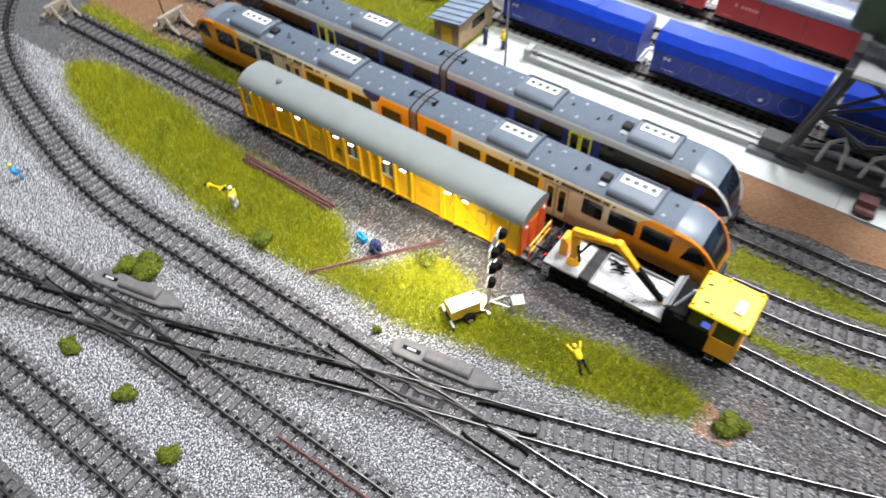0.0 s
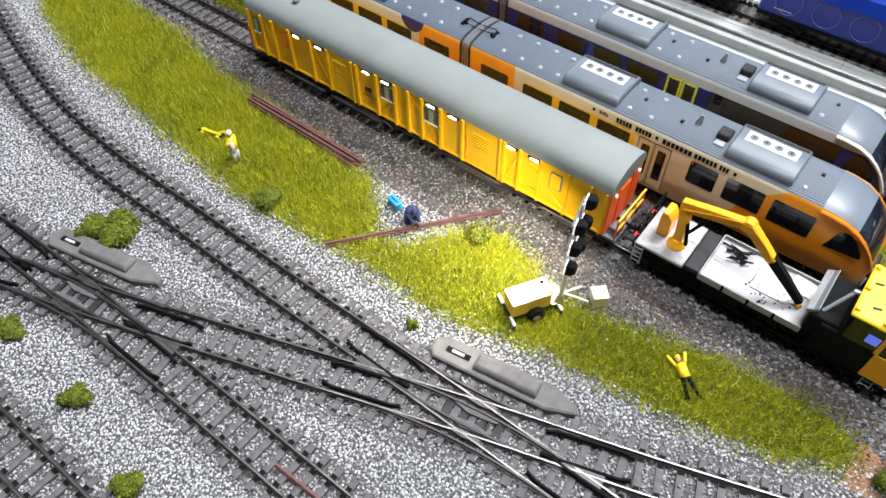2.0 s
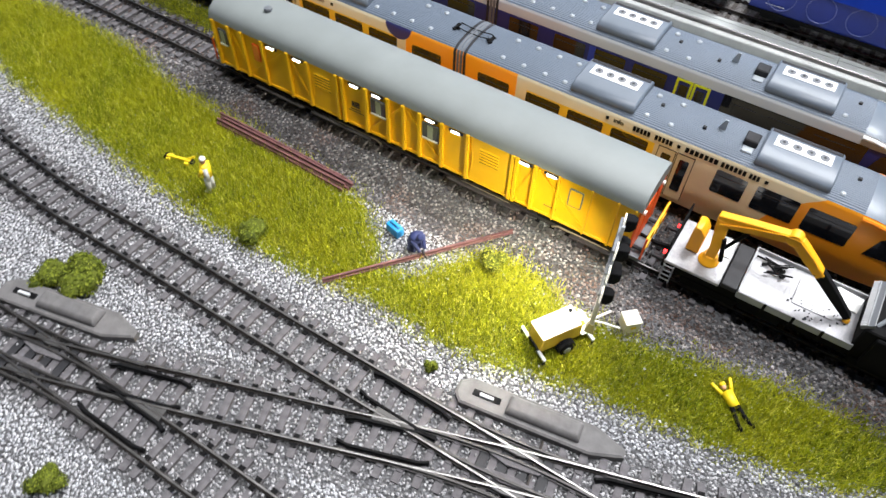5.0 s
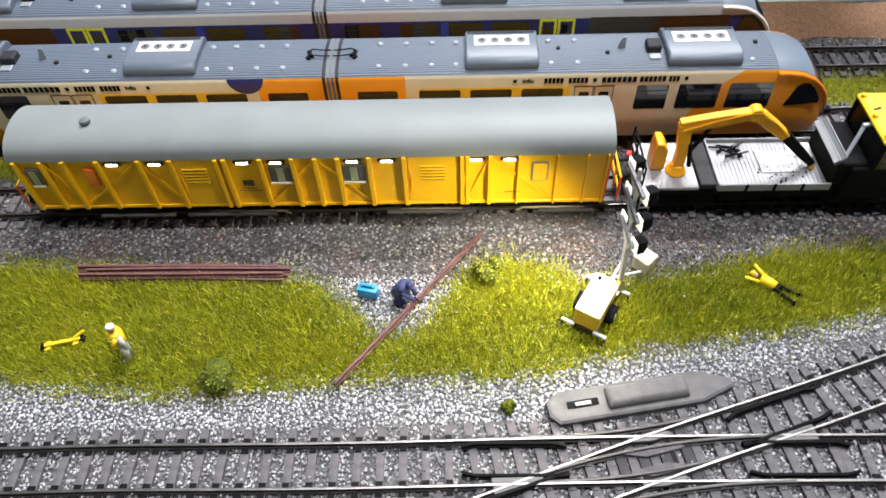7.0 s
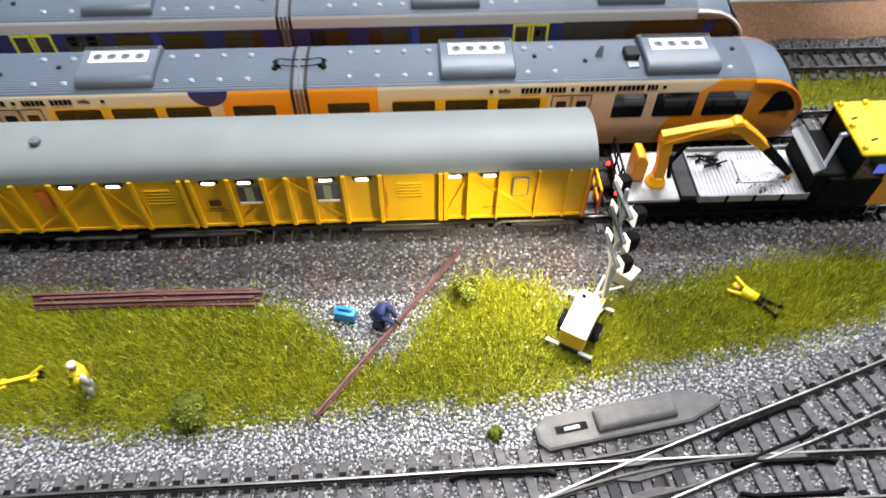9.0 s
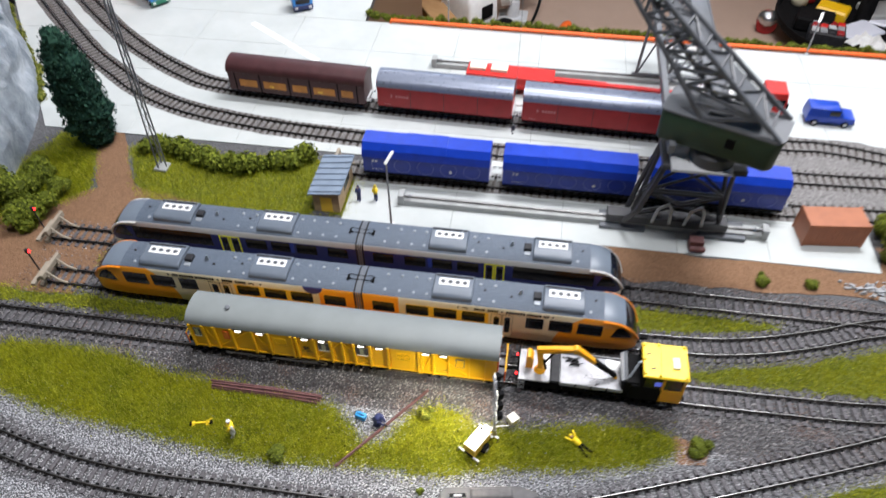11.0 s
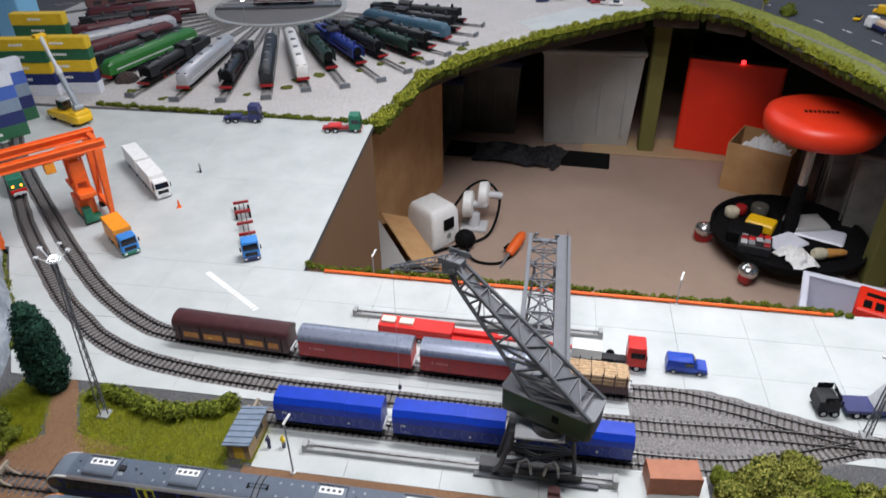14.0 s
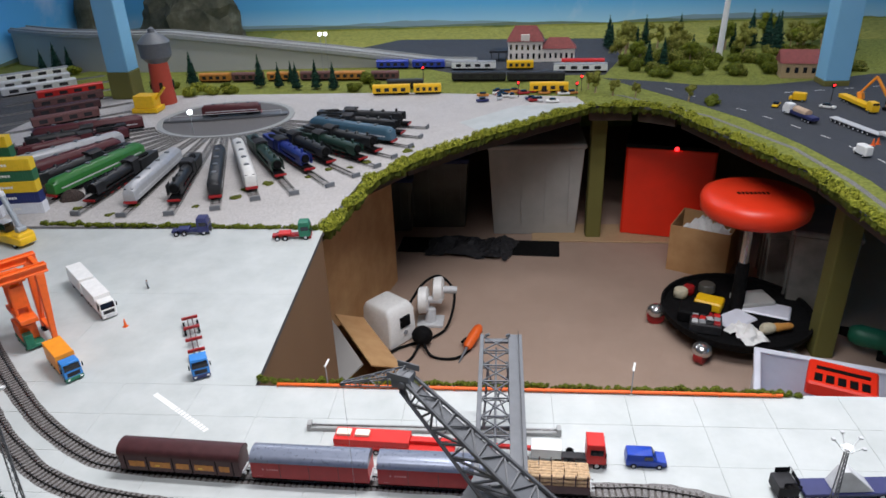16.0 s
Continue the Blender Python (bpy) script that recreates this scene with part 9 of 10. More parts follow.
# house at the wood's edge, vehicles on the road
fh = thing("farmhouse", "model farmhouse with a brown tiled roof", "model building", at_mm(1485, 2610, 0, -8))
part("wall", Geo().box(-75, 75, -45, 45, -1, 62), M_WOOD, fh)
part("roof", Geo().prism([(-52, 60), (52, 60), (0, 108)], "x", -84, 84), M_TILE, fh, smooth=0)
for k in range(4):
    part("window", Geo().box(-58 + 32 * k, -44 + 32 * k, -46, -44.5, 22, 44), M_WINDOW, fh)
def road_vehicle(x, y, rz, kind, mat, label):
    t = thing("model_vehicle", label, "model vehicle", at_mm(x, y, 0.3, rz))
    if kind == "car":
        part("body", Geo().box(-26, 26, -10, 10, 3, 11), mat, t, bevel=2)
        part("cabin", Geo().loft([[(-18, -9.4, 11), (14, -9.4, 11), (14, 9.4, 11), (-18, 9.4, 11)], [(-13, -8, 17.5), (5, -8, 17.5), (5, 8, 17.5), (-13, 8, 17.5)]]), M_WINDOW, t, bevel=1)
        wheels_of(t, (-16, 16), 10.4, 3.6, 2.6)
        return
    if kind == "van":
        part("body", Geo().box(-28, 18, -12, 12, 5, 32), mat, t, bevel=2.5)
        part("bonnet", Geo().box(18, 28, -12, 12, 5, 17), mat, t, bevel=2)
        part("windscreen", Geo().box(17.5, 18.8, -10.5, 10.5, 18, 29), M_WINDOW, t)
        wheels_of(t, (-18, 18), 12.4, 4.6)
        return
    if kind == "flatbed":
        part("bed", Geo().box(-118, 92, -13, 13, 11, 15), mat, t, bevel=1)
        for k in range(9):
            wheels_of(t, (-108 + 20 * k,), 13, 5)
        part("neck", Geo().box(88, 118, -9, 9, 15, 24), mat, t, bevel=1.5)
        return
    if kind == "digger":
        part("tracks", Geo().box(-26, 26, -16, -7, 0, 12).box(-26, 26, 7, 16, 0, 12), M_BLACK, t, bevel=3)
        part("house", Geo().box(-28, 18, -14, 14, 13, 38), mat, t, bevel=3)
        part("cab", Geo().box(2, 20, 2, 14, 20, 50), M_WINDOW, t, bevel=1.5)
        part("boom", Geo().rod((12, -4, 28), (70, -4, 104), 6, 5), mat, t)
        part("dipper", Geo().rod((70, -4, 104), (112, -4, 44), 5, 4), mat, t)
        part("bucket", Geo().loft([[(104, -14, 44), (122, -14, 44), (122, 6, 44), (104, 6, 44)], [(98, -14, 22), (114, -14, 18), (114, 6, 18), (98, 6, 22)]]), mat, t, bevel=1)
        return
    ln = 100 if kind == "loader" else 78
    part("chassis", Geo().box(-ln, ln - 6, -8, 8, 6, 11), M_DARK, t)
    part("load", Geo().box(-ln, ln - 40, -14, 14, 11, 24 if kind == "loader" else 22), mat, t, bevel=1.5)
    cab = part("cab", Geo().loft([[(ln - 34, -13.5, 6), (ln, -13.5, 6), (ln, 13.5, 6), (ln - 34, 13.5, 6)], [(ln - 34, -13.5, 24), (ln, -13.5, 24), (ln, 13.5, 24), (ln - 34, 13.5, 24)], [(ln - 34, -12, 38), (ln - 5, -12, 38), (ln - 5, 12, 38), (ln - 34, 12, 38)]]), mat if kind == "loader" else M_WHITE, t, "lorry cab", bevel=1.5)
    part("windscreen", Geo().box(ln - 3.5, ln - 1.6, -11, 11, 25, 35), M_WINDOW, cab)
    if kind == "lorry":
        part("tarpaulin", Geo().prism([(-14, 22), (14, 22), (13, 32), (5, 37), (-5, 37), (-13, 32)], "x", -40, 26), M_BEIGE_ROAD, t, "beige load under a tarpaulin", bevel=1)
    wheels_of(t, (-ln * 0.8, -ln * 0.6, -ln * 0.4, ln - 16), 13.6, 5)


M_BEIGE_ROAD = paint("tarpaulin_beige", (0.5, 0.36, 0.25), 0.7, 0.12)
for v in ((1263, 1985, 105, "lorry", M_TRUCK_N, "dark blue model lorry with a beige load on the road"), (1400, 2105, -40, "car", M_WHITE, "white model car parked on the road"), (1506, 2120, -83, "loader", M_YELLOW, "long yellow model low loader on the road"), (1386, 1838, -74, "flatbed", M_LIGHTGREY, "long pale grey model flatbed trailer on the road"),
          (1292, 1600, 100, "van", M_WHITE, "white model van on the road"), (1240, 2140, 60, "car", M_YELLOW, "small yellow model car on the road"), (1338, 2210, 150, "van", M_YELLOW, "yellow model van on the road"), (1590, 2060, 130, "digger", M_TRUCK_O, "orange model excavator beside the road")):
    road_vehicle(*v)
bush(1028, 2183, 34, 34, M_LEAF, "dark rounded shrub between road and hedge", 500, 7, group="meadow shrubs")
for x, y in ((1380, 1700), (1362, 1690)):
    pyl = thing("traffic_cone", "small orange traffic cone on the model road", "traffic cone", at_mm(x, y, 0.3))
    part("body", Geo().lathe([(5, 0.8), (1.2, 20)], 0, 0, 12), M_PIPE, pyl)
    part("foot", Geo().box(-6, 6, -6, 6, 0, 1), M_PIPE, pyl)
for i in range(24):
    x, y = random.uniform(180, 560), random.uniform(2230, 2420)
    if y < 1850 + 0.9 * (x - 224) * 0.93 + 40:
        continue
    mt = random.choice([M_WHITE, M_LIGHTGREY, M_RED_DEEP, M_BUFF, M_TRUCK_N])
    t = thing("model_car", "small parked model car behind the turntable", "model car", at_mm(x, y, 0, random.choice([0, 15, 90])), "parked model cars")
    part("body", Geo().box(-24, 24, -10, 10, 3, 11), mt, t, bevel=2)
    part("cabin", Geo().box(-12, 12, -9, 9, 11, 17), M_WINDOW, t, bevel=2)
slab("ground_square", [[(212, 1870), (590, 2206), (560, 2240), (330, 2200), (130, 1990)]], -0.9, 0.4, M_CONCRETE, "pale concrete apron at the board's edge", "ground")
for x, y, c in ((340, 2330, M_RED_LAMP), (560, 2300, M_RED_LAMP), (590, 2420, M_RED_LAMP), (1450, 2200, M_RED_LAMP), (-60, 2640, M_RED_LAMP)):
    t = thing("signal", "model railway signal showing a lit red lamp", "signal", at_mm(x, y), "lit signals")
    part("post", Geo().rod((0, 0, 0), (0, 0, 52), 1.4), M_DARK, t)
    part("head", Geo().box(-5, 5, -3, 3, 48, 64), M_BLACK, t)
    part("lit_lens", Geo().rod((0, -3, 58), (0, -4.5, 58), 4, n=10), c, t)
for x, y, h in ((-780, 1890, 70), (-560, 2900, 160), (-535, 2905, 160)):
    t = thing("street_lamp", "model lamp post with a lit white lamp", "lamp post", at_mm(x, y), "lit lamps")
    part("post", Geo().rod((0, 0, 0), (0, 0, h), 1.6), M_GREY, t)
    part("lit_lamp", Geo().blob((0, 0, h + 6), 9, 9, 8), M_MAST_LAMP, t)

# ---- under the board: what stands in the operator's well ----
def card():
    m = Mat("brown_cardboard")
    col = m.ramp(m.noise(12, 6), (0.3, (0.42, 0.225, 0.09)), (0.7, (0.55, 0.33, 0.15)))
    return m.done(col, 0.85, 0, m.noise(250, 3), 0.2, 0.0008)


M_CARD = card()
M_CARD_GREY = wall_paint("grey_lined_card", (0.42, 0.4, 0.38))
M_STOOL = paint("red_vinyl", (0.85, 0.045, 0.012), 0.38, 0.06, 0, 12)
M_CHROME = paint("chromed_steel", (0.6, 0.6, 0.6), 0.2, 0.1, 0.9)
M_CABINET = paint("red_cabinet_paint", (0.86, 0.03, 0.006), 0.45, 0.08, 0, 8)
M_BIN = paint("translucent_bin", (0.42, 0.42, 0.4), 0.5, 0.1, 0, 10)
M_BIN_DK = paint("smoky_bin", (0.09, 0.085, 0.07), 0.4, 0.3, 0, 10)
M_BIN_CLEAR = paint("scratched_clear_plastic", (0.2, 0.19, 0.17), 0.35, 0.3, 0, 14)
M_BIN_PALE = paint("clear_plastic", (0.7, 0.72, 0.8), 0.35, 0.08, 0, 10)
M_BEIGE_DULL = paint("dull_beige", (0.55, 0.5, 0.36), 0.6, 0.12)
M_LOG_HONEY = paint("honey_varnish", (0.55, 0.26, 0.06), 0.35, 0.15, 0, 60)
Fz = FLOOR


def curve3(pts, n=8):
    """A smooth line through points."""
    p = [Vector(q) for q in pts]
    p = [p[0] * 2 - p[1]] + p + [p[-1] * 2 - p[-2]]
    out = []
    for a, b, c, d in zip(p[:-3], p[1:-2], p[2:-1], p[3:]):
        for i in range(n):
            t = i / n
            out.append(0.5 * ((2 * b) + (c - a) * t + (2 * a - 5 * b + 4 * c - d) * t * t + (3 * b - a - 3 * c + d) * t ** 3))
    return out + [p[-2]]


stool = thing("mechanic_stool", "round red vinyl mechanic's stool with a loaded tray base", "stool", at_mm(1052, 1688, Fz))
seat = part("seat", Geo().lathe([(90, 392), (150, 396), (164, 410), (168, 438), (162, 458), (140, 468), (60, 472), (2, 472)], 26, 58, 48), M_STOOL, stool, "round red vinyl seat", smooth=60)
g = Geo()
bars(g, -40, 60, 40, 472.4, 473.4, 8, 9)
part("seat_print", g, M_BLACK, seat, "faint dark bars of printing")
part("gas_lift", Geo().rod((4, 10, 60), (20, 56, 394), 14, n=14), M_CHROME, stool, "steel lift post")
part("lift_cover", Geo().rod((3, 8, 50), (12, 34, 230), 24, 20, n=14), M_BLACK, stool)
tray = part("tray", Geo().lathe([(150, 52), (232, 56), (240, 66), (240, 84), (232, 84), (228, 70), (40, 66)], 0, 0, 36), M_BLACK, stool, "round black tool tray", smooth=40)
for a in (172, 232, 292, 352, 52, 112):
    c, s = math.cos(radians(a)), math.sin(radians(a))
    w = part("castor", Geo().rod((252 * c - 14 * s, 252 * s + 14 * c, 30), (252 * c + 14 * s, 252 * s - 14 * c, 30), 30, n=18), M_RED_DEEP, stool, "red castor wheel")
    part("castor_cover", Geo().blob((252 * c, 252 * s, 46), 32, 32, 24), M_CHROME, w, "chromed castor cover")
TX, TY, TZ = 1052, 1688, Fz + 70
for name, x, y, sx, sy, sz, rz, mt, lb in (("yellow_box", 970, 1708, 88, 62, 34, -28, M_YELLOW, "yellow plastic box in the stool's tray"), ("card_holder", 905, 1640, 100, 80, 40, -18, M_BLACK, "black plastic tray insert on the stool's base"),
                                       ("clear_cover", 1030, 1622, 120, 84, 12, 34, M_BIN_PALE, "translucent plastic lid in the stool's tray"), ("clear_cover", 1150, 1690, 150, 90, 10, -24, M_BIN_PALE, "translucent plastic lid in the stool's tray"), ("clear_cover", 1120, 1740, 120, 90, 24, 12, M_BIN, "smoky plastic lid in the stool's tray")):
    single(name, Geo().cbox(0, 0, sz / 2, sx, sy, sz), mt, lb, "tray clutter", at_mm(x, y, TZ, rz), bevel=5)
pb = thing("parts_box", "box of small coloured parts in the stool's tray", "parts box", at_mm(925, 1578, TZ, -15))
part("box", Geo().box(-48, 48, -40, 40, 0, 34), M_DARK, pb, bevel=4)
for i in range(4):
    for k in range(3):
        part("packet", Geo().cbox(-33 + 22 * i, -24 + 24 * k, 36, 19, 21, 7, rz=random.uniform(-14, 14)), (M_LIGHTGREY, M_RED_DEEP, M_GREY, M_RED, M_DARK)[(i * 2 + k) % 5], pb, bevel=1.5)


def crumple(name, mat, label, x, y, z, r, h, category="paper"):
    """A sheet pushed together: sharp random folds over a low dome."""
    n, vs, fs = 14, [], []
    for i in range(n + 1):
        for k in range(n + 1):
            u, v = 2 * i / n - 1, 2 * k / n - 1
            e = max(0.0, 1 - (u * u + v * v) * 0.55)
            nz = noise.noise(Vector((u * 3.1 + x, v * 3.1 + y, 1))) + 0.6 * noise.noise(Vector((u * 7 + y, v * 7 + x, 5)))
            vs.append((u * r * (0.8 + 0.25 * nz), v * r * 0.75 * (0.8 - 0.2 * nz), max(0.5, h * e * (0.55 + 0.7 * nz))))
    for i in range(n):
        for k in range(n):
            a = i * (n + 1) + k
            fs.append((a, a + 1, a + n + 2, a + n + 1))
    single(name, Geo().add(vs, fs), mat, label, category, at_mm(x, y, z, random.uniform(0, 180)), smooth=0)


crumple("crumpled_paper", M_WHITE, "crumpled white tissue in the stool's tray", 1040, 1530, TZ + 2, 72, 46)
br2 = thing("paintbrush", "round wooden handled brush in the stool's tray", "brush", at_mm(1125, 1548, TZ + 22, 12) @ Matrix.Scale(0.78, 4))
part("bristle_head", Geo().loft([[(x, r * math.cos(a), r * math.sin(a)) for a in [2 * math.pi * i / 14 for i in range(14)]] for x, r in ((-52, 18), (-40, 24), (-14, 24), (0, 17))]), M_BEIGE_DULL, br2, "pale bristles", smooth=60)
part("handle", Geo().loft([[(x, r * math.cos(a), r * math.sin(a)) for a in [2 * math.pi * i / 14 for i in range(14)]] for x, r in ((0, 17), (10, 20), (36, 16), (66, 15), (80, 9))]), M_LOG_HONEY, br2, "varnished handle", smooth=60)
part("cord", Geo().tube([tuple(v) for v in curve3([(-140, 90, 10), (-180, 60, 30), (-195, 0, 34), (-160, -40, 20), (-120, -20, 16)])], 7, 8), M_LIGHTGREY, stool, "pale cable coiled in the tray")
for x, y, r, mt, lb in ((893, 1778, 24, M_BEIGE_DULL, "pale plastic cup in the stool's tray"), (925, 1800, 20, M_RED_DEEP, "dark red cap in the stool's tray"), (990, 1815, 28, M_BIN_DK, "dark plastic jar in the stool's tray")):
    single("jar", Geo().lathe([(r * 0.8, 0), (r, 4), (r, 26), (r * 0.85, 31), (r * 0.2, 31)], 0, 0, 18), mt, lb, "jar", at_mm(x, y, TZ), smooth=50)


def carton(x, y, w, d, h, rz, label, flaps=True):
    t = thing("cardboard_box", label, "cardboard box", at_mm(x, y, Fz, rz), "cardboard boxes")
    for a, b, c, e in ((-w / 2, w / 2, -d / 2, -d / 2 + 4), (-w / 2, w / 2, d / 2 - 4, d / 2), (-w / 2, -w / 2 + 4, -d / 2 + 4, d / 2 - 4), (w / 2 - 4, w / 2, -d / 2 + 4, d / 2 - 4)):
        part("side", Geo().box(a, b, c, e, 0, h), M_CARD, t)
    part("bottom", Geo().box(-w / 2 + 4, w / 2 - 4, -d / 2 + 4, d / 2 - 4, 0, 4), M_CARD, t)
    if flaps:
        part("flap", Geo().box(-w / 2, w / 2, -d * 0.52, 0, 0, 4), M_CARD, t, at=at_mm(0, d / 2, h, 0, -24))
        part("flap", Geo().box(-w / 2, w / 2, 0, d * 0.5, 0, 4), M_CARD_GREY, t, "grey lined flap", at=at_mm(0, -d / 2, h, 0, 34))
    return t


carton(1062, 2150, 220, 190, 190, -28, "open brown cardboard box full of white paper", False)
for x, y, r in ((1040, 2160, 74), (1090, 2120, 66)):
    crumple("paper_bag", M_WHITE, "crumpled white paper bag in the open cardboard box", x, y, Fz + 140, r, 80)
carton(-165, 1320, 310, 190, 140, -59, "open brown cardboard box with raised flaps")
single("plywood_panel", Geo().box(-9, 9, -330, 330, 0, 560), M_CARD, "tall brown board leaning inside the well", "board", at_mm(-215, 1690, Fz, -14), bevel=2)
for x, y in ((669, 2426), (1276, 1550), (-244, 1292)):
    single("bench_leg", Geo().box(-31, 31, -31, 31, 0, -Fz - 27), M_OLIVE if x > 0 else M_BOARD_SHADE, "square olive painted timber leg under the board", "bench leg", at_mm(x, y, Fz), group="bench legs", bevel=3)
cabn = thing("cabinet", "bright red steel cabinet under the board", "cabinet", at_mm(1001, 2555, Fz, -14))
part("body", Geo().box(-178, 178, -160, 160, 4, 400), M_CABINET, cabn, bevel=6)
part("door", Geo().box(-172, 172, -164, -159, 10, 394), M_CABINET, cabn, bevel=3)
part("top_edge", Geo().box(-180, 180, -164, 160, 396, 410), M_BLACK, cabn)
part("lit_button", Geo().rod((20, -168, 402), (20, -172, 402), 9, n=12), M_RED_LAMP, cabn)
for x, y, w, d, h, mt, lb in ((420, 2580, 400, 320, 418, M_BIN, "tall translucent white plastic storage bin"), (-10, 2610, 280, 220, 330, M_BIN_DK, "smoky plastic storage bin with a blue lid"), (-190, 2560, 150, 200, 260, M_BIN_DK, "smoky plastic storage bin")):
    t = thing("storage_bin", lb, "storage bin", at_mm(x, y, Fz), "storage bins")
    part("tub", Geo().loft([[(-w * 0.44, -d * 0.44, 0), (w * 0.44, -d * 0.44, 0), (w * 0.44, d * 0.44, 0), (-w * 0.44, d * 0.44, 0)], [(-w / 2, -d / 2, h - 20), (w / 2, -d / 2, h - 20), (w / 2, d / 2, h - 20), (-w / 2, d / 2, h - 20)]]), mt, t, bevel=8, segs=2)
    part("lid", Geo().box(-w / 2 - 8, w / 2 + 8, -d / 2 - 8, d / 2 + 8, h - 22, h), M_NAVY if mt is M_BIN_DK else mt, t, bevel=6)
    for k in range(4):
        part("rib", Geo().box(-w * 0.4 + w * 0.25 * k, -w * 0.4 + w * 0.25 * k + 8, -d / 2 - 1, -d / 2 + 12, 60, h - 40), mt, t)
for x, y, w, d, h, rz in ((1362, 1850, 190, 260, 330, -20), (1330, 1990, 200, 200, 250, -12)):
    t = thing("storage_bin", "clear scratched plastic storage bin full of dark parts", "storage bin", at_mm(x, y, Fz, rz), "storage bins")
    part("tub", Geo().loft([[(-w * 0.45, -d * 0.45, 0), (w * 0.45, -d * 0.45, 0), (w * 0.45, d * 0.45, 0), (-w * 0.45, d * 0.45, 0)], [(-w / 2, -d / 2, h - 20), (w / 2, -d / 2, h - 20), (w / 2, d / 2, h - 20), (-w / 2, d / 2, h - 20)]]), M_BIN_CLEAR, t, bevel=8, segs=2)
    part("lid", Geo().box(-w / 2 - 6, w / 2 + 6, -d / 2 - 6, d / 2 + 6, h - 20, h), M_BIN_CLEAR, t, bevel=5)
    for k in range(3):
        part("rib", Geo().box(-w / 2 + 6, -w / 2 + 14, -d * 0.35 + d * 0.3 * k, -d * 0.35 + d * 0.3 * k + 10, 30, h - 40).turned(Matrix.Translation((-10, 0, 0))), M_BIN_CLEAR, t)
drl = thing("power_drill", "dark green cordless drill lying on the carpet", "drill", at_mm(1425, 1540, Fz, 150))
part("motor_body", Geo().loft([[(x, r * math.cos(a), 62 + r * math.sin(a)) for a in [2 * math.pi * i / 16 for i in range(16)]] for x, r in ((-70, 24), (-60, 32), (40, 34), (62, 26), (70, 18))]), M_TRUCK_G, drl, "dark green motor body", smooth=50)
part("chuck", Geo().rod((70, 0, 62), (112, 0, 62), 17, 11, n=14), M_BLACK, drl)
part("handle", Geo().loft([[(-40 + a, b, 60) for a, b in ((-18, -15), (18, -15), (18, 15), (-18, 15))], [(-60 + a, b, 4) for a, b in ((-20, -17), (20, -17), (20, 17), (-20, 17))]]), M_TRUCK_G, drl, bevel=5)
part("battery", Geo().box(-100, -20, -28, 28, 0, 24), M_BLACK, drl, bevel=5)
single("floor_mat", Geo().box(-340, 340, -70, 70, 0, 6), M_BLACK, "thin black mat on the carpet", "mat", at_mm(180, 2310, Fz, -4), bevel=2)
crumple("cable_bag", M_DARK, "dark crumpled bag lying on the black mat", 90, 2290, Fz + 6, 150, 60, "bag")
crumple("cable_bag", M_DARK, "dark crumpled bag lying on the black mat", 260, 2280, Fz + 6, 120, 44, "bag")
single("floor_board", Geo().box(-420, 420, -90, 90, 0, 8), M_LOG, "pale plywood strip on the floor", "board", at_mm(830, 2440, Fz, -2), bevel=2)
# white appliance with cable
ap = thing("appliance", "white plastic appliance with two round heads and black cable", "appliance", at_mm(-100, 1612, Fz))
bd = part("case", Geo().loft([[(-70, -62, 0), (70, -62, 0), (70, 62, 0), (-70, 62, 0)], [(-66, -58, 118), (66, -58, 118), (66, 58, 118), (-66, 58, 118)], [(-58, -50, 142), (50, -50, 142), (50, 50, 142), (-58, 50, 142)]]), M_WHITE, ap, "white plastic case", bevel=13, segs=3, at=at_mm(0, 0, 0, -39))
part("display", Geo().box(66, 72, -12, 30, 66, 104), M_BLACK, bd)
part("button", Geo().rod((68, 8, 44), (73, 8, 44), 8, n=12), M_GREY, bd)
for x, y, z in ((108, 92, 92), (158, 128, 112)):
    hd = part("round_head", Geo().loft([[(x + u, y + u * 0.25 + r * math.cos(a), z + r * math.sin(a)) for a in [2 * math.pi * i / 24 for i in range(24)]] for u, r in ((-18, 34), (-14, 46), (12, 46), (18, 36))]), M_WHITE, ap, "round white head", smooth=40)
    part("hub", Geo().rod((x + 17, y + 4, z), (x + 64, y + 6, z - 4), 13, n=14), M_LIGHTGREY, hd)
part("stand", Geo().rod((128, 90, 0), (134, 92, 60), 22, 16).box(84, 176, 56, 126, 0, 12), M_LIGHTGREY, ap, bevel=2)
part("black_knob", Geo().blob((116, -52, 40), 36, 34, 34), M_BLACK, ap, "round black transformer")
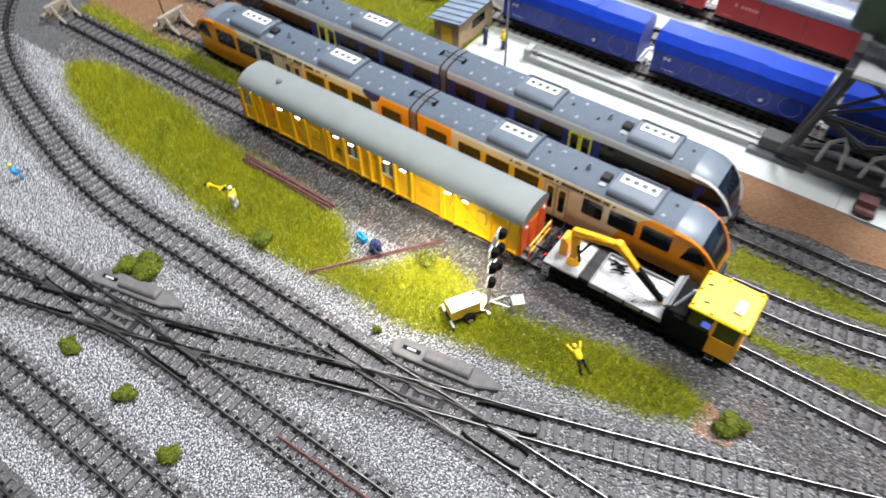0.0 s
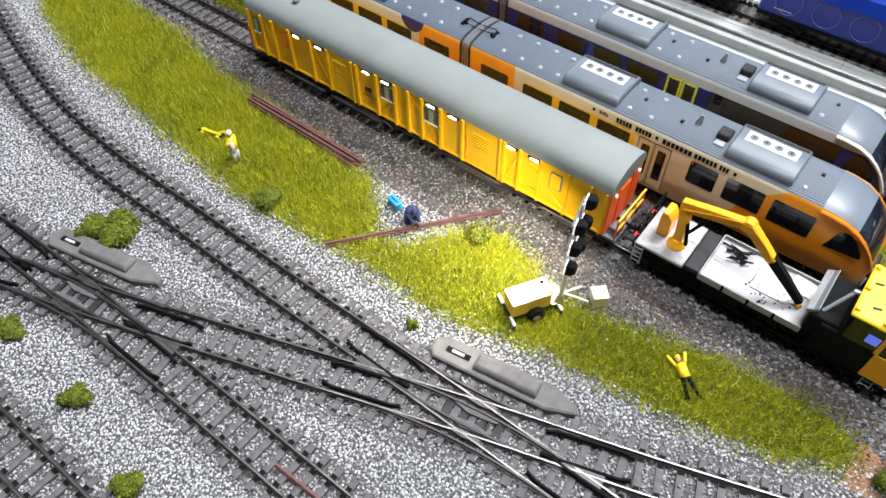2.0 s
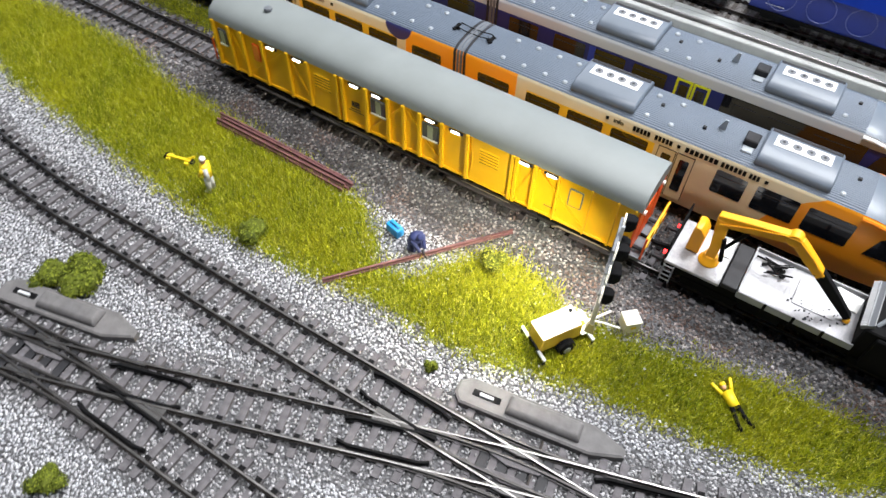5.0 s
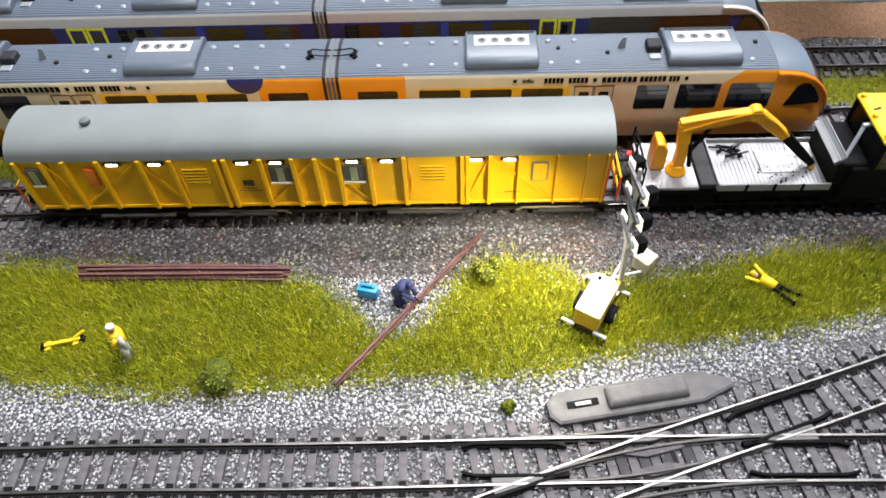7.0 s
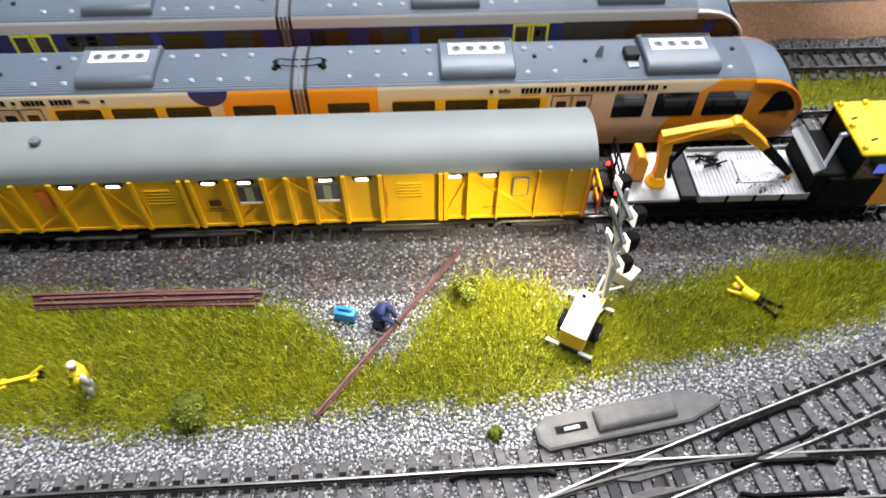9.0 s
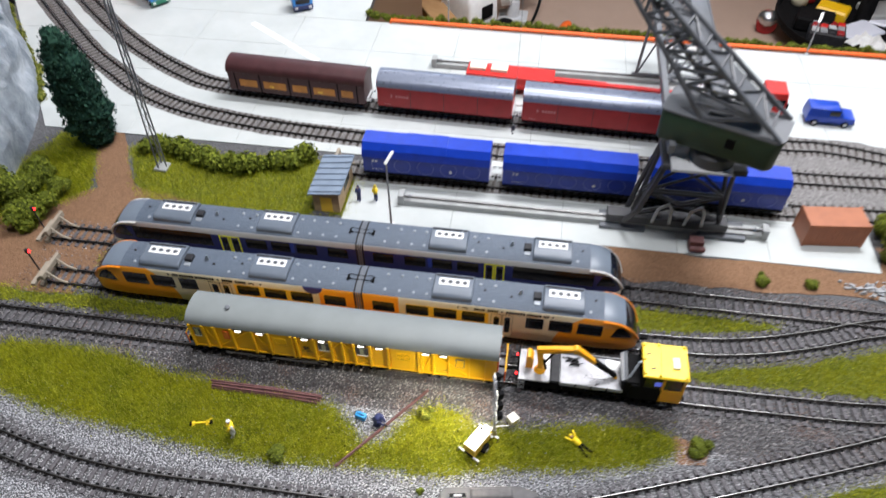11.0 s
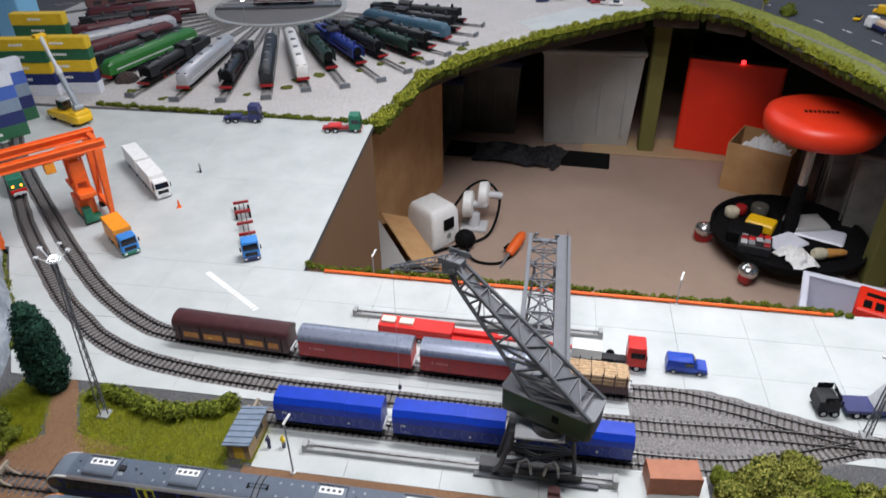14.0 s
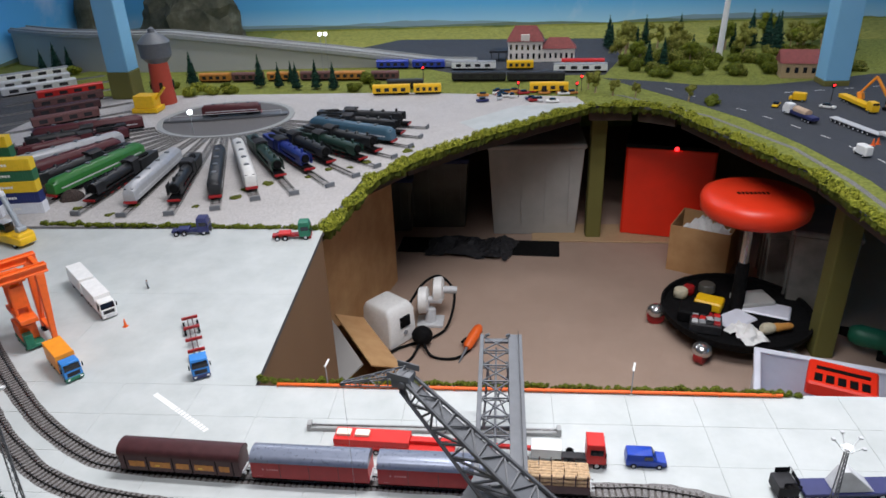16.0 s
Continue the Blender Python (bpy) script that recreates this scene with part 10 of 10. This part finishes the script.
for line in ([(110, -50, 40), (150, -120, 8), (230, -130, 6), (275, -70, 6), (262, -20, 10), (248, -60, 22)], [(60, 60, 90), (104, 140, 130), (160, 172, 142), (212, 130, 100), (196, 50, 24), (150, -10, 8), (40, -80, 8), (-20, -160, 8)], [(112, -60, 30), (90, -130, 8), (60, -190, 7), (100, -260, 6)]):
    part("cable", Geo().tube([tuple(v) for v in curve3(line)], 4.6, 8), M_BLACK, ap, "black cable")
iron = thing("soldering_iron", "orange handled soldering iron on the carpet", "tool", at_mm(165, 1520, Fz + 4, 67, 0, -12) @ Matrix.Scale(0.82, 4))
part("handle", Geo().loft([[(x, r * math.cos(a), 24 + r * math.sin(a)) for a in [2 * math.pi * i / 14 for i in range(14)]] for x, r in ((0, 12), (14, 19), (70, 22), (112, 20), (130, 12), (134, 5))]), M_PIPE, iron, "orange handle", smooth=50)
part("tip", Geo().rod((0, 0, 24), (-74, 0, 12), 7, 3), M_GREY_DARK, iron)
# clear crate with the red tool case
cr_ = thing("plastic_crate", "translucent plastic crate standing in the well", "crate", at_mm(1130, 1112, Fz, -18))
for a, b, c, e in ((-200, 200, -120, -112), (-200, 200, 112, 120), (-200, -192, -112, 112), (192, 200, -112, 112)):
    part("side", Geo().box(a, b, c, e, 0, 186), M_BIN_PALE, cr_, bevel=2)
part("rim", Geo().box(-208, 208, -128, -110, 180, 190).box(-208, 208, 110, 128, 180, 190).box(-208, -190, -110, 110, 180, 190).box(190, 208, -110, 110, 180, 190), M_BIN_PALE, cr_, bevel=3)
part("bottom", Geo().box(-192, 192, -112, 112, 0, 6), M_BIN_PALE, cr_)
for x, y, mt, lb in ((-110, 0, M_SKYBLUE, "blue bag in the plastic crate"), (-40, 20, M_RED, "red and white packet in the plastic crate"), (-150, -40, M_WHITE, "white packet in the plastic crate")):
    single("packet", Geo().blob((0, 0, 50), 60, 50, 50, 0.6, 0.02), mt, lb, "packet", at_mm(1130 + x, 1130 + y, Fz + 6, 20))
rc = thing("tool_case", "open red tool case with black inserts on the crate", "tool case", at_mm(1120, 1110, Fz + 188, -25))
part("case", Geo().box(-78, 78, -56, 56, 0, 40), M_CABINET, rc, bevel=5)
part("slot", Geo().box(-60, 60, 10, 24, 39, 41.5), M_BLACK, rc)
for k in range(5):
    part("bit", Geo().box(-62 + 26 * k, -44 + 26 * k, -44, -12, 39, 43), M_BLACK, rc, bevel=1)
